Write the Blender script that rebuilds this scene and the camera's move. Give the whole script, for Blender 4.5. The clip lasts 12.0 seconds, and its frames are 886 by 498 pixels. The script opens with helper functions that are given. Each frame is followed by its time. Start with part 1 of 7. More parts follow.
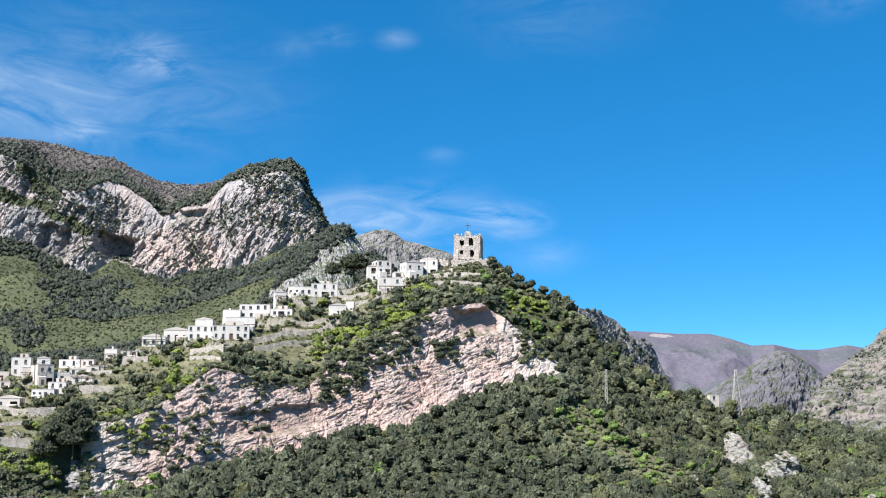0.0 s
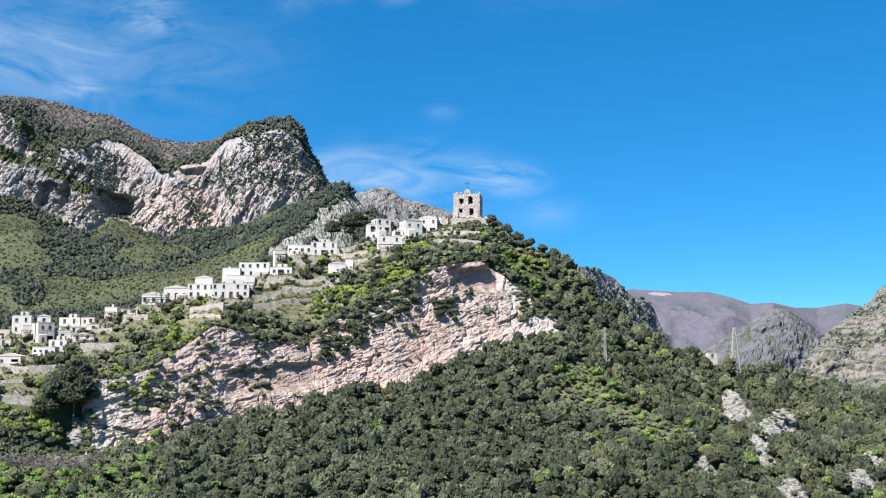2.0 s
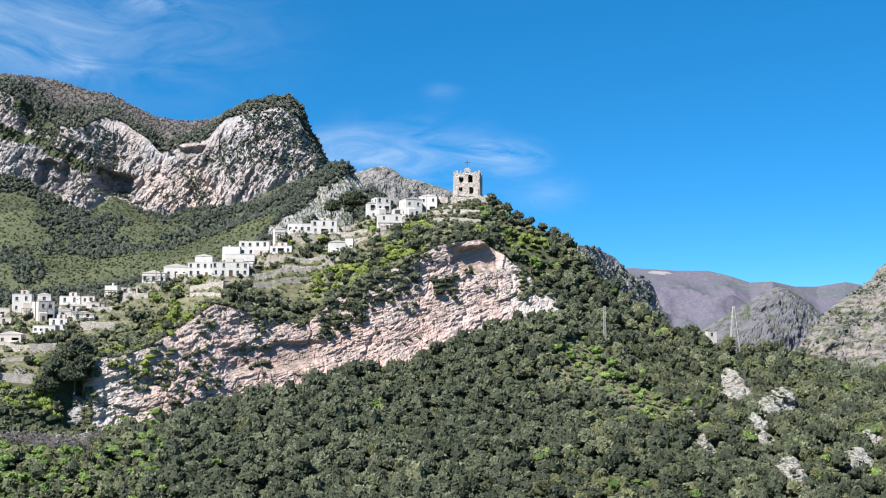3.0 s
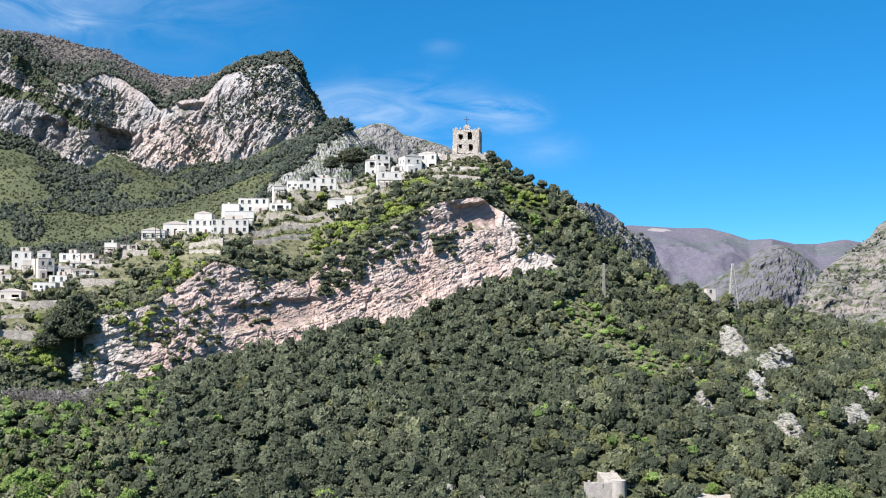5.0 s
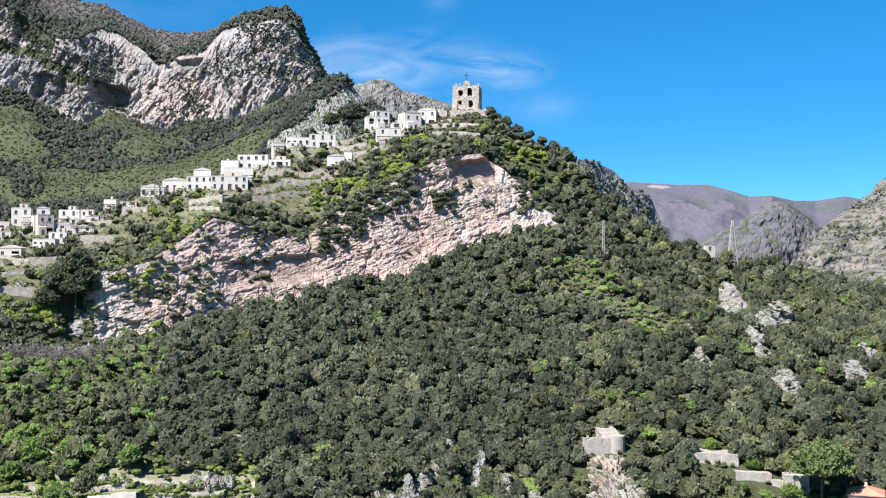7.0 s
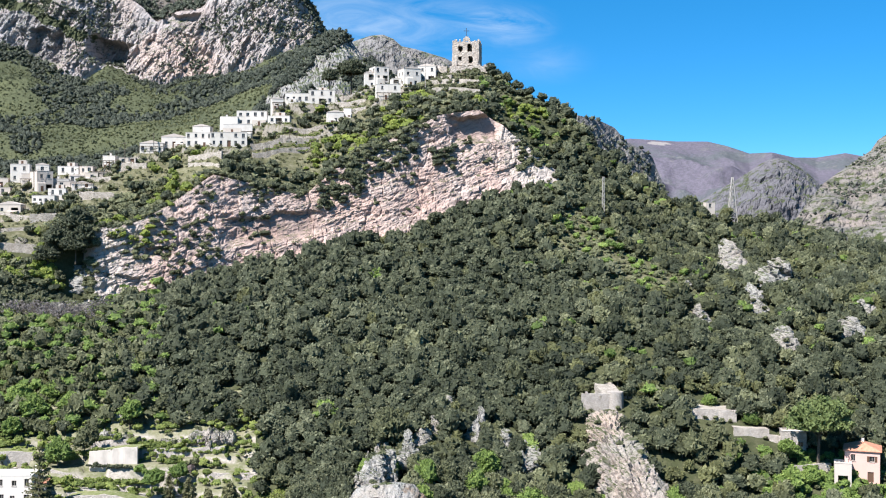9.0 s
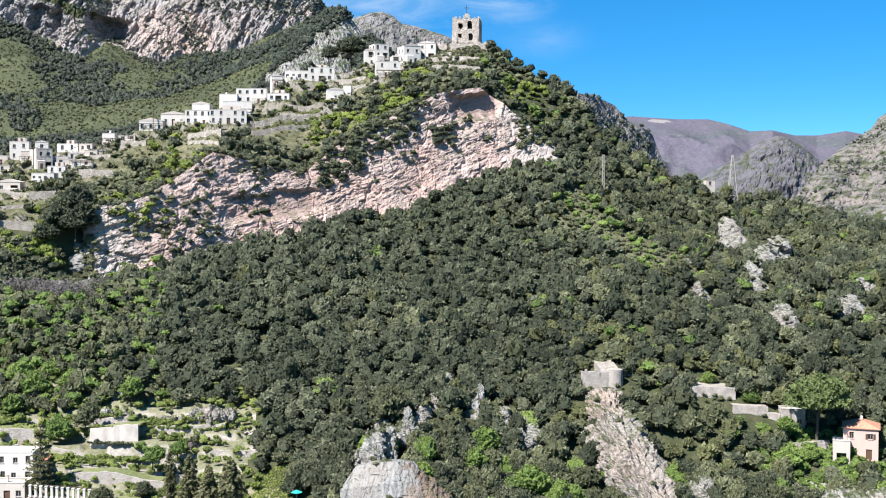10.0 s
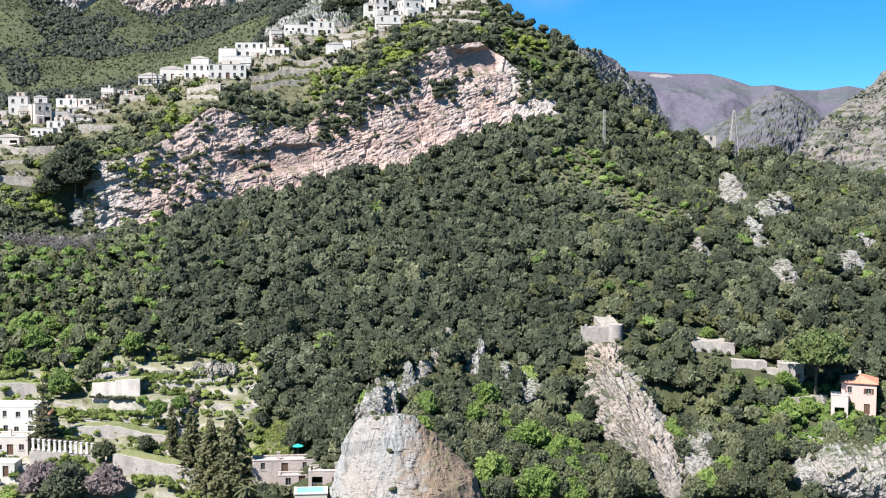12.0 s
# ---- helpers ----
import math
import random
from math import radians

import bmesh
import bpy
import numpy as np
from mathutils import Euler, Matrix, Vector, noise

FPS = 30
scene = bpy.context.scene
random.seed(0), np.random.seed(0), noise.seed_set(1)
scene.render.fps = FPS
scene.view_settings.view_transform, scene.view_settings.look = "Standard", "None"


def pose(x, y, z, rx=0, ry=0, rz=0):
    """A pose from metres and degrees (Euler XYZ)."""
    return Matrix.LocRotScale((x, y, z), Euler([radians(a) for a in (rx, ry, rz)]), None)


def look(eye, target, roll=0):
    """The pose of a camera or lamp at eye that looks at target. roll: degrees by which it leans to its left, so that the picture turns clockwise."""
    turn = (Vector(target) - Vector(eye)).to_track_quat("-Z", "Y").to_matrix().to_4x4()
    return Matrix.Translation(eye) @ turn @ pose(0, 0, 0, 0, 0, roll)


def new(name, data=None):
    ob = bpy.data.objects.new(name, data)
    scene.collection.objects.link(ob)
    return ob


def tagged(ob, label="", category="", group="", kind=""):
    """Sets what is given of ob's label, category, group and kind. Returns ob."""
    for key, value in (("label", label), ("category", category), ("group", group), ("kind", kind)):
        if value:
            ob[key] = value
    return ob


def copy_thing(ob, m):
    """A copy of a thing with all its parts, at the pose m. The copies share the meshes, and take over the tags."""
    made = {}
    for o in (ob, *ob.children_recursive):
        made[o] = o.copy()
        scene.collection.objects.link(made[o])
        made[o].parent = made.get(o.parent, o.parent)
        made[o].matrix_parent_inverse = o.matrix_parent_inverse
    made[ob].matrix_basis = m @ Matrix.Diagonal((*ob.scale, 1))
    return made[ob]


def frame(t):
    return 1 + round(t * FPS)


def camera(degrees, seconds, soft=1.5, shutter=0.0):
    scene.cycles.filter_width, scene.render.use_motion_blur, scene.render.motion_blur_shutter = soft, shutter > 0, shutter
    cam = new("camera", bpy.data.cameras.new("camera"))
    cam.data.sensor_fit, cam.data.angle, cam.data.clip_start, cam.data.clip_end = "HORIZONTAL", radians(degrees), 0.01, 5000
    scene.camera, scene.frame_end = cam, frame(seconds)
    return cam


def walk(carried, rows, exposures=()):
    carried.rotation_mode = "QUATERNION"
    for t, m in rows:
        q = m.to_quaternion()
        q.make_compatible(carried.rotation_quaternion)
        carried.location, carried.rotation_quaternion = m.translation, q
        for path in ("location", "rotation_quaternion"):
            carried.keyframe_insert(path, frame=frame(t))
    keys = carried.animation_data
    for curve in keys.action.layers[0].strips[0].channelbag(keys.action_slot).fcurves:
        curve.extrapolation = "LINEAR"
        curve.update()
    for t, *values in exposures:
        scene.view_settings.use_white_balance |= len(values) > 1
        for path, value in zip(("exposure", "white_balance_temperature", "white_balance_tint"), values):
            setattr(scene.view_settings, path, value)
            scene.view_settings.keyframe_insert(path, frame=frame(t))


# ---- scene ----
# ---- camera: it stands still in the air and tilts slowly down ----
EYE, PITCH = 120.0, 8.0
EXPOSURE, KELVIN = 1.38, 6050.0
cam = camera(40.47, 12.0, soft=1.1)
TILTS = [
    (0.0, 0.0, 0.0, 0.0), (0.5, 0.011, 0.503, 0.0), (1.0, 0.021, 0.999, 0.002), (1.5, 0.027, 1.496, 0.006),
    (2.0, 0.027, 1.988, 0.012), (2.5, 0.028, 2.490, 0.022), (3.0, 0.034, 3.004, 0.029), (5.0, 0.062, 5.041, 0.046),
    (5.5, 0.067, 5.555, 0.056), (6.0, 0.072, 6.076, 0.063), (6.5, 0.076, 6.594, 0.065), (7.0, 0.080, 7.105, 0.067),
    (9.0, 0.099, 9.168, 0.098), (9.5, 0.104, 9.696, 0.115), (10.0, 0.107, 10.223, 0.127), (10.5, 0.108, 10.751, 0.131),
    (11.0, 0.107, 11.272, 0.133), (11.5, 0.103, 11.806, 0.139), (12.0, 0.098, 12.352, 0.143),
]
walk(cam, [(t, pose(0, 0, EYE, 0, 0, -pan) @ pose(0, 0, 0, 90 + PITCH - tilt) @ pose(0, 0, 0, 0, 0, roll)) for t, pan, tilt, roll in TILTS],
     [(0.0, EXPOSURE, KELVIN, 10.0), (12.0, EXPOSURE, KELVIN, 10.0)])

# ---- world, sun, exposure ----
SUN_AZIMUTH, SUN_HEIGHT = radians(226), radians(51)      # clockwise from ahead (+y): behind and to the left
world = bpy.data.worlds.new("world")
scene.world = world
world.use_nodes = True
wt = world.node_tree
wt.nodes.clear()


def wnode(kind, **values):
    n = wt.nodes.new(kind)
    for k, v in values.items():
        n.inputs[k].default_value = v
    return n


sky = wt.nodes.new("ShaderNodeTexSky")
sky.sky_type, sky.sun_disc = "NISHITA", False
sky.sun_elevation, sky.sun_rotation = SUN_HEIGHT, SUN_AZIMUTH
sky.altitude, sky.air_density, sky.dust_density, sky.ozone_density = 8000, 1.0, 0.0, 2.2
background = wnode("ShaderNodeBackground", Strength=0.075)
world_out = wt.nodes.new("ShaderNodeOutputWorld")
# thin cirrus, thicker in a few drifting veils
direction = wt.nodes.new("ShaderNodeTexCoord").outputs["Generated"]
stretch = wnode("ShaderNodeMapping", Scale=(5.0, 5.0, 15.0), Rotation=(0.0, 0.2, 0.0))
wt.links.new(direction, stretch.inputs["Vector"])
wisps = wnode("ShaderNodeTexNoise", Scale=2.6, Detail=10.0, Roughness=0.66, Distortion=1.2)
wt.links.new(stretch.outputs[0], wisps.inputs["Vector"])
broad = wnode("ShaderNodeTexNoise", Scale=2.2, Detail=2.0)
wt.links.new(direction, broad.inputs["Vector"])


def wmath(op, a, b):
    n = wt.nodes.new("ShaderNodeMath")
    n.operation = op
    for i, v in enumerate((a, b)):
        if isinstance(v, (int, float)):
            n.inputs[i].default_value = v
        else:
            wt.links.new(v, n.inputs[i])
    return n.outputs[0]


def veil(way, spread, strength):
    """How much of a cirrus bank lies in that direction of the sky."""
    dist = wt.nodes.new("ShaderNodeVectorMath")
    dist.operation = "DISTANCE"
    squash = wnode("ShaderNodeMapping", Scale=(1.0, 1.0, 2.2))
    wt.links.new(direction, squash.inputs["Vector"])
    wt.links.new(squash.outputs[0], dist.inputs[0])
    v = Vector(way).normalized()
    dist.inputs[1].default_value = (v.x, v.y, v.z * 2.2)
    fall = wnode("ShaderNodeMapRange")
    fall.interpolation_type = "SMOOTHSTEP"
    for key, value in (("From Min", 0.0), ("From Max", spread), ("To Min", strength), ("To Max", 0.0)):
        fall.inputs[key].default_value = value
    wt.links.new(dist.outputs["Value"], fall.inputs["Value"])
    return fall.outputs[0]


VEILS = [((-0.25, 1, 0.303), 0.045, 0.75), ((-0.245, 1, 0.318), 0.03, 0.5), ((-0.31, 1, 0.243), 0.028, 0.8), ((-0.36, 1, 0.268), 0.11, 0.38), ((-0.3, 1, 0.28), 0.22, 0.34),
         ((-0.041, 1, 0.323), 0.026, 0.5), ((-0.092, 1, 0.325), 0.03, 0.25), ((-0.125, 1, 0.318), 0.035, 0.15), ((0.055, 1, 0.165), 0.05, 1.0), ((0.035, 1, 0.17), 0.03, 0.5),
         ((-0.03, 1, 0.166), 0.11, 0.6), ((-0.085, 1, 0.172), 0.06, 0.6), ((0.085, 1, 0.135), 0.05, 0.3), ((0.0, 1, 0.22), 0.025, 0.25), ((0.34, 1, 0.36), 0.05, 0.3), ((0.09, 1, 0.35), 0.12, 0.15)]
total = None
for v in VEILS:
    out = veil(*v)
    total = out if total is None else wmath("ADD", total, out)
ramp = wnode("ShaderNodeMapRange")
ramp.inputs["From Min"].default_value, ramp.inputs["From Max"].default_value = 0.32, 0.74
wt.links.new(wisps.outputs["Fac"], ramp.inputs["Value"])
amount = wmath("MULTIPLY", wmath("MULTIPLY", total, ramp.outputs[0]), 0.62)
cloud_mix = wt.nodes.new("ShaderNodeMix")
cloud_mix.data_type = "RGBA"
wt.links.new(amount, cloud_mix.inputs["Factor"])
deep = wnode("ShaderNodeHueSaturation", Hue=0.485, Saturation=1.3, Value=1.16)
wt.links.new(sky.outputs[0], deep.inputs["Color"])
# clear dry air: the sky pales less towards the horizon
height = wt.nodes.new("ShaderNodeSeparateXYZ")
wt.links.new(direction, height.inputs[0])
dry = wnode("ShaderNodeMapRange")
for key, value in (("From Min", 0.0), ("From Max", 0.45), ("To Min", 0.64), ("To Max", 1.30)):
    dry.inputs[key].default_value = value
wt.links.new(height.outputs["Z"], dry.inputs["Value"])
level = wt.nodes.new("ShaderNodeVectorMath")
level.operation = "SCALE"
wt.links.new(deep.outputs[0], level.inputs[0])
wt.links.new(dry.outputs[0], level.inputs["Scale"])
wt.links.new(level.outputs[0], cloud_mix.inputs["A"])
cloud_mix.inputs["B"].default_value = (4.2, 4.8, 5.4, 1)
wt.links.new(cloud_mix.outputs["Result"], background.inputs["Color"])
wt.links.new(background.outputs[0], world_out.inputs["Surface"])

sun = new("sun", bpy.data.lights.new("sun", "SUN"))
sun.data.energy, sun.data.angle, sun.data.color = 4.8, radians(0.53), (1.0, 0.95, 0.87)
to_sun = Vector((math.sin(SUN_AZIMUTH) * math.cos(SUN_HEIGHT), math.cos(SUN_AZIMUTH) * math.cos(SUN_HEIGHT), math.sin(SUN_HEIGHT)))
sun.matrix_world = look((0, 0, 600), Vector((0, 0, 600)) - to_sun)

# ---- materials ----


class Mat:
    """A node material, built link by link; colours and values may be sockets or numbers."""

    def __init__(self, name, rough=0.8, spec=0.3, metal=0.0):
        self.m = bpy.data.materials.new(name)
        self.m.use_nodes = True
        self.t = self.m.node_tree
        self.b = self.t.nodes["Principled BSDF"]
        self.b.inputs["Roughness"].default_value = rough
        self.b.inputs["Specular IOR Level"].default_value = spec
        self.b.inputs["Metallic"].default_value = metal
        self.pos = self.t.nodes.new("ShaderNodeNewGeometry").outputs["Position"]

    def node(self, kind, **values):
        n = self.t.nodes.new(kind)
        for k, v in values.items():
            self.put(n.inputs[k], v)
        return n

    def put(self, socket, v):
        if isinstance(v, bpy.types.NodeSocket):
            self.t.links.new(v, socket)
        else:
            socket.default_value = v

    def noise(self, scale, detail=4.0, rough=0.6, stretch=(1, 1, 1), turn=(0, 0, 0), distort=0.0, vector=None):
        vector = vector or self.pos
        if any(turn):
            vector = self.node("ShaderNodeMapping", Vector=vector, Rotation=turn).outputs[0]
        mp = self.node("ShaderNodeMapping", Vector=vector, Scale=stretch)
        return self.node("ShaderNodeTexNoise", Vector=mp.outputs[0], Scale=scale, Detail=detail, Roughness=rough, Distortion=distort).outputs["Fac"]

    def band(self, v, low, high, a=0.0, b=1.0):
        n = self.node("ShaderNodeMapRange", Value=v)
        for key, value in (("From Min", low), ("From Max", high), ("To Min", a), ("To Max", b)):
            n.inputs[key].default_value = value
        return n.outputs[0]

    def math(self, op, a, b=0.0):
        n = self.t.nodes.new("ShaderNodeMath")
        n.operation = op
        self.put(n.inputs[0], a)
        self.put(n.inputs[1], b)
        return n.outputs[0]

    def mix(self, f, a, b, kind="MIX"):
        n = self.t.nodes.new("ShaderNodeMix")
        n.data_type, n.blend_type = "RGBA", kind
        self.put(n.inputs["Factor"], f)
        for key, c in (("A", a), ("B", b)):
            self.put(n.inputs[key], c if isinstance(c, bpy.types.NodeSocket) else (*c, 1))
        return n.outputs["Result"]

    def ramp(self, f, *stops):
        n = self.t.nodes.new("ShaderNodeValToRGB")
        self.put(n.inputs["Fac"], f)
        e = n.color_ramp.elements
        while len(e) < len(stops):
            e.new(0.5)
        for el, (p, c) in zip(e, stops):
            el.position, el.color = p, (*c, 1)
        return n.outputs["Color"]

    def attribute(self, name):
        n = self.t.nodes.new("ShaderNodeAttribute")
        n.attribute_name = name
        return n.outputs["Fac"]

    def object_random(self):
        return self.t.nodes.new("ShaderNodeObjectInfo").outputs["Random"]

    def island_random(self):
        return self.t.nodes.new("ShaderNodeNewGeometry").outputs["Random Per Island"]

    def slope(self):
        """The upward part of the true normal: 1 level, 0 upright."""
        g = self.t.nodes.new("ShaderNodeNewGeometry")
        x = self.node("ShaderNodeSeparateXYZ", Vector=g.outputs["Normal"])
        return x.outputs["Z"]

    def done(self, colour, bump=None, distance=0.1, strength=0.6):
        self.put(self.b.inputs["Base Color"], colour if isinstance(colour, bpy.types.NodeSocket) else (*colour, 1))
        if bump is not None:
            n = self.node("ShaderNodeBump", Height=bump, Distance=distance, Strength=strength)
            self.t.links.new(n.outputs[0], self.b.inputs["Normal"])
        return self.m


def rock_material(name, pale, mid, warm, warm_share, size=1.0, scrub=0.35, level=(0.25, 0.6), patch=None, dip=-24, ends=None, stains_and_shade=()):
    """Weathered limestone in layers, with warm staining, dark seams holding crevice shade, and tufts of scrub on the
    ledges.
    """
    m = Mat(name, 0.9, 0.2)
    turn = (0.0, radians(-dip), 0.0)
    layers = m.noise(0.55 / size, 6, 0.65, (0.35, 0.35, 1.6), turn, 0.6)
    coarse = m.noise(0.06 / size, 5, 0.6, (1, 1, 0.8))
    fine = m.noise(1.6 / size, 8, 0.7)
    streak = m.noise(0.5 / size, 5, 0.6, (1, 1, 0.12))
    col = m.mix(m.band(fine, 0.3, 0.7), mid, pale)
    col = m.mix(m.band(coarse, 0.5 - warm_share, 0.9 - warm_share), col, warm)
    # seams darkened where the bump sinks, crevice shade painted with them
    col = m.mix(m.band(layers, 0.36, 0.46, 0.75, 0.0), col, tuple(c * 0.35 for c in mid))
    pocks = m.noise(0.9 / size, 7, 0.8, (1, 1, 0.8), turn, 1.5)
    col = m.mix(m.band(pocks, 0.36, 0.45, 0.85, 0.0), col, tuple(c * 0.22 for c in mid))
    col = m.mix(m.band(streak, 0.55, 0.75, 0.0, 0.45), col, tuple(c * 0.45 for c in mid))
    if patch:
        # a bank of brown earth and dry grass over the side of the rock
        earth, x0, x1 = patch
        east = m.node("ShaderNodeSeparateXYZ", Vector=m.pos).outputs["X"]
        ragged = m.math("ADD", east, m.band(m.noise(0.22, 6, 0.7), 0.3, 0.7, -5.0, 5.0))
        soil = m.mix(m.band(m.noise(1.1, 6, 0.7), 0.35, 0.65), tuple(c * 0.7 for c in earth), earth)
        soil = m.mix(m.band(m.noise(0.5, 6, 0.75), 0.52, 0.66, 0.0, 0.8), soil, (0.17, 0.16, 0.08))
        col = m.mix(m.band(ragged, x0, x1), col, soil)
    for x, z, rx, rz, lean, share, stain in stains_and_shade:
        # patches in runs: rock stain, with shade of sheltered walls put into the colour
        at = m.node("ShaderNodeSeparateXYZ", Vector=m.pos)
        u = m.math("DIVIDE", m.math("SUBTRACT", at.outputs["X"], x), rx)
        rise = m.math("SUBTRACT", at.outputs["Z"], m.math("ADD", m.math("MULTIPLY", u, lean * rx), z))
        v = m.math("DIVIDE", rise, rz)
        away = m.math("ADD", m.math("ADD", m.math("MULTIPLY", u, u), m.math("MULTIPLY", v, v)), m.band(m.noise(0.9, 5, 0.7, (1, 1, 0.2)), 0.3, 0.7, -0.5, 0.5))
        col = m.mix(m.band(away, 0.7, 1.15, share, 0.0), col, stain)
    if ends:
        # weathered grey stone at both ends of the face
        grey, x0, x1, x2, x3 = ends
        east = m.node("ShaderNodeSeparateXYZ", Vector=m.pos).outputs["X"]
        ragged = m.math("ADD", east, m.band(m.noise(0.16, 5, 0.7), 0.3, 0.7, -7.0, 7.0))
        share = m.math("MAXIMUM", m.band(ragged, x1, x0, 0.0, 0.85), m.band(ragged, x2, x3, 0.0, 0.75))
        stone = m.mix(m.band(m.noise(1.1, 7, 0.75), 0.35, 0.65), tuple(c * 0.68 for c in grey), grey)
        col = m.mix(share, col, stone)
    tufts = m.math("MULTIPLY", m.band(m.slope(), *level), m.band(m.noise(0.25 / size, 6, 0.7), 0.62 - scrub, 0.72 - scrub))
    col = m.mix(tufts, col, m.ramp(m.noise(0.9 / size, 6, 0.7), (0.3, (0.022, 0.03, 0.012)), (0.7, (0.075, 0.09, 0.03))))
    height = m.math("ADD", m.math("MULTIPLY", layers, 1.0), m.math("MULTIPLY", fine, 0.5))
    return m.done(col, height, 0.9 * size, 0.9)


def scrub_material(name, a, b, c, size=1.0, bump=0.5, stone=None):
    """Earth, dry grass and low scrub in patches; steep faces can be dry-stone walling."""
    m = Mat(name, 0.95, 0.1)
    big, small = m.noise(0.035 / size, 5, 0.6), m.noise(0.5 / size, 8, 0.75)
    col = m.mix(m.band(big, 0.35, 0.65), a, b)
    col = m.mix(m.band(small, 0.45, 0.75), col, c)
    if stone:
        face = m.mix(m.band(m.noise(1.8, 6, 0.7, (1, 1, 1.6)), 0.3, 0.7), tuple(k * 0.45 for k in stone), stone)
        face = m.mix(m.band(m.noise(0.3, 4, 0.6), 0.5, 0.75, 0.0, 0.8), face, a)
        col = m.mix(m.band(m.slope(), 0.55, 0.75, 1.0, 0.0), col, face)
    return m.done(col, small, bump * size, 0.9)


def distant_material(name, wood, green, bare, grain=1.4, scar=None):
    """Leafless woods, greener hollows and bare ground on far mountains."""
    m = Mat(name, 0.95, 0.05)
    big, mid, fine = m.noise(0.0035 * grain, 6, 0.62), m.noise(0.014 * grain, 6, 0.68, (1, 1, 0.7)), m.noise(0.09 * grain, 6, 0.75)
    col = m.mix(m.band(m.math("ADD", big, m.math("MULTIPLY", mid, 0.5)), 0.70, 0.84), wood, green)
    col = m.mix(m.band(mid, 0.57, 0.66, 0.0, 0.6), col, bare)
    col = m.mix(m.band(fine, 0.40, 0.58, 0.5, 0.0), col, tuple(c * 0.55 for c in green))
    if scar:
        x, z, rx, rz = scar
        at = m.node("ShaderNodeSeparateXYZ", Vector=m.pos)
        u = m.math("DIVIDE", m.math("SUBTRACT", at.outputs["X"], x), rx)
        v = m.math("DIVIDE", m.math("SUBTRACT", at.outputs["Z"], z), rz)
        away = m.math("ADD", m.math("ADD", m.math("MULTIPLY", u, u), m.math("MULTIPLY", v, v)), m.band(m.noise(0.05, 5, 0.7), 0.3, 0.7, -0.7, 0.7))
        col = m.mix(m.band(away, 0.6, 1.0, 0.85, 0.0), col, (0.25, 0.225, 0.215))
    return m.done(col, m.math("ADD", mid, m.math("MULTIPLY", fine, 0.3)), 12.0 / grain, 0.8)


def leaf_material(name, dark, mid, light, passing=0.25):
    """Foliage: tone varies from plant to plant and from spray to spray; some light comes through."""
    m = Mat(name, 0.55, 0.35)
    sprays = m.noise(2.6, 4, 0.8)
    # hollows of the bump are toned darker: shade between leaves put in colour
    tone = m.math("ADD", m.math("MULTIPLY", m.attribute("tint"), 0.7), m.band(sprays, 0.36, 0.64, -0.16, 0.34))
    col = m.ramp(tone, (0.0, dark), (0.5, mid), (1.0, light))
    relief = m.node("ShaderNodeBump", Height=sprays, Distance=0.4, Strength=0.8).outputs[0]
    m.put(m.b.inputs["Normal"], relief)
    m.put(m.b.inputs["Base Color"], col)
    tr = m.node("ShaderNodeBsdfTranslucent", Color=col)
    mixer = m.node("ShaderNodeMixShader", Fac=passing)
    m.t.links.new(m.b.outputs[0], mixer.inputs[1])
    m.t.links.new(tr.outputs[0], mixer.inputs[2])
    m.t.links.new(mixer.outputs[0], m.t.nodes["Material Output"].inputs["Surface"])
    return m.m


# both brown patches: stained rock, deepened by overhang shade put into the colour
ROCK_PINK = rock_material("pink_limestone", (0.51, 0.418, 0.38), (0.355, 0.284, 0.253), (0.47, 0.315, 0.262), 0.15, 0.8, 0.2, (0.7, 0.92), ends=((0.50, 0.442, 0.40), -96, -80, 17, 25), stains_and_shade=((11.5, 151.0, 9.3, 4.6, 0.06, 0.62, (0.26, 0.18, 0.155)), (-48.5, 118.8, 13.0, 4.2, 0.14, 0.55, (0.235, 0.155, 0.13))))
# grey turned slightly blue, haze of the distance in the colour
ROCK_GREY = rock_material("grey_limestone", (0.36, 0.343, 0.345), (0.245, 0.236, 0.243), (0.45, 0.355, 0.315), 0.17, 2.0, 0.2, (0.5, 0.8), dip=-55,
                          # at x -312 and -192 the shade of recessed walls is painted in
                          stains_and_shade=((-205, 249, 36, 22, -0.25, 0.55, (0.52, 0.385, 0.33)), (-312, 262, 22, 26, 0.1, 0.5, (0.17, 0.165, 0.175)), (-192, 280, 26, 8, 0.1, 0.5, (0.24, 0.20, 0.19)), (-350, 318, 26, 14, 0.0, 0.4, (0.17, 0.165, 0.175))))
KNOLL_GREY = rock_material("weathered_grey_limestone", (0.34, 0.325, 0.315), (0.21, 0.20, 0.195), (0.33, 0.285, 0.25), 0.05, 1.4, 0.22, (0.5, 0.8), dip=60)
ROCK_NEAR = rock_material("pale_limestone", (0.385, 0.358, 0.328), (0.22, 0.204, 0.186), (0.30, 0.235, 0.19), 0.04, 0.7, 0.22, (0.5, 0.9))
KNOLL_ROCK = rock_material("knoll_limestone", (0.325, 0.315, 0.30), (0.235, 0.226, 0.214), (0.34, 0.26, 0.20), 0.06, 0.7, 0.16, (0.8, 1.0), ((0.25, 0.18, 0.13), -6.0, -2.5), dip=-78)
RIB_ROCK = rock_material("rib_limestone", (0.36, 0.32, 0.285), (0.22, 0.195, 0.175), (0.40, 0.295, 0.24), 0.13, 0.7, 0.2, (0.5, 0.9), dip=58)
WOOD_FLOOR = scrub_material("wood_floor", (0.035, 0.04, 0.02), (0.06, 0.065, 0.03), (0.10, 0.095, 0.055))
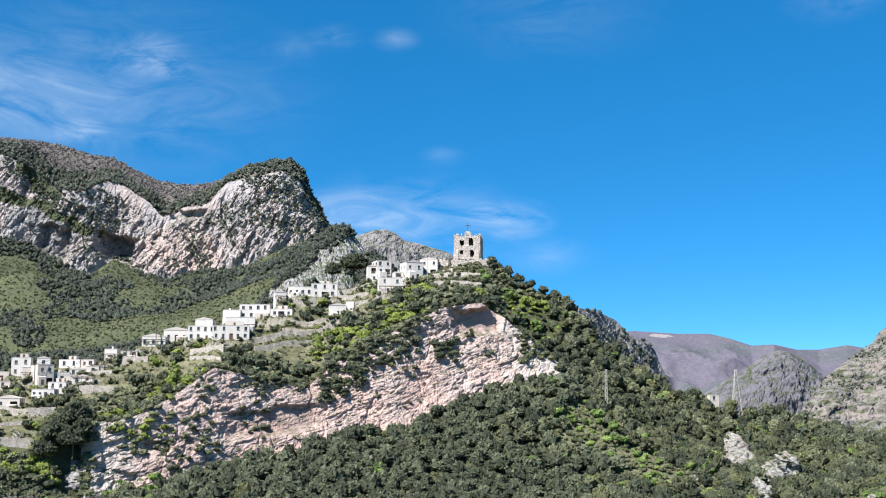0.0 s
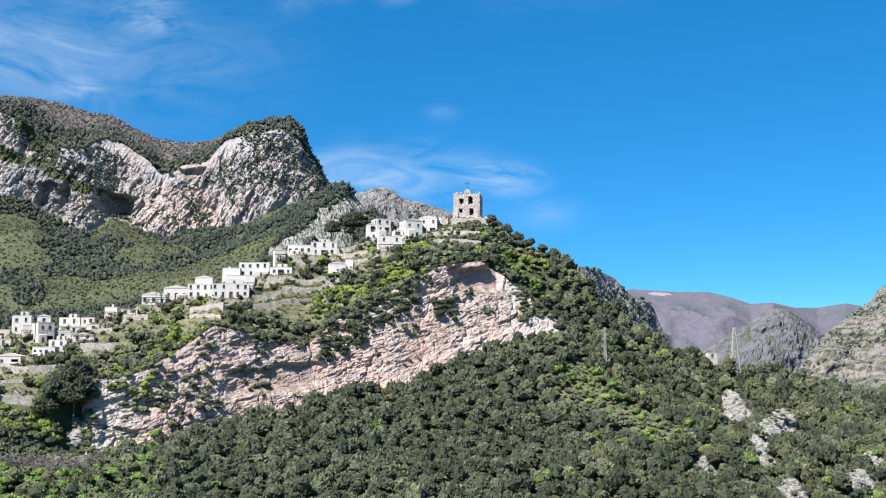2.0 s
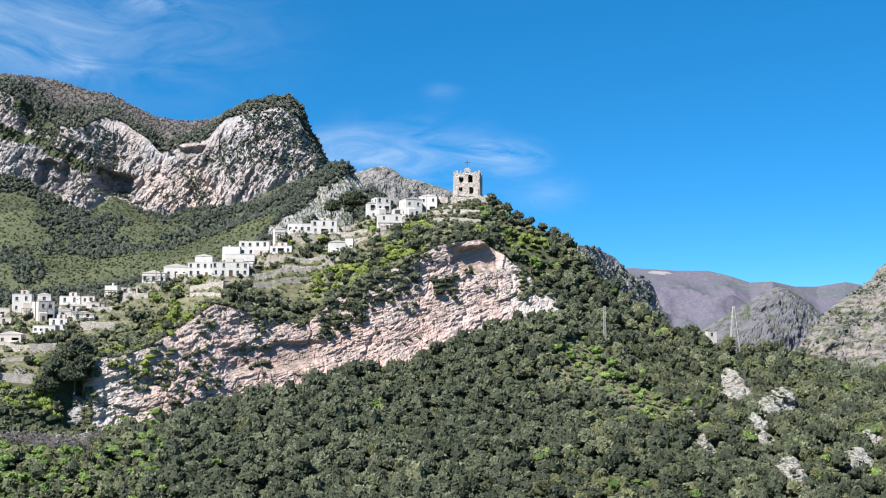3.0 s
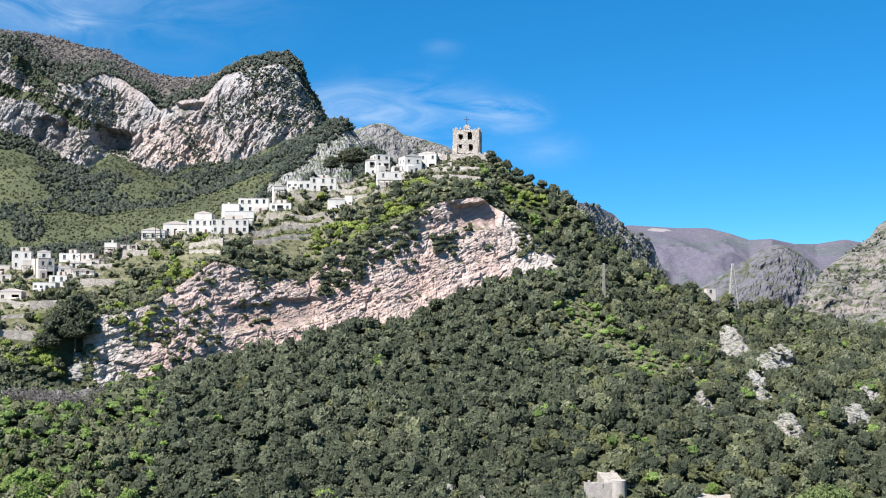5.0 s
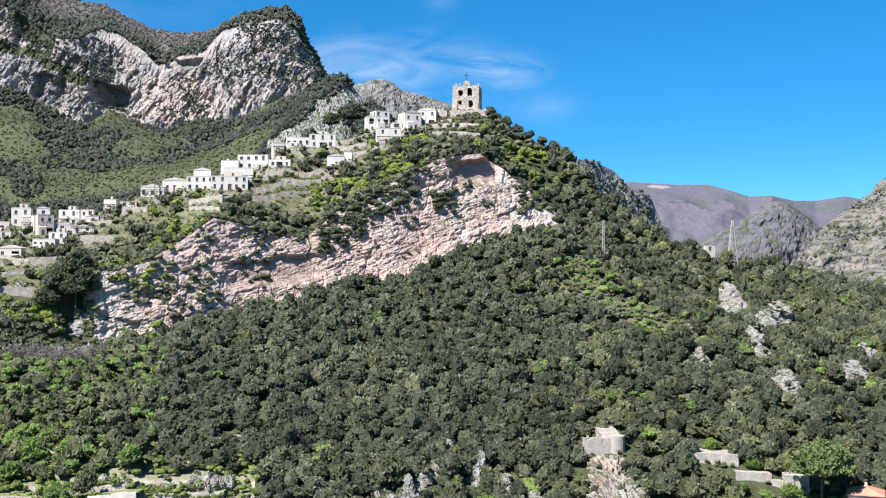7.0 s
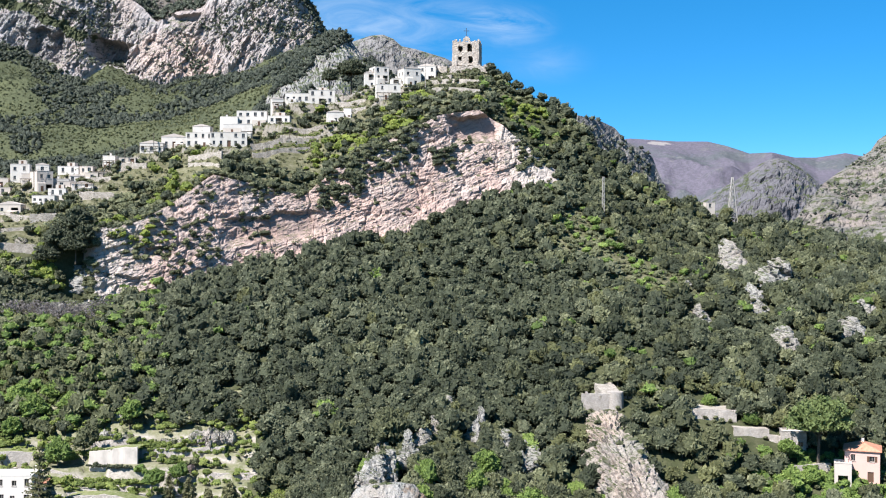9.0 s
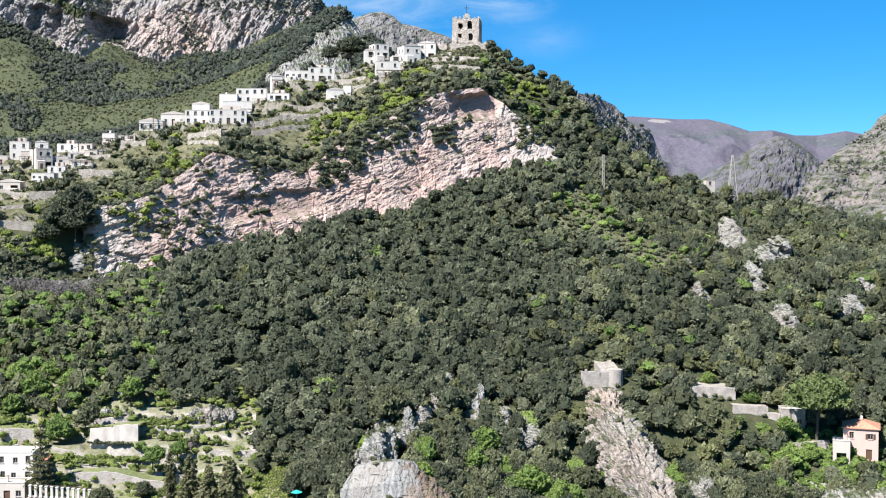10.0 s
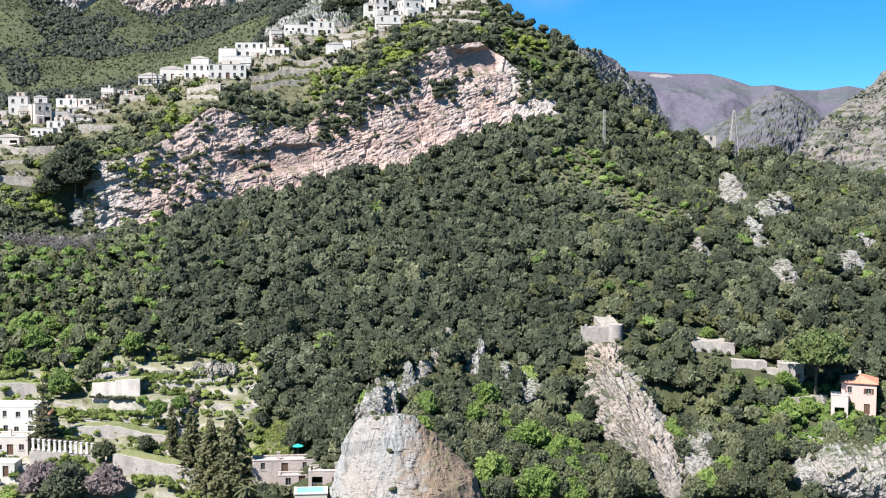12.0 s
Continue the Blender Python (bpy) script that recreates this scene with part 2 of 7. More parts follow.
EARTH = scrub_material("earth_and_scrub", (0.06, 0.06, 0.03), (0.11, 0.105, 0.055), (0.22, 0.20, 0.14), stone=(0.30, 0.265, 0.225))
GARDEN_EARTH = scrub_material("garden_ground", (0.105, 0.112, 0.052), (0.18, 0.168, 0.105), (0.28, 0.245, 0.195), 0.5, 0.3, stone=(0.42, 0.37, 0.32))
# blue raised in the greens to paint in some haze
MEADOW_GREEN = scrub_material("green_slope", (0.05, 0.057, 0.035), (0.088, 0.094, 0.048), (0.066, 0.073, 0.042), 1.6, 0.9)
BARE_WOOD = scrub_material("leafless_wood", (0.13, 0.11, 0.098), (0.11, 0.098, 0.082), (0.155, 0.135, 0.122), 2.0, 1.2)
# purple-blue tint stands in for distance haze, put into the colour
HAZED_FAR_WOOD = distant_material("hazed_distant_wood", (0.118, 0.104, 0.132), (0.092, 0.098, 0.105), (0.17, 0.155, 0.155), scar=(592, 341, 36, 6))
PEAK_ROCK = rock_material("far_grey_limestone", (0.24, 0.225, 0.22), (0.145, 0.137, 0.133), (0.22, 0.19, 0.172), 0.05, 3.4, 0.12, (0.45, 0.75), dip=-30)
# bluish like the far wood: haze painted into rock and scrub
HAZED_MIDDLE_ROCK = rock_material("hazed_middle_rock_and_scrub", (0.138, 0.13, 0.142), (0.108, 0.103, 0.114), (0.135, 0.122, 0.13), 0.1, 5.0, 0.13, (0.4, 0.75), dip=-35)
RIGHT_ROCK = rock_material("terraced_slope", (0.20, 0.187, 0.172), (0.115, 0.111, 0.096), (0.27, 0.215, 0.19), 0.13, 2.4, 0.13, (0.35, 0.75), dip=-8)
LEAF_DARK = leaf_material("holm_oak_leaf", (0.035, 0.0425, 0.0235), (0.084, 0.094, 0.05), (0.256, 0.26, 0.157), 0.35)
LEAF_OLIVE = leaf_material("olive_and_scrub_leaf", (0.054, 0.06, 0.029), (0.138, 0.145, 0.069), (0.312, 0.312, 0.178), 0.35)
LEAF_WARM = leaf_material("broom_and_oak_bud", (0.068, 0.07, 0.027), (0.148, 0.152, 0.06), (0.29, 0.288, 0.135), 0.35)
LEAF_LIGHT = leaf_material("spring_leaf", (0.085, 0.13, 0.03), (0.19, 0.265, 0.06), (0.36, 0.43, 0.12), 0.35)
LEAF_VINE = leaf_material("vine_and_citrus_leaf", (0.09, 0.12, 0.03), (0.205, 0.25, 0.06), (0.38, 0.41, 0.12), 0.4)
LEAF_PURPLE = leaf_material("purple_blossom", (0.14, 0.105, 0.105), (0.25, 0.195, 0.185), (0.36, 0.29, 0.27), 0.35)
# bluer green: a little haze mixed into the leaf colour
LEAF_MEADOW = leaf_material("meadow_scrub_leaf", (0.10, 0.112, 0.06), (0.165, 0.178, 0.088), (0.25, 0.255, 0.125), 0.5)
LEAF_BARE = leaf_material("leafless_twigs", (0.16, 0.14, 0.13), (0.20, 0.176, 0.163), (0.25, 0.224, 0.208), 0.4)
# bluer and paler than near evergreens, with haze in the leaf colour
LEAF_FAR_HAZED = leaf_material("far_evergreen_leaf_hazed", (0.042, 0.05, 0.036), (0.098, 0.11, 0.074), (0.22, 0.232, 0.15), 0.35)
LEAF_CONIFER = leaf_material("conifer_needle", (0.105, 0.108, 0.052), (0.225, 0.22, 0.11), (0.36, 0.34, 0.19), 0.45)
LEAF_PINE = leaf_material("umbrella_pine_needle", (0.085, 0.115, 0.035), (0.18, 0.225, 0.075), (0.31, 0.34, 0.14), 0.35)
LEAF_SPURGE = leaf_material("spurge_leaf", (0.11, 0.14, 0.03), (0.22, 0.265, 0.048), (0.37, 0.40, 0.085), 0.35)
BARK = Mat("bark", 0.95, 0.1)
BARK = BARK.done(BARK.ramp(BARK.noise(3.0, 5), (0.3, (0.05, 0.04, 0.03)), (0.7, (0.13, 0.11, 0.09))))


def plaster(name, base, stain, share=0.5):
    """Limewash with grey runs and patches; each wall a little different."""
    m = Mat(name, 0.9, 0.2)
    runs = m.noise(0.9, 5, 0.65, (1, 1, 0.2))
    patch = m.noise(0.35, 4, 0.6)
    col = m.mix(m.band(runs, 0.5, 0.8, 0.0, share), base, stain)
    col = m.mix(m.band(patch, 0.5, 0.8, 0.0, share), col, stain)
    col = m.mix(m.math("MULTIPLY", m.object_random(), 0.25), col, stain)
    return m.done(col, m.noise(6.0, 4), 0.03, 0.4)


WHITEWASH = plaster("whitewash", (0.57, 0.53, 0.485), (0.42, 0.37, 0.32), 0.65)
CREAM = plaster("cream_plaster", (0.50, 0.44, 0.385), (0.36, 0.30, 0.26))
WEATHERED = plaster("weathered_plaster", (0.52, 0.46, 0.41), (0.29, 0.255, 0.22), 0.8)
PINK_PLASTER = plaster("pink_plaster", (0.56, 0.37, 0.315), (0.46, 0.32, 0.275), 0.5)


def masonry(name, pale, dark, size=0.35):
    """Rubble masonry: stones and mortar in the relief and tone."""
    m = Mat(name, 0.92, 0.2)
    cell = m.node("ShaderNodeTexVoronoi", Vector=m.node("ShaderNodeMapping", Vector=m.pos, Scale=(1, 1, 1.5)).outputs[0], Scale=1 / size)
    joint = m.node("ShaderNodeTexVoronoi", Vector=m.node("ShaderNodeMapping", Vector=m.pos, Scale=(1, 1, 1.5)).outputs[0], Scale=1 / size)
    joint.feature = "DISTANCE_TO_EDGE"
    tone = m.node("ShaderNodeSeparateColor", Color=cell.outputs["Color"]).outputs[0]
    col = m.mix(tone, dark, pale)
    col = m.mix(m.band(m.noise(0.5, 5, 0.65), 0.45, 0.75, 0.0, 0.7), col, tuple(c * 0.6 for c in dark))
    col = m.mix(m.band(joint.outputs["Distance"], 0.0, 0.06, 0.4, 0.0), col, tuple(c * 0.6 for c in dark))
    return m.done(col, m.math("ADD", m.band(joint.outputs["Distance"], 0.0, 0.12), m.noise(4.0, 4)), 0.12, 0.8)


STONE = masonry("rubble_wall", (0.50, 0.44, 0.38), (0.30, 0.26, 0.22))
TOWER_STONE = masonry("tower_masonry", (0.56, 0.485, 0.42), (0.34, 0.29, 0.25), 0.5)
PINK_STONE = masonry("pinkish_rough_wall", (0.57, 0.475, 0.42), (0.46, 0.375, 0.33), 0.22)
PALE_STONE = masonry("pale_wall", (0.52, 0.46, 0.41), (0.40, 0.35, 0.31), 0.3)
GLASS = Mat("window_glass", 0.08, 0.5).done((0.02, 0.022, 0.025))
FRAME = Mat("painted_frame", 0.5, 0.4).done((0.30, 0.27, 0.24))
SHUTTER = Mat("brown_shutter", 0.6, 0.3).done((0.10, 0.055, 0.035))
ROOF_FELT = plaster("roof_screed", (0.50, 0.47, 0.43), (0.32, 0.30, 0.28))
PINK_SCREED = plaster("pale_pink_screed", (0.52, 0.45, 0.40), (0.36, 0.31, 0.28))
TILE = Mat("terracotta_tile", 0.85, 0.2)
TILE = TILE.done(TILE.ramp(TILE.noise(1.6, 5, 0.7), (0.3, (0.33, 0.145, 0.09)), (0.7, (0.52, 0.255, 0.165))), TILE.noise(5.0, 3), 0.05)
STEEL = Mat("galvanised_steel", 0.6, 0.4, 0.3).done((0.36, 0.33, 0.30))
IRON = Mat("dark_iron", 0.6, 0.4, 0.6).done((0.06, 0.06, 0.06))
LAWN = scrub_material("garden_grass", (0.11, 0.13, 0.045), (0.19, 0.195, 0.08), (0.28, 0.25, 0.17), 0.35, 0.3)
GRAVEL = scrub_material("gravel_path", (0.30, 0.26, 0.22), (0.38, 0.34, 0.29), (0.22, 0.18, 0.15), 0.3, 0.1)
WATER = Mat("pool_water", 0.05, 0.5).done((0.22, 0.42, 0.42))
CLOTH_TEAL = Mat("teal_canvas", 0.8, 0.2).done((0.04, 0.42, 0.34))
CLOTH_RED = Mat("red_canvas", 0.8, 0.2).done((0.30, 0.045, 0.05))

# ---- numbers and meshes ----
RNG = np.random.default_rng(7)


def value_noise(p, seed=0):
    """Smooth noise in -1..1 at points p (n, 3)."""
    i = np.floor(p).astype(np.int64)
    f = p - i
    f = f * f * (3 - 2 * f)
    total = np.zeros(len(p))
    for k in range(8):
        o = np.array([k & 1, k >> 1 & 1, k >> 2 & 1])
        c = i + o
        h = (c[:, 0] * 374761393 + c[:, 1] * 668265263 + c[:, 2] * 2147483647 + seed * 1274126177) & 0xFFFFFFFF
        h = ((h ^ (h >> 13)) * 1274126177) & 0xFFFFFFFF
        h = ((h ^ (h >> 16)) & 0xFFFF) / 32767.5 - 1
        w = np.prod(np.where(o, f, 1 - f), axis=1)
        total += w * h
    return total


def fbm(p, scale, octaves=4, gain=0.5, seed=0):
    total, amp = np.zeros(len(p)), 1.0
    q = p / scale
    for k in range(octaves):
        total += amp * value_noise(q + 17.3 * k, seed + k)
        q, amp = q * 2.03, amp * gain
    return total


def mesh_of(name, verts, quads=None, tris=None, tint=None, smooth=False):
    """A mesh from arrays of corners, four- and three-sided faces."""
    quads = np.zeros((0, 4), int) if quads is None else np.asarray(quads).reshape(-1, 4)
    tris = np.zeros((0, 3), int) if tris is None else np.asarray(tris).reshape(-1, 3)
    me = bpy.data.meshes.new(name)
    me.vertices.add(len(verts))
    me.vertices.foreach_set("co", np.asarray(verts, np.float32).ravel())
    loops = np.concatenate([quads.ravel(), tris.ravel()]).astype(np.int32)
    me.loops.add(len(loops))
    me.loops.foreach_set("vertex_index", loops)
    n = len(quads) + len(tris)
    me.polygons.add(n)
    starts = np.concatenate([np.arange(len(quads)) * 4, len(quads) * 4 + np.arange(len(tris)) * 3])
    me.polygons.foreach_set("loop_start", starts.astype(np.int32))
    me.polygons.foreach_set("use_smooth", np.full(n, smooth))
    if tint is not None:
        me.attributes.new("tint", "FLOAT", "POINT").data.foreach_set("value", np.asarray(tint, np.float32))
    me.update(calc_edges=True)
    return me


def part(name, me, material, parent=None, label=""):
    """Links a mesh or a bmesh as one object under a thing or a part."""
    if isinstance(me, bmesh.types.BMesh):
        b, me = me, bpy.data.meshes.new(name)
        bmesh.ops.recalc_face_normals(b, faces=b.faces)
        b.to_mesh(me)
        b.free()
    if material is not None:
        me.materials.append(material)
    ob = new(name, me)
    ob.parent = parent
    return tagged(ob, label)


# ---- the lie of the land: break lines across the slopes, in metres, from left to right ----
FOOT = [(-66.3, 150, 40), (-41.9, 150, 40), (-20.9, 150, 40), (0, 150, 40), (20.9, 150, 40), (41.9, 150, 40), (66.3, 150, 40)]
LOW = [(-95.3, 215, 55.7), (-34, 212, 56.6), (-17.8, 202, 59.6), (-2.3, 202, 59.6), (11.7, 210, 57.2), (32.6, 215, 55.7), (53.4, 216, 55.4), (82.7,
    220, 54.2), (98.6, 222, 53.6)]
TERRACE = [(-113.2, 258, 75.3), (-71.6, 258, 75.9), (-40.3, 254, 75.4), (-21.5, 246, 75.6), (-2.8, 246, 76.8), (14.2, 258, 77.1), (38.4, 256, 78.7),
    (63.2, 258, 77.1), (96.1, 258, 75.9), (112.6, 256, 75)]
WOOD = [(-129.1, 296, 93.4), (-82.6, 300, 95.2), (-48.5, 308, 98.2), (-12.7, 322, 98.7), (17.8, 326, 100), (48.5, 326, 101.5), (78.3, 322, 100.2),
    (116, 314, 99.2), (133.6, 306, 98.3)]
CLIFF_FOOT = [(-132.8, 312, 96.5), (-114.9, 318, 96.3), (-95, 325, 97), (-75, 335, 103.1), (-61.4, 345, 108.1), (-46.4, 352, 111.9), (-29.3, 362,
    118), (-14.3, 365, 119.1), (-4.2, 372, 125.5), (8.1, 378, 130.5), (20.9, 384, 135.1), (32.9, 388, 138.5), (55.9, 380, 121.7), (72.5, 375, 113.4),
    (88.5, 370, 107.8), (104.5, 366, 107.9), (129.2, 356, 105), (148.1, 346, 102.6)]
CLIFF_TOP = [(-138.8, 324, 111.1), (-105.4, 332, 113.6), (-94.2, 335, 118.8), (-85.9, 339, 120.3), (-77.7, 344, 125.1), (-66.6, 352, 134.4), (-55.8,
    357, 131.9), (-41.5, 364, 128.4), (-31.9, 370, 137.2), (-23.5, 373, 143.1), (-11.4, 378, 148.7), (-0.7, 384, 154.6), (12.1, 390, 157), (19.6, 393,
    152.6), (33.2, 391, 140.3), (56.4, 383, 123.9), (73.1, 378, 115.5), (89.3, 373, 109.7), (105.4, 369, 109.8), (130.4, 359, 106.8), (149.5, 349,
    104)]
CREST = [(-166.2, 385, 128.9), (-146.6, 390, 131.2), (-134.6, 392, 133.4), (-125.5, 392, 135.3), (-118.2, 395, 136.3), (-112.4, 397, 138.2), (-106.7,
    400, 139.3), (-101.5, 405, 143.7), (-95.6, 412, 145.7), (-88.4, 417, 148.3), (-80.6, 420, 150.3), (-71.7, 424, 153.6), (-61.7, 428, 156.7),
    (-58.6, 430, 160.6), (-54.8, 432, 162.4), (-45.9, 434, 162.6), (-38.1, 438, 165.3), (-27.9, 440, 169), (-17.5, 440, 170.3), (-5, 440, 173.2),
    (3.4, 445, 178.1), (13.9, 445, 178.5), (19.9, 438, 173.4), (27.8, 432, 167.9), (39.3, 425, 162.1), (48.4, 418, 152.7), (53.5, 413, 144.8), (60.5,
    409, 138), (70.9, 404, 129), (78, 402, 126.7), (86.9, 400, 123.3), (97.5, 398, 121.1), (112.7, 393, 119.3), (120.8, 390, 116.8), (138.2, 380,
    110.4), (158.5, 370, 103.9)]
BACK = [(-166.2, 515, 58.9), (-125.5, 522, 65.3), (-106.7, 530, 69.3), (-88.4, 547, 78.3), (-61.7, 558, 86.7), (-45.9, 564, 92.6), (-17.5, 570,
    100.3), (13.9, 575, 108.5), (39.3, 555, 92.1), (60.5, 539, 68), (86.9, 530, 53.3), (120.8, 520, 46.8), (158.5, 500, 33.9)]
MASSIF_RIDGE = [(-498.2, 1120, 391.2), (-422.3, 1120, 383.5), (-386.4, 1110, 378.9), (-357.9, 1105, 373.4), (-329.5, 1100, 363.6), (-306.8, 1095,
    358.8), (-284.1, 1090, 346), (-261.7, 1085, 335.4), (-232.4, 1070, 328.3), (-203, 1050, 326.9), (-187.5, 1020, 325), (-164.9, 1000, 329.3),
    (-139.6, 990, 333), (-127.1, 985, 331.9), (-117.5, 985, 324.7), (-110.1, 985, 305.5), (-100.5, 985, 288.3), (-95.6, 985, 275.9)]
MASSIF_TOP = [(-429.5, 968, 336.3), (-362.1, 962, 334), (-337.3, 958, 325.6), (-311.2, 952, 300.2), (-289.2, 955, 297.1), (-278.8, 965, 308.3),
    (-264.9, 965, 306.4), (-244.3, 958, 294.4), (-224.1, 952, 278.1), (-206.1, 952, 285.4), (-187.3, 948, 289.3), (-173.7, 946, 302.3), (-155.2, 942,
    311.1), (-128, 940, 318.1), (-115, 945, 312.7), (-107.3, 952, 296.5), (-99.2, 955, 280.4), (-92.7, 955, 269.4)]
MASSIF_FOOT = [(-415.1, 945, 262.3), (-350.2, 940, 258), (-321.4, 935, 251.9), (-297, 930, 237.8), (-276.2, 935, 233.1), (-261.7, 945, 243.3),
    (-236.4, 935, 233.1), (-213, 930, 228.5), (-199.9, 930, 232.5), (-172.7, 925, 235.4), (-150, 920, 239.2), (-123.8, 918, 250.3), (-98.6, 925,
    262.9), (-90.3, 940, 266.1)]
MEADOW = [(-348.2, 800, 187.1), (-291.8, 790, 186.3), (-248.1, 770, 184.6), (-209.1, 760, 183.8), (-173.4, 760, 187.4), (-139.6, 770, 195.6), (-112.1,
    780, 207.6), (-90.3, 850, 235.8), (-83.7, 880, 252.5)]
VALLEY = [(-241.2, 560, 125.2), (-204.8, 560, 127.7), (-165.8, 560, 132.9), (-140, 560, 143.4), (-114, 560, 148.6), (-87.9, 560, 156.5), (-69.6, 560,
    163), (-51.2, 560, 171)]
HUMP_CREST = [(-94.5, 600, 174.6), (-87.6, 610, 185.1), (-81.9, 620, 195.6), (-72.9, 630, 206.4), (-65.1, 640, 215.8), (-58.5, 650, 223.2), (-52.3,
    650, 223.8), (-47, 650, 216.7), (-42.9, 650, 211), (-35.8, 650, 207.9), (-29, 650, 202.3), (-19.7, 650, 193)]
HUMP_FOOT = [(-84.7, 540, 155.2), (-67.1, 540, 161.5), (-47.3, 545, 168.3), (-27.5, 560, 174.9), (-18.1, 600, 176)]
PEAK = [(-201.7, 1900, 360.7), (-139.1, 1900, 408), (-112.1, 1900, 417.2), (-92.2, 1900, 419), (-75.9, 1900, 412.6), (-62.3, 1900, 400.7), (-39.7,
    1900, 396.1), (5.4, 1900, 382.5), (68.4, 1900, 351.6)]
SPUR_CREST = [(74.3, 900, 170.2), (90.5, 890, 188.4), (99.6, 880, 200.1), (117.1, 900, 198.5), (132.6, 920, 194.2), (141, 920, 184.2), (155.5, 930,
    177.9), (165, 940, 173.3), (168.7, 940, 163.6), (178.3, 940, 141.7), (195.2, 940, 120)]
FAR_RIDGE = [(179.9, 3300, 334.8), (428.1, 3300, 347.2), (518.3, 3300, 356.6), (645.4, 3300, 348.8), (730.7, 3300, 348.8), (772.7, 3250, 333.1),
    (820.2, 3200, 310.3), (852.9, 3100, 307.3), (925.3, 3150, 297), (1000.1, 3200, 299.8), (1075.7, 3200, 311.8), (1135.3, 3200, 301.3), (1395.9,
    3200, 388.6)]
RIGHT_CREST = [(255.5, 900, 107.5), (281.6, 950, 126.5), (306.3, 1000, 140.8), (334.6, 1050, 156.9), (363.8, 1100, 168.4), (397, 1150, 181.9), (421.7,
    1180, 193.5), (435.6, 1200, 204.9), (454.1, 1220, 213.8), (547.4, 1250, 260.5)]
RIGHT_FOOT = [(226.3, 800, 87), (242.9, 800, 87), (290.3, 800, 87), (342.9, 800, 87)]
MIDDLE_RIDGE = [(391.9, 2300, 119.9), (473.2, 2300, 155), (522.4, 2300, 181.7), (577.2, 2300, 213.8), (604.9, 2300, 233.1), (623.6, 2300, 243.9),
    (643.2, 2300, 248.2), (660.3, 2300, 244.9), (677.2, 2300, 235.3), (696.2, 2300, 224.5), (727.3, 2300, 196.6), (769.2, 2300, 173.1), (833.1, 2300,
    162.5)]


class Sheet:
    """Ground lofted over break lines that run across the view, from the nearest to the farthest."""

    def __init__(self, lines, rows, a0, a1, columns):
        a = np.linspace(a0, a1, columns)
        cross = []
        for line in lines:
            l = np.array(line, float)
            r = l[:, 0] / l[:, 1]
            y = np.interp(a, r, l[:, 1])
            cross.append(np.stack([a * y, y, np.interp(a, r, l[:, 2])], 1))
        self.starts, out = [0], []
        for k, n in enumerate(rows):
            for s in range(n):
                out.append(cross[k] + (cross[k + 1] - cross[k]) * (s / n))
            self.starts.append(len(out))
        out.append(cross[-1])
        self.p = np.array(out)

    def flat(self):
        return self.p.reshape(-1, 3)

    def shift(self, d, way):
        """Moves every corner d (rows, columns) metres along way."""
        self.p = self.p + np.asarray(d).reshape(self.p.shape[:2])[..., None] * np.asarray(way, float)

    def dent(self, x, z, rx, rz, depth, sharp=4.0, lean=0.0, floor=1.2):
        """A hollow under an overhang: deepest just below its upper edge."""
        q = self.flat()
        u, v = (q[:, 0] - x) / rx, (q[:, 2] - z - lean * (q[:, 0] - x)) / rz
        v = v + 0.25 * fbm(q, rx * 0.6, 3, 0.5, 77)
        u = u + 0.2 * fbm(q + 50, rx * 0.5, 3, 0.5, 78)
        m = np.clip((1 - abs(u)) * sharp, 0, 1) * np.clip((1 - v) * 5, 0, 1) * np.clip((v + 1) / floor, 0, 1)
        self.shift(m * depth, (0, 1, 0))

    def height(self, x, y):
        """The ground's z at a place of the plan."""
        m = self.p.shape[1]
        a = self.p[0, :, 0] / self.p[0, :, 1]
        c = int(np.clip(np.searchsorted(a, x / y), 0, m - 1))
        ys = self.p[:, c, 1]
        order = np.argsort(ys)
        return float(np.interp(y, ys[order], self.p[order, c, 2]))

    def build(self, name, materials, strips=None, smooth=True):
        n, m = self.p.shape[:2]
        i = (np.arange(n - 1)[:, None] * m + np.arange(m - 1)).ravel()
        me = mesh_of(name, self.flat(), np.stack([i, i + 1, i + m + 1, i + m], 1), smooth=smooth)
        for mat in materials:
            me.materials.append(mat)
        if strips is not None:
            me.polygons.foreach_set("material_index", np.repeat(np.asarray(strips, np.int32), m - 1))
        return new(name, me)

    def spread(self, count, r0, r1, c0=0.0, c1=1.0, rng=RNG):
        """Random places between two rows and two columns (shares), even over the ground; with the upward normal."""
        n, m = self.p.shape[:2]
        j0, j1 = int(c0 * (m - 1)), int(c1 * (m - 1))
        p = self.p[r0:r1 + 1, j0:j1 + 1]
        u, v = p[:-1, 1:] - p[:-1, :-1], p[1:, :-1] - p[:-1, :-1]
        nor = np.cross(u, v)
        area = np.linalg.norm(nor, axis=2)
        pick = rng.choice(area.size, count, p=area.ravel() / area.sum())
        i, j = np.divmod(pick, area.shape[1])
        s, t = rng.random((2, count, 1))
        place = p[i, j] + s * u[i, j] + t * v[i, j]
        nz = nor[i, j, 2] / np.maximum(area[i, j], 1e-9)
        return place, nz


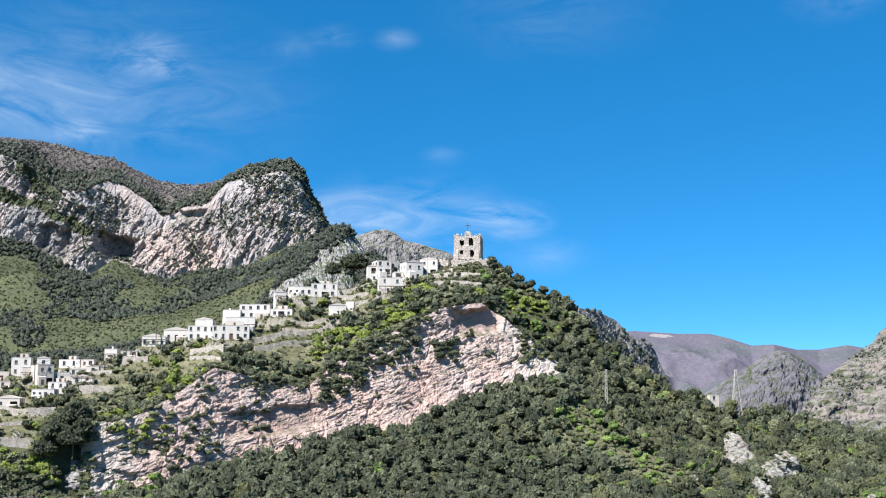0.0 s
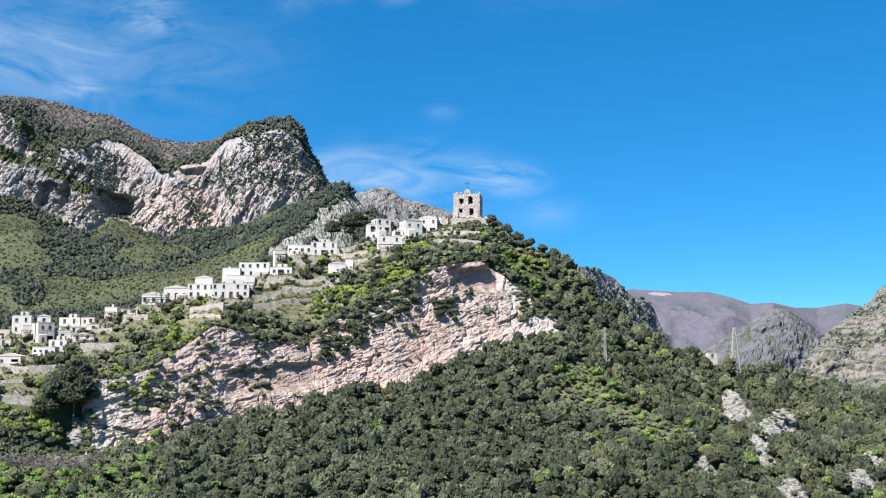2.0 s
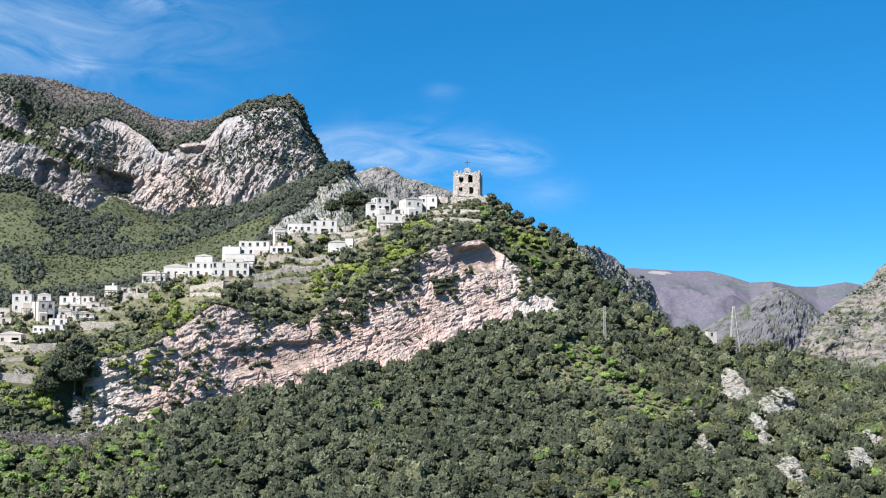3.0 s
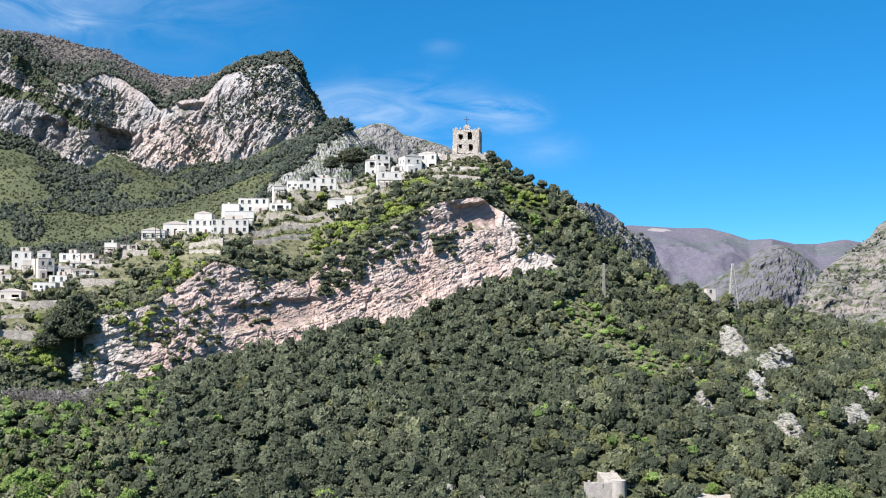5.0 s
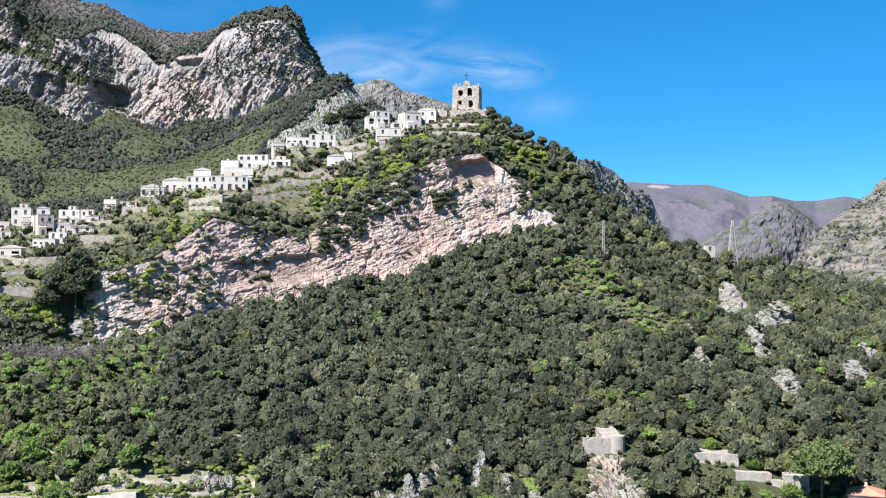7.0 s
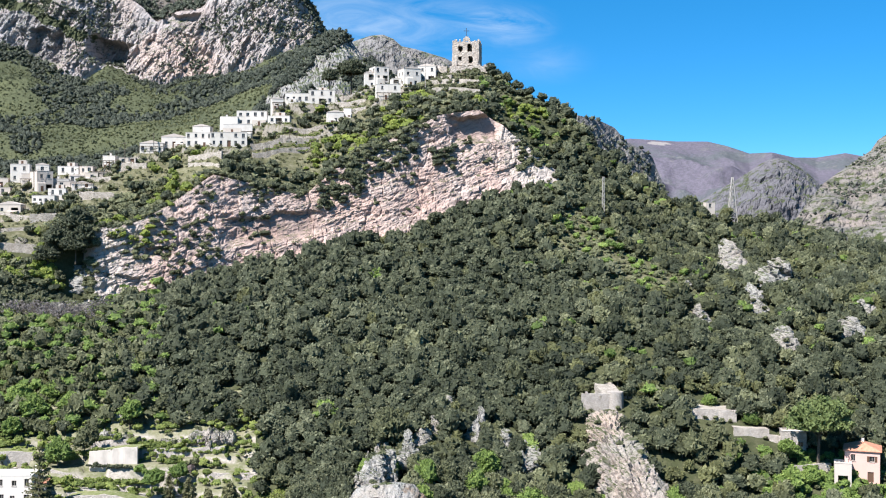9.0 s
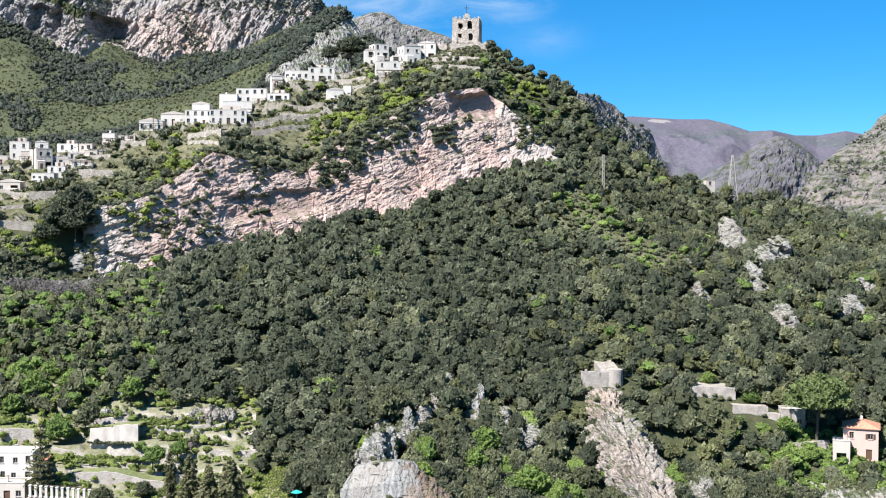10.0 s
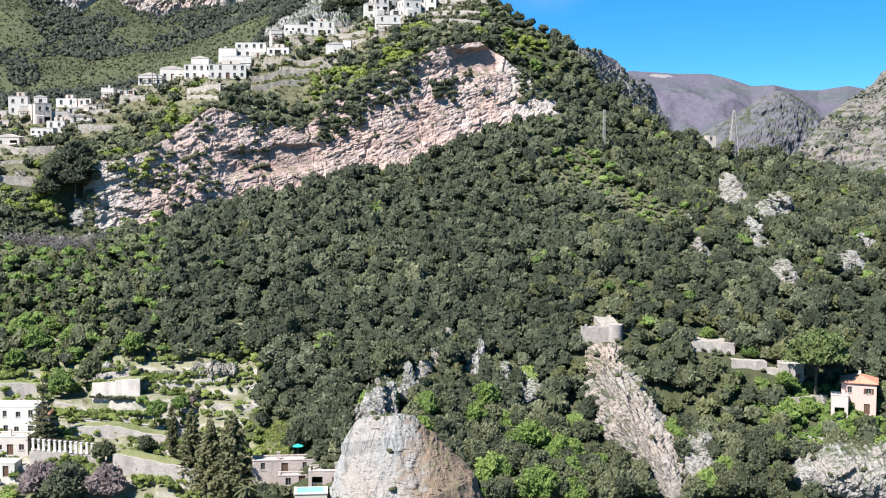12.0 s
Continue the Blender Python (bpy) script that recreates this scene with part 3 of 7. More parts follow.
def facets(p, seed):
    """Broken planes: each cell of space stands out by its own step and leans its own way."""
    i = np.floor(p).astype(np.int64)
    best, out = np.full(len(p), 9.0), np.zeros(len(p))

    def rand(c, k):
        h = (c[:, 0] * 374761393 + c[:, 1] * 668265263 + c[:, 2] * 1103515245 + (seed * 7 + k) * 1274126177) & 0xFFFFFFFF
        h = ((h ^ (h >> 13)) * 1274126177) & 0xFFFFFFFF
        return ((h ^ (h >> 16)) & 0xFFFF) / 65535.0

    for dx in (-1, 0, 1):
        for dy in (-1, 0, 1):
            for dz in (-1, 0, 1):
                c = i + np.array([dx, dy, dz])
                f = p - (c + np.stack([rand(c, k) for k in range(3)], 1))
                d = (f * f).sum(1)
                near = d < best
                best = np.where(near, d, best)
                lean = np.stack([rand(c, k) for k in (3, 4, 5)], 1) - 0.5
                out = np.where(near, (rand(c, 6) - 0.5) * 1.1 + 1.3 * (f * lean).sum(1), out)
    return out


def courses(u, w, q, size, thick, length, seed):
    """Beds of stone broken into blocks: each block stands out by its own amount and overhangs a little."""
    bed = (w + 1.3 * size * fbm(q, 14 * size, 3, 0.5, seed)) / (thick * size)
    i = np.floor(bed).astype(np.int64)

    def rand(a, b_, k):
        h = (a * 374761393 + b_ * 668265263 + (seed * 13 + k) * 1274126177) & 0xFFFFFFFF
        h = ((h ^ (h >> 13)) * 1274126177) & 0xFFFFFFFF
        return ((h ^ (h >> 16)) & 0xFFFF) / 65535.0

    j = np.floor((u + 0.9 * size * fbm(q, 4 * size, 2, 0.5, seed + 2)) / (length * size) * (0.6 + 0.8 * rand(i, i, 1)) + 9 * rand(i, i, 2)).astype(np.int64)
    return rand(i, j, 3) - 0.5 + 0.4 * (bed - i - 0.5) * rand(j, i, 4)


def cliff_relief(p, size, seed, dip=-24, broken=1.0, run=1.0):
    """How far the rock stands out: tilted beds and blocks, broken planes, cracks and hollows."""
    c, s = math.cos(radians(dip)), math.sin(radians(dip))
    u, w = p[:, 0] * c - p[:, 2] * s, p[:, 0] * s + p[:, 2] * c
    q = np.stack([u, p[:, 1] * 0.6, w], 1)
    crack = np.clip(1 - abs(fbm(p * np.array([1, 1, 0.35]), 7 * size, 2, 0.5, seed + 21)) * 10, 0, 1)
    beds = 2.0 * courses(u, w, q, size, 3.4, 8.0 * run, seed + 31) + 1.2 * courses(u, w, q, size, 1.3, 3.0 * run, seed + 32) + 0.6 * courses(u, w, q, size, 0.55, 1.2 * run, seed + 33)
    planes = 2.2 * facets(q / np.array([9, 7, 5.0]) / size, seed + 5) + 1.2 * facets(q / np.array([3.4, 3, 1.7]) / size, seed + 6) + 0.55 * facets(q / np.array([1.3, 1.2, 0.8]) / size, seed + 7)
    return size * (beds + 2.4 * fbm(q, 20 * size, 2, 0.5, seed + 3) - 1.2 * crack + broken * planes)


def along(p, x0, y0, x1, y1, r):
    """How near places of a plane lie to a strip from one point to another: 1 on its middle line, 0 from r on."""
    a_, d_ = np.array([x0, y0], float), np.array([x1 - x0, y1 - y0], float)
    t_ = np.clip(((p - a_) @ d_) / max(d_ @ d_, 1e-9), 0, 1)
    return np.clip(1 - np.linalg.norm(p - a_ - t_[:, None] * d_, axis=1) / r, 0, 1)


def stepped(z, step, wander, hold=0.72):
    """Turns a slope into level treads and steep risers; wander shifts the steps from place to place."""
    s = z / step + wander
    f = s - np.floor(s)
    r = np.clip((f - hold) / (1 - hold), 0, 1)
    return (np.floor(s) + r - wander) * step


# the main hill, from below the gardens over the wood and the pink cliff to the crest
def behind(line, by, lift):
    """A break line moved back where the cliff stands in front of it."""
    return [(x * (y + by) / y, y + by, z + lift) if -0.293 < x / y < 0.095 else (x, y, z) for x, y, z in line]


hill = Sheet([FOOT, LOW, TERRACE, WOOD, behind(CLIFF_FOOT, 5, 0), behind(CLIFF_TOP, 8, 0.4), CREST, BACK], [6, 60, 18, 18, 8, 84, 6], -0.44, 0.44, 380)
HS = hill.starts
rows_ = np.repeat(np.arange(hill.p.shape[0]), hill.p.shape[1])
q = hill.flat()
share = q[:, 0] / q[:, 1]
soft = np.clip((rows_ - HS[1]) / 10, 0, 1) * np.clip((HS[6] - rows_) / 8, 0, 1)
hill.shift(soft * 1.0 * fbm(q, 16, 4, 0.5, 31), (0, 0, 1))
# the villa's garden terraces, and the vine terraces of the village
q = hill.flat()
plots = value_noise(np.stack([q[:, 0] / 11, q[:, 1] * 0, q[:, 1] * 0], 1), 55)
where = np.clip((-0.15 - share + 0.02 * fbm(q, 12, 2, 0.5, 4)) / 0.01, 0, 1) * (rows_ >= HS[1]) * np.clip((HS[2] + 6 - rows_) / 4, 0, 1)
hill.shift(where * (stepped(q[:, 2], 2.5, 0.35 * np.round(plots * 2)) - q[:, 2]), (0, 0, 1))
rise = (rows_ - HS[5]) / (HS[6] - HS[5])
where = np.clip((-0.02 - share) / 0.01, 0, 1) * np.clip((rise - 0.35 - 0.1 * fbm(q, 15, 2, 0.5, 9)) / 0.1, 0, 1) * (rows_ <= HS[6])
hill.shift(where * (stepped(q[:, 2], 1.9, 0.4 * np.round(plots * 2)) - q[:, 2]), (0, 0, 1))
garden_rows = [1 if HS[1] <= r < HS[2] + 6 else 0 for r in range(hill.p.shape[0] - 1)]
ground_hill = hill.build("ground_hill", [EARTH, GARDEN_EARTH, WOOD_FLOOR])
columns_ = hill.p.shape[1] - 1
cell_share, cell_row = share.reshape(hill.p.shape[:2])[:-1, :-1].ravel(), np.repeat(np.arange(hill.p.shape[0] - 1), columns_)
edge_ = 0.03 * fbm(q, 9, 3, 0.5, 66).reshape(hill.p.shape[:2])[:-1, :-1].ravel()
GLADE = (38, 364, 64, 322, 15)       # the open strip in the wood: from, to, half-width
in_glade = along(q.reshape(*hill.p.shape)[:-1, :-1, :2].reshape(-1, 2), *GLADE) > 0.1
is_garden = (np.repeat(garden_rows, columns_) == 1) & (cell_share + edge_ < -0.152)
is_wood = ~is_garden & ~in_glade & ~((cell_share + edge_ < -0.283) & (cell_row > HS[5] + 6)) & ((cell_row < HS[5] + 6) | (cell_share + edge_ > 0.05))
ground_hill.data.polygons.foreach_set("material_index", np.where(is_garden, 1, np.where(is_wood, 2, 0)).astype(np.int32))
tagged(ground_hill, kind="structure")

# the pink cliff, in front of the hill's steep band
lip = [(x * (y + 9) / y, y + 9, z + 0.7) for x, y, z in CLIFF_TOP]
foot = [(x * (y - 3) / y, y - 3, z - 5) for x, y, z in CLIFF_FOOT]
cliff = Sheet([foot, CLIFF_FOOT, CLIFF_TOP, lip], [8, 76, 6], -0.299, 0.098, 640)
q = cliff.flat()
rows_ = np.repeat(np.arange(cliff.p.shape[0]), cliff.p.shape[1])
share = q[:, 0] / q[:, 1]
band = np.clip((cliff.p.shape[0] - 1 - rows_) / 6.0, 0, 1) * np.clip((0.098 - share) / 0.02, 0, 1) * np.clip((share + 0.299) / 0.012, 0, 1)
# smooth walls under the two great overhangs
calm = np.zeros(len(q))
for x_, z_, rx_, rz_, lean_ in ((11.0, 151.6, 9.6, 5.2, 0.06), (-48.5, 118.4, 13.5, 4.6, 0.14)):
    d_ = ((q[:, 0] - x_) / rx_) ** 2 + ((q[:, 2] - z_ - lean_ * (q[:, 0] - x_)) / rz_) ** 2
    calm = np.maximum(calm, (1.0 if x_ > 0 else 0.45) * np.clip((1.25 - d_ + 0.25 * fbm(q, 5, 2, 0.5, 12)) / 0.4, 0, 1))
cliff.shift(band * (0.6 * (1 - 0.7 * calm) * cliff_relief(q, 0.75, 11, -17, 0.38, 1.7) + 1.0) - 3 * (1 - np.clip((share + 0.299) / 0.012, 0, 1)), (0.1, -1, 0.1))
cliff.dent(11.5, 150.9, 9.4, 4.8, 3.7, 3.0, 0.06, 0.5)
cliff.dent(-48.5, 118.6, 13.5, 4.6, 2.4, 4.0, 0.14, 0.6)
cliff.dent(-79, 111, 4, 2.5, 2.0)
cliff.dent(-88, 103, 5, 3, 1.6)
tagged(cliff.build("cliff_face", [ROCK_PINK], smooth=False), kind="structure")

# the massif with its big cliffs, behind on the left
massif = Sheet([VALLEY, MEADOW, MASSIF_FOOT, MASSIF_TOP, MASSIF_RIDGE, [(x * 1.15, y * 1.15, z - 60) for x, y, z in MASSIF_RIDGE]], [16, 20, 90, 20, 4], -0.44, -0.093, 420)
q = massif.flat()
MS = massif.starts
rows_ = np.repeat(np.arange(massif.p.shape[0]), massif.p.shape[1])
band = np.clip(np.minimum((rows_ - MS[2]) / 6.0, (MS[3] - rows_) / 18.0), 0, 1)
massif.shift(band * (0.75 * cliff_relief(q, 1.7, 41, -58) + 9 * fbm(q * np.array([1, 0.5, 0.25]), 50, 4, 0.5, 143) - 1.0), (0.15, -1, 0.1))
massif.shift((1 - band) * 5 * fbm(q, 60, 4, 0.5, 51) * np.clip((MS[4] - rows_) / 8, 0, 1), (0, 0, 1))
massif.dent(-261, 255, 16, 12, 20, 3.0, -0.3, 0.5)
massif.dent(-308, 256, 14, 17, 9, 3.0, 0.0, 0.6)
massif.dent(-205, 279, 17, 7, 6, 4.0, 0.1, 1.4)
massif.dent(-325, 305, 16, 22, 8)


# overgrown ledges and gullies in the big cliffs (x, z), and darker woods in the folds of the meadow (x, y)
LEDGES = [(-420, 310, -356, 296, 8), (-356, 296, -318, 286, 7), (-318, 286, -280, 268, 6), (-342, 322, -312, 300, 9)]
# last strip: dark bushes added where the buttress side is only in shade
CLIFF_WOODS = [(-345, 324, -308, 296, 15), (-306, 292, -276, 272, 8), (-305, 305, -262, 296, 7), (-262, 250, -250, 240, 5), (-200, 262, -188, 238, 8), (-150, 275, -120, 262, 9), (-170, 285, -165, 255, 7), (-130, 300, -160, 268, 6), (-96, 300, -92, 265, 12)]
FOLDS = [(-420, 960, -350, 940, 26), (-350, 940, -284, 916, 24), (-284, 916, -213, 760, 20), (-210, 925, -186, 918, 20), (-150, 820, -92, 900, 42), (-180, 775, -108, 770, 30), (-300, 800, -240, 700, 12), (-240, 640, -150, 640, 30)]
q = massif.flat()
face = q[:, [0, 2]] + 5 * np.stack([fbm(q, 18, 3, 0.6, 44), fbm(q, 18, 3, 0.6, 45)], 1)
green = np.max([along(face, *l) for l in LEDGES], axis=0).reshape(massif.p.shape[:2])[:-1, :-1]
strip = np.repeat([1 if MS[2] <= r < MS[3] else (2 if r >= MS[3] else 0) for r in range(massif.p.shape[0] - 1)], massif.p.shape[1] - 1)
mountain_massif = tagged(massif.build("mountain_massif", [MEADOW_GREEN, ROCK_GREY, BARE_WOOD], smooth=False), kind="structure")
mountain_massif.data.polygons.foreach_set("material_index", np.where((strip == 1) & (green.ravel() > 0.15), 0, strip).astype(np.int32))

# the rocky knoll between massif and crest
hump = Sheet([HUMP_FOOT, HUMP_CREST, [(x * 1.2, y * 1.2, z - 50) for x, y, z in HUMP_CREST]], [60, 6], -0.157, -0.031, 200)
q = hump.flat()
rows_ = np.repeat(np.arange(hump.p.shape[0]), hump.p.shape[1])
hump.shift(np.clip((60 - rows_) / 6, 0, 1) * 0.8 * cliff_relief(q, 1.3, 61, 60), (0.1, -1, 0.2))
tagged(hump.build("rocky_knoll", [KNOLL_GREY], smooth=False), kind="structure")


def ridge(name, crest, material, depth, drop, seed, rough, rows=40, columns=260, rocky=0.0):
    """A distant ridge: its crest, the slope towards the valley and the back."""
    front = [(x * (1 - depth), y * (1 - depth), z - drop) for x, y, z in crest]
    back = [(x * (1 + depth), y * (1 + depth), z - drop * 0.5) for x, y, z in crest]
    r = [x / y for x, y, z in crest]
    s = Sheet([front, crest, back], [rows, 8], min(r), max(r), columns)
    q = s.flat()
    k = np.repeat(np.arange(s.p.shape[0]), s.p.shape[1])
    fade = np.clip(abs(k - rows) / (0.35 * rows), 0.0, 1) ** 1.3
    ridged = 1 - 2 * abs(fbm(q * np.array([1, 0.8, 0.8]), rough * 5, 4, 0.5, seed + 4))
    s.shift(fade * rough * (0.7 * fbm(q, rough * 7, 5, 0.5, seed) + 0.9 * ridged + 0.35 * fbm(q, rough * 1.2, 3, 0.5, seed + 9)), (0, -0.6, 0.8))
    if rocky:
        s.shift(np.clip(abs(k - rows) / 5, 0, 1) * 0.5 * cliff_relief(s.flat(), rocky, seed + 50, -30), (0, -0.8, 0.4))
    tagged(s.build(name, [material], smooth=not rocky), kind="structure")
    return s


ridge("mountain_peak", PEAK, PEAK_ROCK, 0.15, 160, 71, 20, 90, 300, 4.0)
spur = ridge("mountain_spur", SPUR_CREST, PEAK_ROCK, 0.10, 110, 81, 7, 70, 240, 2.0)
ridge("mountain_middle", MIDDLE_RIDGE, HAZED_MIDDLE_ROCK, 0.25, 260, 101, 42, 90, 260, 6.0)
far = ridge("mountain_far", FAR_RIDGE, HAZED_FAR_WOOD, 0.35, 420, 91, 60, 80, 320)
right = Sheet([RIGHT_FOOT, RIGHT_CREST, [(x * 1.2, y * 1.2, z - 40) for x, y, z in RIGHT_CREST]], [90, 6], 0.284, 0.437, 220)
q = right.flat()
k = np.repeat(np.arange(right.p.shape[0]), right.p.shape[1])
right.shift(np.clip((90 - k) / 8, 0, 1) * 7 * fbm(q, 50, 5, 0.5, 95), (0, -0.5, 1))
z = right.p[..., 2].ravel() / 11.0 + 0.5 * fbm(right.flat(), 60, 2, 0.5, 97)
right.shift(np.clip((90 - k) / 8, 0, 1) * (2.5 * np.clip((z - np.floor(z)) * 1.6, 0, 1) ** 2 + 0.6 * cliff_relief(right.flat(), 3.0, 98)), (0.2, -1, 0))
tagged(right.build("mountain_right", [RIGHT_ROCK]), kind="structure")

b = bmesh.new()
bmesh.ops.create_grid(b, x_segments=12, y_segments=12, size=4800)
ground = tagged(part("ground", b, EARTH), kind="structure")
ground.location.z = 30

# ---- plants ----
OCT_V = np.array([(1, 0, 0), (0, 1, 0), (-1, 0, 0), (0, -1, 0), (0, 0, 1), (0, 0, -1)], float)
OCT_F = np.array([(0, 1, 4), (1, 2, 4), (2, 3, 4), (3, 0, 4), (1, 0, 5), (2, 1, 5), (3, 2, 5), (0, 3, 5)])


def leaf_quads(centres, radii, per, size, rng, up=0.25, flat=1.0, lift=0.25):
    """Small leaf sprays over the surface of clumps: corners (n*4, 3)."""
    c = np.repeat(centres, per, 0)
    r = np.repeat(radii, per)[:, None]
    d = rng.normal(size=c.shape)
    d[:, 2] += up
    d /= np.linalg.norm(d, axis=1)[:, None]
    o = c + d * r * (0.74 + 0.4 * rng.random((len(c), 1))) * np.array([1, 1, flat])
    nrm = d + 0.42 * rng.normal(size=d.shape)
    nrm[:, 2] += lift
    nrm /= np.linalg.norm(nrm, axis=1)[:, None]
    t = np.cross(nrm, rng.normal(size=d.shape))
    t /= np.linalg.norm(t, axis=1)[:, None]
    b_ = np.cross(nrm, t)
    s = size * (0.6 + 0.8 * rng.random((len(c), 1)))
    k = 0.5 + 0.5 * rng.random((4, len(c), 1))
    quad = np.stack([o - t * s * k[0], o + b_ * s * k[1] * 0.7, o + t * s * k[2], o - b_ * s * k[3] * 0.7], 1)
    return quad.reshape(-1, 3)


def tube(points, radii, sides=5):
    """A tapered limb along points: corners and quads."""
    v, f = [], []
    for k, (p, r) in enumerate(zip(points, radii)):
        for s in range(sides):
            a = 2 * math.pi * s / sides
            v.append((p[0] + r * math.cos(a), p[1] + r * math.sin(a), p[2]))
        if k:
            o = (k - 1) * sides
            f += [(o + s, o + (s + 1) % sides, o + sides + (s + 1) % sides, o + sides + s) for s in range(sides)]
    return np.array(v), np.array(f)


class Dome:
    """A plant one metre wide with a domed, knobbly crown: puffs of foliage, loose sprays on them, and wood."""
    sides = 3

    def __init__(self, puffs, leaves, size, seed, tall=1.0, low=0.12, around=16, rings=8, knob=0.32, reach=0.55, trunk=0.045, limbs=0, wide=0.5, under=2.25):
        rng = np.random.default_rng(seed)
        th = np.linspace(0.0, under, rings + 1)[1:, None] + 0.09 * rng.normal(size=(rings, around))
        ph = np.linspace(0, 2 * math.pi, around, endpoint=False)[None] + 0.5 * (np.arange(rings) % 2)[:, None] * 2 * math.pi / around
        d = np.stack([np.sin(th) * np.cos(ph), np.sin(th) * np.sin(ph), np.cos(th)], 2).reshape(-1, 3)
        d = np.concatenate([d, [[0, 0, 1.0]]])
        u = rng.normal(size=(puffs, 3))
        u[:, 2] = abs(u[:, 2]) * 0.9 - 0.15
        u /= np.linalg.norm(u, axis=1)[:, None]
        size_k = reach * (0.6 + 0.7 * rng.random(puffs))
        ang = np.arccos(np.clip(d @ u.T, -1, 1))
        high = (0.65 + 0.5 * rng.random(puffs)) * np.sqrt(np.clip(1 - (ang / size_k) ** 2, 0, 1))
        r = 0.70 + knob * high.max(1) + 0.10 * rng.normal(size=len(d))
        mid = low + (tall - low) * 0.38
        span = np.where(d[:, 2:] > 0, (tall - mid) * 1.02, mid - low)
        lean = 0.08 * rng.normal(size=3) * np.array([1, 1, 0])
        self.core = d * r[:, None] * np.concatenate([np.full((len(d), 2), wide), span], 1) * 0.93 + np.array([0, 0, mid]) + lean * (d[:, 2:] + 0.5)
        top = len(d) - 1
        f = [(top, k, (k + 1) % around) for k in range(around)]
        for j in range(rings - 1):
            o = j * around
            for k in range(around):
                n = (k + 1) % around
                if j % 2 == 0:
                    f += [(o + k, o + around + k, o + n), (o + n, o + around + k, o + around + n)]
                else:
                    f += [(o + k, o + around + n, o + n), (o + k, o + around + k, o + around + n)]
        self.core_f = np.array(f)
        # pointed sprays of foliage all over the crown, and loose leaves between them
        tufts = max(4, int(leaves * 0.27))
        t = self.core[self.core_f[rng.integers(0, len(f), leaves)]]
        w = rng.random((leaves, 3))
        w /= w.sum(1)[:, None]
        spots = (t * w[..., None]).sum(1)
        out = spots - np.array([0, 0, mid])
        out /= np.linalg.norm(out, axis=1)[:, None]

        def frame_of(n):
            a = np.cross(n, rng.normal(size=n.shape))
            a /= np.linalg.norm(a, axis=1)[:, None]
            return a, np.cross(n, a)

        o, p = out[:tufts], spots[:tufts]
        grow = o + np.array([0, 0, 0.45]) + 0.35 * rng.normal(size=o.shape)
        grow /= np.linalg.norm(grow, axis=1)[:, None]
        a, b_ = frame_of(grow)
        s = size * 1.15 * (0.5 + 0.9 * rng.random((tufts, 1)))
        tip = p + grow * s * (0.9 + 0.8 * rng.random((tufts, 1)))
        ring = [p - o * s * 0.25 + (a * math.cos(k * 2.094) + b_ * math.sin(k * 2.094)) * s * (0.75 + 0.5 * rng.random((tufts, 1))) for k in range(3)]
        tuft = np.stack([np.stack([ring[k], ring[(k + 1) % 3], tip], 1) for k in range(3)], 1).reshape(-1, 3)
        o, p = out[tufts:tufts * 2], spots[tufts:tufts * 2]
        nrm = o + 0.6 * rng.normal(size=o.shape) + np.array([0, 0, 0.3])
        nrm /= np.linalg.norm(nrm, axis=1)[:, None]
        a, b_ = frame_of(nrm)
        p = p + o * (0.11 * rng.random((len(p), 1)) + 0.01)
        s = size * (0.5 + 0.7 * rng.random((len(p), 1)))
        k = 0.6 + 0.6 * rng.random((3, len(p), 1))
        self.leaf = np.concatenate([tuft, np.stack([p - a * s * k[0], p + (a * 0.5 + b_ * 0.8) * s * k[1], p + (a * 0.5 - b_ * 0.8) * s * k[2]], 1).reshape(-1, 3)])
        # each spray has a shade of its own
        self.shade = np.concatenate([np.repeat(0.22 * rng.normal(size=tufts), 9), np.repeat(0.25 * rng.normal(size=len(p)), 3)])
        wv, wf = [], []
        head = np.array([0.02, 0.01, mid])
        v, f = tube([(0, 0, -0.2), head * 0.5, head], [trunk, trunk * 0.8, trunk * 0.55])
        wv.append(v), wf.append(f)
        for k in range(limbs):
            tip = np.array([0, 0, mid]) + u[k % puffs] * np.array([wide, wide, tall - mid]) * 0.7
            v, f = tube([head * 0.7, (head * 0.7 + tip) / 2, tip], [trunk * 0.5, trunk * 0.35, trunk * 0.15], 4)
            wf.append(f + sum(len(x) for x in wv)), wv.append(v)
        self.wood, self.wood_f = np.concatenate(wv), np.concatenate(wf)


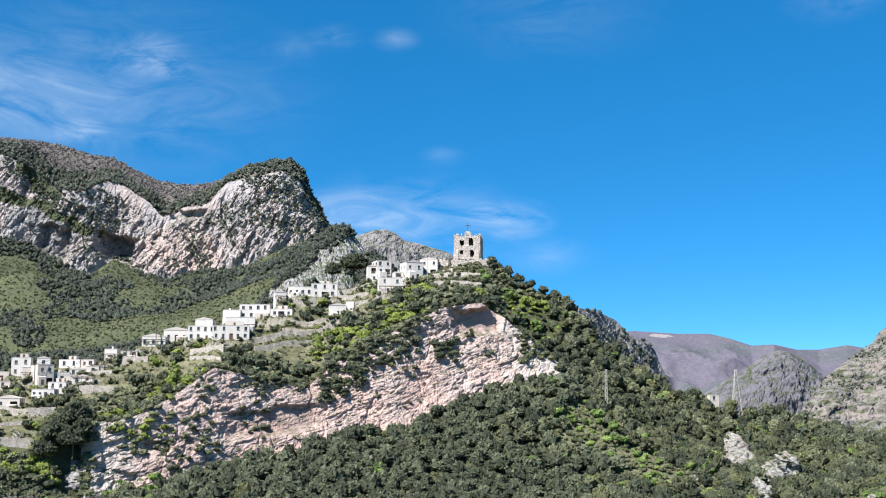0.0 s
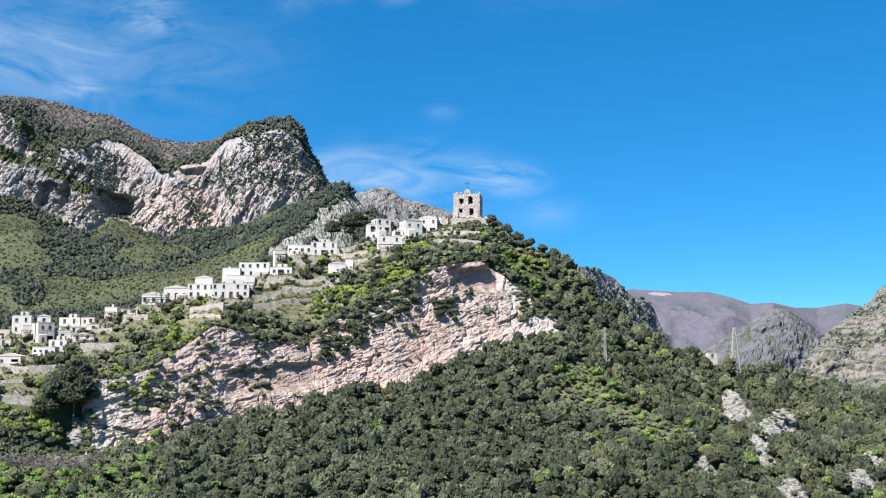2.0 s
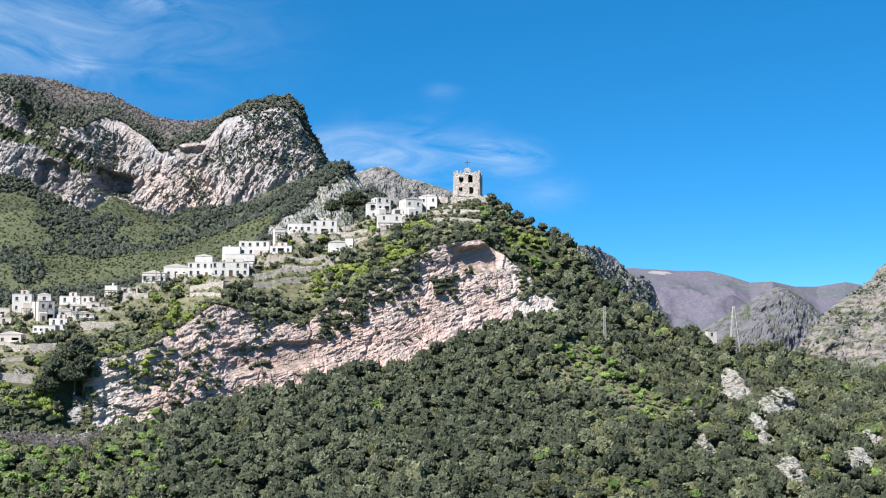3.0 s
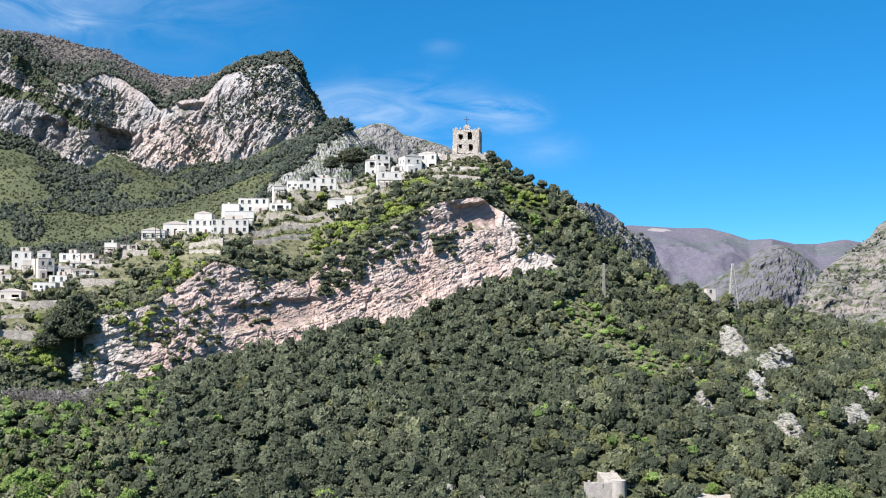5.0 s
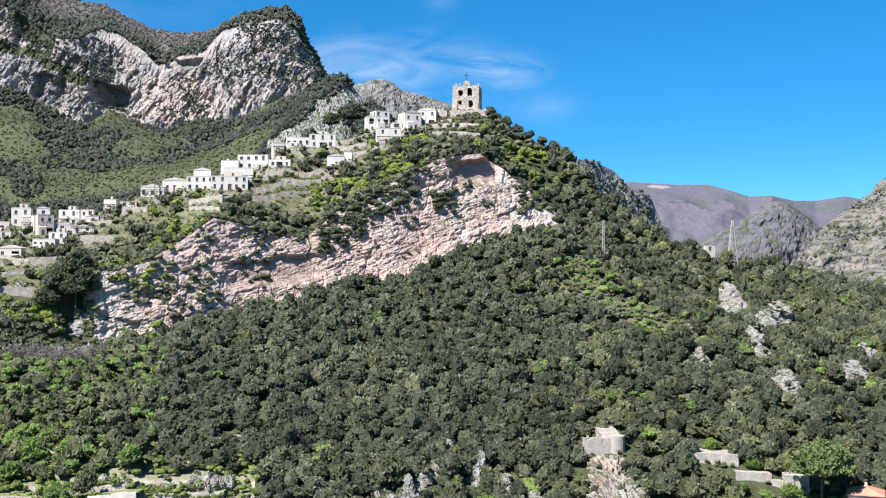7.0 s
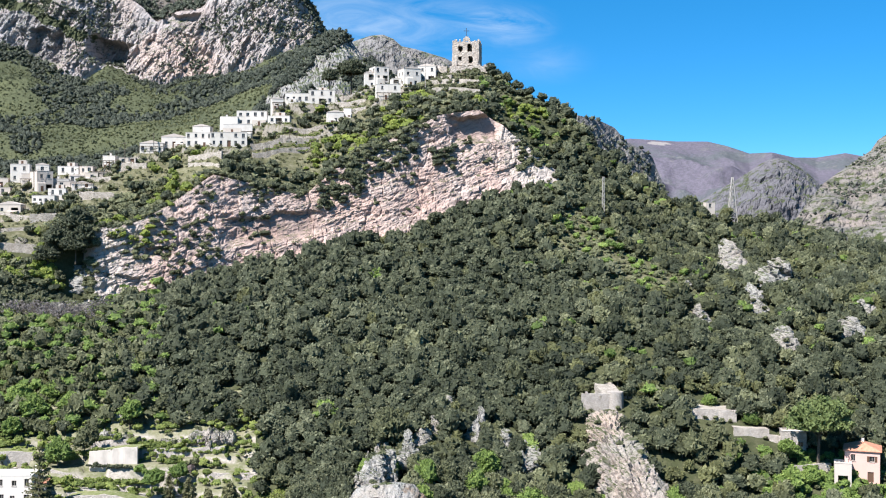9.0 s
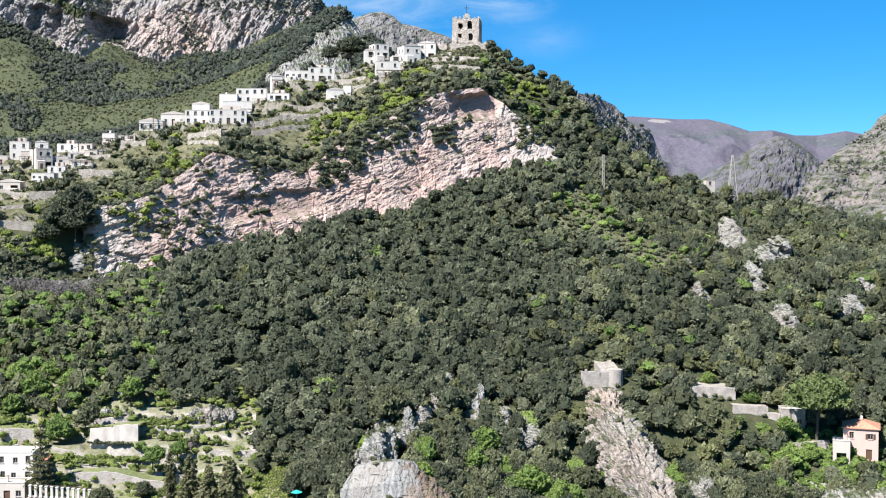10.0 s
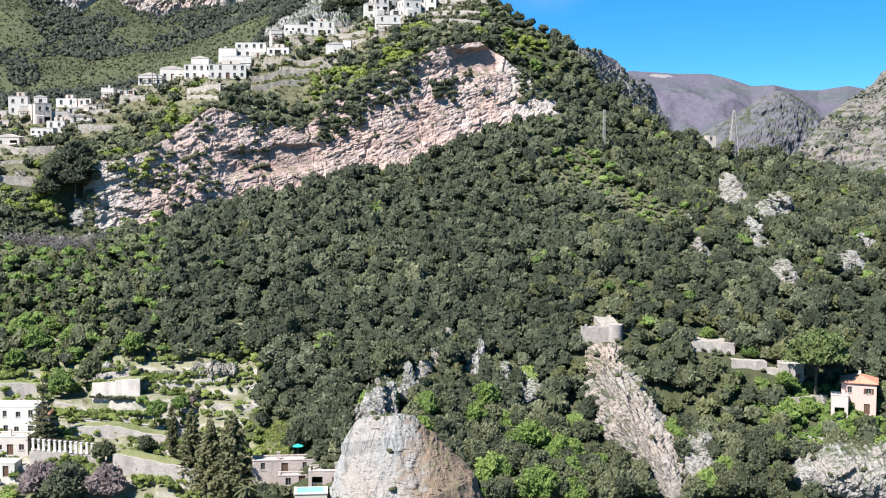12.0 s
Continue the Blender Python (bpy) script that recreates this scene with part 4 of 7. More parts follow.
class Plant:
    """A plant one metre wide standing on the origin: leaves, dark inside and wood as arrays."""
    sides = 4

    def __init__(self, clumps, leaves, size, seed, tall=1.1, low=0.35, flat=0.8, spread=0.32, trunk=0.045, clump=0.24, limbs=0):
        rng = np.random.default_rng(seed)
        c = rng.normal(size=(clumps, 3)) * np.array([spread, spread, 0.0]) * 0.6
        away = np.linalg.norm(c, axis=1) / spread
        c[:, 2] = low + (tall - low - clump) * (1 - 0.55 * np.clip(away, 0, 1.2) ** 2) * (0.55 + 0.45 * rng.random(clumps))
        r = clump * (0.65 + 0.7 * rng.random(clumps))
        self.leaf = leaf_quads(c, r, leaves // clumps, size, rng, flat=flat)
        self.shade = np.repeat(0.2 * rng.normal(size=len(self.leaf) // 4), 4)
        core = OCT_V[None] * (r * 0.62)[:, None, None] * np.array([1, 1, flat]) + c[:, None]
        core = core + 0.05 * clump * rng.normal(size=core.shape)
        self.core = core.reshape(-1, 3)
        self.core_f = (OCT_F[None] + 6 * np.arange(clumps)[:, None, None]).reshape(-1, 3)
        wv, wf = [], []
        top = np.array([0.02, 0.01, low + 0.1])
        v, f = tube([(0, 0, -0.15), top * 0.5, top], [trunk, trunk * 0.8, trunk * 0.55])
        wv.append(v), wf.append(f)
        for k in range(min(limbs, clumps)):
            v, f = tube([top, (top + c[k]) / 2, c[k]], [trunk * 0.5, trunk * 0.35, trunk * 0.15], 4)
            wf.append(f + sum(len(x) for x in wv)), wv.append(v)
        self.wood, self.wood_f = np.concatenate(wv), np.concatenate(wf)


def grove(name, plants, places, widths, leaf, label, rng, kind="stuff", category="trees", wood=True, tints=None, core=True):
    """Many plants in one mesh: each a turned and scaled copy of one of the given plants."""
    V, Q, T, tint, mq, mt = [], [], [], [], [], []
    n = 0
    which = rng.integers(0, len(plants), len(places))
    turn, tall = rng.random(len(places)) * 6.283, 0.66 + 0.38 * rng.random(len(places))
    tones = np.clip(rng.normal(0.45, 0.2, len(places)), 0, 1) if tints is None else tints
    for w, pl in enumerate(plants):
        ids = np.where(which == w)[0]
        if not len(ids):
            continue
        cs, sn = np.cos(turn[ids]), np.sin(turn[ids])
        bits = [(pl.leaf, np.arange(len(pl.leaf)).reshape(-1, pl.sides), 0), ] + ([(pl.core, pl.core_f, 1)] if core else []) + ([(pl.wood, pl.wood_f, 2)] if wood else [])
        for v, f, slot in bits:
            x = v[None, :, 0] * cs[:, None] - v[None, :, 1] * sn[:, None]
            y = v[None, :, 0] * sn[:, None] + v[None, :, 1] * cs[:, None]
            z = np.broadcast_to(v[None, :, 2], x.shape) * tall[ids][:, None]
            p = np.stack([x, y, z], 2) * widths[ids][:, None, None] + places[ids][:, None]
            V.append(p.reshape(-1, 3))
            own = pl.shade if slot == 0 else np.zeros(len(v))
            # cores toned darker, sprays lighter: the shade of crown gaps is in the tint
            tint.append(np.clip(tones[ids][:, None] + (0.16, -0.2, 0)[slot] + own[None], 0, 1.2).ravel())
            ff = (f[None] + len(v) * np.arange(len(ids))[:, None, None] + n).reshape(-1, f.shape[1])
            (Q if f.shape[1] == 4 else T).append(ff)
            (mq if f.shape[1] == 4 else mt).append(np.full(len(ff), slot))
            n += len(v) * len(ids)
    me = mesh_of(name, np.concatenate(V), np.concatenate(Q) if Q else None, np.concatenate(T) if T else None, np.concatenate(tint))
    for m in (leaf, leaf, BARK):
        me.materials.append(m)
    me.polygons.foreach_set("material_index", np.concatenate(mq + mt).astype(np.int32))
    return tagged(new(name, me), label, category, kind=kind)



# ---- buildings ----
CLEAR = []          # stretches of the plan kept free of wood: x0, x1, y0, y1


def clear(x, y, half, front, behind):
    CLEAR.append((x - half, x + half, y - front, y + behind))


def wall_grid(xs, zs, solid, thick):
    """A wall along x, its outer face at y = 0: cells between xs and zs, left out where not solid; the openings go through."""
    v, f, seen = [], [], {}

    def corner(i, j, back):
        key = (i, j, back)
        if key not in seen:
            seen[key] = len(v)
            v.append((xs[i], thick if back else 0.0, zs[j]))
        return seen[key]

    nx, nz = len(xs) - 1, len(zs) - 1
    for i in range(nx):
        for j in range(nz):
            if not solid[i][j]:
                continue
            f.append([corner(i, j, 0), corner(i + 1, j, 0), corner(i + 1, j + 1, 0), corner(i, j + 1, 0)])
            f.append([corner(i, j, 1), corner(i, j + 1, 1), corner(i + 1, j + 1, 1), corner(i + 1, j, 1)])
            for di, dj, a, b_ in ((-1, 0, (i, j), (i, j + 1)), (1, 0, (i + 1, j + 1), (i + 1, j)), (0, -1, (i + 1, j), (i, j)), (0, 1, (i, j + 1), (i + 1, j + 1))):
                k, l = i + di, j + dj
                if not (0 <= k < nx and 0 <= l < nz and solid[k][l]):
                    f.append([corner(*a, 1), corner(*a, 0), corner(*b_, 0), corner(*b_, 1)])
    return np.array(v), np.array(f)


def box(b, x0, x1, y0, y1, z0, z1):
    """A box added to a bmesh."""
    v = [b.verts.new(c) for c in ((x0, y0, z0), (x1, y0, z0), (x1, y1, z0), (x0, y1, z0), (x0, y0, z1), (x1, y0, z1), (x1, y1, z1), (x0, y1, z1))]
    for q_ in ((0, 1, 5, 4), (1, 2, 6, 5), (2, 3, 7, 6), (3, 0, 4, 7), (4, 5, 6, 7), (3, 2, 1, 0)):
        b.faces.new([v[k] for k in q_])
    return v


def boxes(*specs):
    b = bmesh.new()
    for s in specs:
        box(b, *s)
    return b


def window(parent, m, w, h, shut):
    """A window set back in its opening: frame and pane, now and then with shutters."""
    frame_mesh = boxes((0, w, 0.16, 0.22, 0, 0.07), (0, w, 0.16, 0.22, h - 0.07, h), (0, 0.07, 0.16, 0.22, 0.07, h - 0.07),
                       (w - 0.07, w, 0.16, 0.22, 0.07, h - 0.07), (w / 2 - 0.03, w / 2 + 0.03, 0.16, 0.22, 0.07, h - 0.07))
    ob = part("window", frame_mesh, FRAME, parent)
    ob.matrix_local = m
    part("pane", boxes((0.05, w - 0.05, 0.185, 0.2, 0.05, h - 0.05)), GLASS, ob)
    part("sill", boxes((-0.08, w + 0.08, -0.1, 0.15, -0.09, -0.005)), PALE_STONE, ob)
    if shut:
        part("shutter", boxes((-w * 0.48, -0.02, -0.06, -0.01, 0, h)), SHUTTER, ob)
        part("shutter", boxes((w + 0.02, w * 1.48, -0.06, -0.01, 0, h)), SHUTTER, ob)


def house_wall(root, m, w, h, deep, columns, storeys, rng, material, shut=False, door=False, thick=0.35):
    """One wall of a house with its windows; it goes down into the slope."""
    holes, loggias = [], set()
    for r in range(storeys):
        for c in range(columns):
            ww, wh = min(0.75 + 0.35 * rng.random(), w / max(columns, 1) * 0.5), 1.05 + 0.4 * rng.random()
            if rng.random() < 0.07 and not (door and r == 0):
                continue
            u = (c + 0.5) * w / columns - ww / 2 + rng.uniform(-0.3, 0.3) * max(0, min(1, w / columns - 1.6))
            z = r * h / storeys + min(1.0, h / storeys - wh - 0.35)
            if w / columns > 2.4 and rng.random() < 0.14:
                u, ww = (c + 0.5) * w / columns - 0.95, 1.9
                z, wh = r * h / storeys + 0.15, min(2.1, h / storeys - 0.6)
                loggias.add(len(holes))
            holes.append((u, u + ww, z, z + wh))
            if door and r == 0 and c == columns // 2:
                holes[-1] = (u - 0.1, u + ww + 0.1, 0.05, 2.15)
    xs = sorted({0.0, w, *[a for q_ in holes for a in q_[:2]]})
    zs = sorted({-deep, h, *[a for q_ in holes for a in q_[2:]]})
    solid = [[not any(q_[0] <= (xs[i] + xs[i + 1]) / 2 <= q_[1] and q_[2] <= (zs[j] + zs[j + 1]) / 2 <= q_[3] for q_ in holes)
              for j in range(len(zs) - 1)] for i in range(len(xs) - 1)]
    ob = part("wall", mesh_of("wall", *wall_grid(xs, zs, solid, thick)), material, root)
    ob.matrix_local = m
    for k, (a, b_, c, d) in enumerate(holes):
        if k in loggias:
            railing = part("railing", boxes(*[(a + (b_ - a) * j / 8 - 0.02, a + (b_ - a) * j / 8 + 0.02, 0.1, 0.14, c + 0.01, c + 0.9) for j in range(9)], (a, b_, 0.09, 0.15, c + 0.9, c + 0.95)), FRAME, root)
            railing.matrix_local = m
        elif d - c > 1.6:
            leaf = part("door", boxes((a, b_, 0.18, 0.23, c, d)), SHUTTER, root)
            leaf.matrix_local = m
        else:
            window(root, m @ Matrix.Translation((a, 0, c)), b_ - a, d - c, shut and rng.random() < 0.7)


def house(x, y, z, w, d, h, turn, columns, storeys, side, roof, seed, label, group, wall=None, shut=False, deep=3.0):
    """A house: its front's middle stands at x, y, z; it is w wide, d deep and h high."""
    rng = random.Random(seed)
    wall = wall or WHITEWASH
    root = new("house")
    root.matrix_world = pose(x, y, z, 0, 0, turn)
    tagged(root, label, "house", group)
    top = 0.35 if roof == "flat" else 0.0
    house_wall(root, pose(-w / 2, 0, 0), w, h, deep, columns, storeys, rng, wall, shut, seed % 3 == 0)
    house_wall(root, pose(w / 2, 0.003, 0, 0, 0, 90), d, h - 0.003, deep, side, storeys, rng, wall, shut)
    house_wall(root, pose(-w / 2, d, 0, 0, 0, -90), d - 0.003, h - 0.003, deep, side, storeys, rng, wall, shut)
    house_wall(root, pose(w / 2, d, 0, 0, 0, 180), w, h, deep, 0, 1, rng, wall)
    if group and seed % 4 != 1:
        # a lower room built on in front, with a lean-to roof
        lw, lh, ld = w * rng.uniform(0.35, 0.6), h * rng.uniform(0.35, 0.5), rng.uniform(1.2, 2.4)
        lx = rng.choice((-1, 1)) * (w - lw) / 2 * rng.uniform(0.6, 1.0)
        b = bmesh.new()
        v = box(b, lx - lw / 2, lx + lw / 2, -ld, -0.004, -deep, lh)
        for c in v[4:6]:
            c.co.z -= 0.3
        part("lean_to", b, CREAM if seed % 3 == 0 else wall, root)
        part("opening", boxes((lx - 0.4, lx + 0.4, -ld - 0.03, -ld - 0.004, 0.1, min(1.7, lh - 0.5))), SHUTTER, root)
    if group and seed % 5 == 2:
        # a pergola of poles over the terrace
        for j in range(5):
            x_ = -w / 2 + w * j / 4
            part("pergola_post", boxes((x_ - 0.05, x_ + 0.05, -3.0, -2.9, -1.5, 2.296)), BARK, root)
            part("pergola_beam", boxes((x_ - 0.04, x_ + 0.04, -3.2, -0.01, 2.3, 2.38)), BARK, root)
        for j in range(6):
            part("pergola_pole", boxes((-w / 2 - 0.2, w / 2 + 0.2, -3.1 + 0.55 * j, -3.0 + 0.55 * j, 2.385, 2.43)), BARK, root)
    if roof == "flat":
        part("roof", boxes((-w / 2 + 0.36, w / 2 - 0.36, 0.36, d - 0.36, h - 0.45, h - 0.3)), ROOF_FELT, root)
        cope = boxes((-w / 2 - 0.06, w / 2 + 0.06, -0.06, 0.4, h + 0.004, h + 0.1), (-w / 2 - 0.06, w / 2 + 0.06, d - 0.4, d + 0.06, h + 0.004, h + 0.1),
                     (-w / 2 - 0.06, -w / 2 + 0.4, 0.4, d - 0.4, h + 0.004, h + 0.1), (w / 2 - 0.4, w / 2 + 0.06, 0.4, d - 0.4, h + 0.004, h + 0.1))
        part("coping", cope, wall, root)
        if group and seed % 4 == 1 and w > 5:
            # a set-back room on the roof terrace
            rw, rx = w * rng.uniform(0.3, 0.5), rng.uniform(-0.2, 0.2) * w
            part("roof_room", boxes((rx - rw / 2, rx + rw / 2, d * 0.35, d - 0.5, h - 0.29, h + rng.uniform(1.2, 1.7))), CREAM if seed % 2 else wall, root)
            part("roof_door", boxes((rx - 0.35, rx + 0.35, d * 0.35 - 0.03, d * 0.35 - 0.004, h - 0.28, h + 1.2)), SHUTTER, root)
        if seed % 2:
            cx, cy = rng.uniform(-0.3, 0.3) * w, d * rng.uniform(0.4, 0.7)
            part("chimney", boxes((cx - 0.3, cx + 0.3, cy - 0.25, cy + 0.25, h - 0.3, h + 1.0), (cx - 0.38, cx + 0.38, cy - 0.33, cy + 0.33, h + 1.0, h + 1.1)), wall, root)
    else:
        b = bmesh.new()
        e, rise = (0.1, 0.12 * w) if roof == "gable" else (0.35, 0.2 * w)
        base = [b.verts.new(c) for c in ((-w / 2 - e, -e, h), (w / 2 + e, -e, h), (w / 2 + e, d + e, h), (-w / 2 - e, d + e, h))]
        low = [b.verts.new((v.co.x, v.co.y, h - 0.14)) for v in base]
        inset = 0.0 if roof == "gable" else min(w, d) * 0.42
        r0, r1 = b.verts.new((0, -e + inset, h + rise)), b.verts.new((0, d + e - inset, h + rise))
        for q_ in ((base[0], base[1], r0), (base[1], base[2], r1, r0), (base[2], base[3], r1), (base[3], base[0], r0, r1), low[::-1]):
            b.faces.new(q_)
        for k in range(4):
            b.faces.new((low[k], low[(k + 1) % 4], base[(k + 1) % 4], base[k]))
        part("roof", b, TILE if roof == "hip" else PINK_SCREED, root, "weathered terracotta tiles" if roof == "hip" else "")
        if roof == "hip":
            part("chimney", boxes((-0.3, 0.3, d / 2 - 0.25, d / 2 + 0.25, h + rise - 0.3, h + rise + 0.6)), WHITEWASH, root)
    clear(x + 0.5 * d * math.sin(radians(-turn)), y, max(w, d * abs(math.sin(radians(turn)))) / 2 + 1.0, 4, d + 1)
    return root


HILLTOP = [
    (-21.6, 439.6, 169.6, 5.4, 6.5, 7.8, 22, 2, 3, 2, "flat"),
    (-25.5, 440.0, 169.6, 4.4, 5.0, 5.9, 10, 1, 2, 1, "gable"),
    (-18.4, 421.6, 163.4, 8.4, 6.0, 5.6, 8, 2, 2, 1, "flat"),
    (-14.9, 433.6, 168.5, 5.2, 6.0, 4.0, 12, 2, 2, 1, "flat"),
    (-10.3, 433.0, 169.3, 6.4, 7.0, 6.8, 22, 2, 2, 2, "gable"),
    (-5.2, 436.5, 171.6, 6.4, 5.0, 5.9, -6, 2, 2, 1, "gable"),
]
SHEDS = [
    (-139.5, 383.0, 128.9, 4.6, 4.0, 2.6, 10, 1, 1, 1, "flat"), (-117.5, 389.5, 133.2, 5.6, 4.0, 2.4, 12, 2, 1, 1, "gable"), (-111.0, 391.5, 134.6, 5.0, 4.0, 2.2, 12, 2, 1, 0, "flat"),
    (-122.0, 386.0, 131.0, 5.2, 5.0, 3.4, 16, 2, 1, 1, "flat"), (-103.5, 397.0, 139.4, 5.4, 4.0, 2.4, 8, 2, 1, 0, "flat"), (-131.5, 397.0, 136.6, 4.2, 4.0, 3.0, 12, 1, 1, 1, "gable"),
    (-119.0, 382.0, 130.9, 5.6, 3.4, 2.6, 14, 2, 1, 1, "flat"), (-112.4, 377.0, 130.4, 6.4, 4.0, 2.3, 10, 2, 1, 0, "gable"), (-112.4, 387.0, 133.6, 4.0, 3.4, 2.8, 8, 1, 1, 1, "flat"),
    (-119.0, 372.8, 128.3, 5.4, 4.0, 2.6, 6, 2, 1, 1, "flat"), (-142.5, 389.5, 131.4, 4.6, 4.5, 3.4, 12, 1, 1, 1, "flat")
]
MIDDLE = [
    (-51.7, 432.7, 163.6, 8.6, 7.0, 3.4, 6, 4, 1, 1, "flat"),
    (-43.0, 433.6, 163.2, 9.4, 7.0, 5.0, 6, 3, 2, 2, "flat"),
    (-58.4, 430.1, 160.8, 3.8, 5.0, 4.1, 15, 1, 1, 1, "gable"),
    (-36.0, 411.4, 154.1, 5.5, 6.0, 4.3, 10, 1, 1, 1, "gable"),
    (-32.2, 414.0, 156.7, 2.7, 4.0, 3.1, 0, 0, 1, 1, "flat"),
    (-56.1, 415.9, 154.5, 7.6, 5.0, 2.9, 0, 3, 1, 1, "flat"),
]
LOWER_ROW = [
    (-66.6, 423.8, 154.4, 10.6, 8.0, 5.4, 5, 4, 2, 2, "flat"),
    (-74.5, 422.7, 152.9, 6.2, 7.0, 4.8, 0, 2, 1, 1, "flat"),
    (-68.9, 408.3, 148.9, 9.7, 7.0, 5.0, 8, 4, 1, 1, "flat"),
    (-70.2, 397.5, 145.5, 12.1, 7.0, 4.8, 8, 5, 2, 1, "flat"),
    (-83.4, 418.9, 149.6, 6.1, 6.0, 4.5, 0, 3, 1, 1, "gable"),
    (-81.3, 404.7, 145.8, 9.0, 6.0, 4.9, 5, 4, 2, 1, "flat"),
    (-91.2, 411.1, 146.0, 8.4, 6.0, 3.9, 10, 3, 1, 1, "gable"),
    (-97.6, 405.7, 143.7, 7.8, 6.0, 3.6, 4, 3, 1, 1, "gable"),
]
HAMLET = [
    (-124.8, 379.4, 130.2, 4.9, 11.0, 6.4, 30, 2, 2, 0, "flat"),
    (-137.0, 391.6, 133.4, 6.0, 6.0, 6.0, 12, 2, 2, 1, "flat"),
    (-132.0, 387.2, 132.0, 5.6, 6.0, 4.1, 12, 1, 1, 1, "flat"),
    (-121.0, 365.9, 125.4, 6.7, 6.0, 3.2, 5, 4, 1, 1, "flat"),
    (-129.6, 360.6, 122.7, 7.0, 6.0, 3.2, 5, 2, 1, 1, "gable"),
    (-121.9, 393.5, 136.0, 6.8, 6.0, 2.8, 0, 2, 1, 1, "flat"),
    (-115.9, 393.1, 136.0, 4.3, 5.0, 2.8, 0, 2, 1, 1, "flat"),
    (-109.7, 397.6, 138.4, 4.1, 5.0, 4.1, 0, 1, 1, 1, "flat"),
]
GARDEN_HOUSES = [
    (-84.6, 240.0, 64.9, 6.9, 9.0, 4.6, 0, 2, 1, 0, "flat"),
    (-84.9, 234.4, 64.6, 9.8, 6.0, 6.1, 0, 4, 2, 1, "flat"),
    (85.5, 242.6, 67.9, 6.8, 7.0, 6.4, -20, 2, 2, 2, "hip"),
    (81.1, 241.0, 67.3, 3.3, 4.0, 4.7, -16, 1, 1, 1, "flat"),
    (89.7, 399.7, 125.3, 2.9, 3.0, 2.2, 10, 1, 1, 0, "flat"),
]
PLASTERED = [(-73.7, 240.4, 67.2, -61.2, 240.2, 66.0, 2.2, "long pale plastered wall between two garden terraces"),
             (-61.0, 240.0, 65.9, -50.3, 239.6, 64.8, 3.8, "tall pale plastered wall at the end of the garden terrace")]
# the ground steps down in front of the plastered walls
for x0, y0, z0, x1, y1, z1, h, _ in PLASTERED:
    gx, gy = hill.p[..., 0], hill.p[..., 1]
    top = z0 + (z1 - z0) * np.clip((gx - x0) / (x1 - x0), 0, 1)
    inside = np.clip((gx - x0 + 1.0) / 1.0, 0, 1) * np.clip((x1 + 1.0 - gx) / 1.0, 0, 1)
    low_ = inside * (gy < y0 + 0.2) * np.clip((gy - y0 + 7.5) / 2.0, 0, 1)
    hill.p[..., 2] += low_ * (np.minimum(hill.p[..., 2], top - h + 0.5) - hill.p[..., 2])
    high_ = inside * (gy >= y0 + 0.2) * np.clip((y0 + 4.0 - gy) / 1.0, 0, 1)
    hill.p[..., 2] += high_ * (top - 0.25 - hill.p[..., 2])
# level ground under and before each house
for x, y, z, w, d, *_ in HILLTOP + SHEDS + MIDDLE + LOWER_ROW + HAMLET:
    gx, gy = hill.p[..., 0], hill.p[..., 1]
    pad = np.clip((w / 2 + 2.0 - abs(gx - x)) / 1.2, 0, 1) * np.clip((gy - y + 3.4) / 0.9, 0, 1) * np.clip((y + d + 1.5 - gy) / 1.5, 0, 1)
    hill.p[..., 2] += pad * (z - 0.05 - hill.p[..., 2])
ground_hill.data.vertices.foreach_set("co", hill.p.astype(np.float32).ravel())
ground_hill.data.update()
for rows, group, text in ((HILLTOP, "houses below the tower", "whitewashed hillside house below the ruined tower"),
                          (MIDDLE, "houses on the terraces", "whitewashed low house among the vine terraces"),
                          (LOWER_ROW, "houses of the upper village", "white plastered village house stepped along the ridge"),
                          (SHEDS, "outbuildings of the hamlet", "small pale outbuilding among the hamlet terraces"),
                          (HAMLET, "houses of the hamlet", "pale plastered hamlet house on the left shoulder")):
    for k, r in enumerate(rows):
        storey = ("single-storey " if r[8] == 1 else "tall ") + text.replace("left shoulder", "ridge's shoulder")
        house(*r, seed=len(group) * 10 + k, label=storey, group=group, wall=CREAM if "hamlet" in group and k % 2 == 0 else WHITEWASH)
g = GARDEN_HOUSES
house(*g[0], seed=3, label="white flat-roofed villa block above the garden terraces", group="", deep=4)
house(*g[1], seed=4, label="white two-storey villa front beside the column walk", group="", deep=2)
house(-84.4, 229.2, 62.3, 9.0, 4.5, 3.6, 0, 4, 1, 1, "flat", seed=15, label="cream garden front of the villa with dark openings", group="", wall=CREAM, deep=3)
house(-83.4, 222.8, 59.7, 6.3, 4.0, 2.6, 0, 2, 1, 0, "flat", seed=18, label="low white garden building below the villa", group="", deep=3)
house(-79.6, 236.0, 66.0, 3.2, 4.0, 3.0, 8, 1, 1, 1, "hip", seed=20, label="small villa wing with a terracotta roof", group="", wall=CREAM, deep=3)
house(*g[2], seed=6, label="pink two-storey house with a terracotta hipped roof", group="", wall=PINK_PLASTER, shut=True)
house(*g[3], seed=8, label="low cream annexe beside the pink house", group="", wall=CREAM)
house(74.0, 250.5, 72.6, 5.0, 4.0, 4.2, -8, 2, 1, 1, "flat", seed=22, label="half-ruined pale stone hut on the old terraces", group="", wall=PALE_STONE)
house(*g[4], seed=10, label="small pale house on the wooded crest", group="", wall=CREAM)


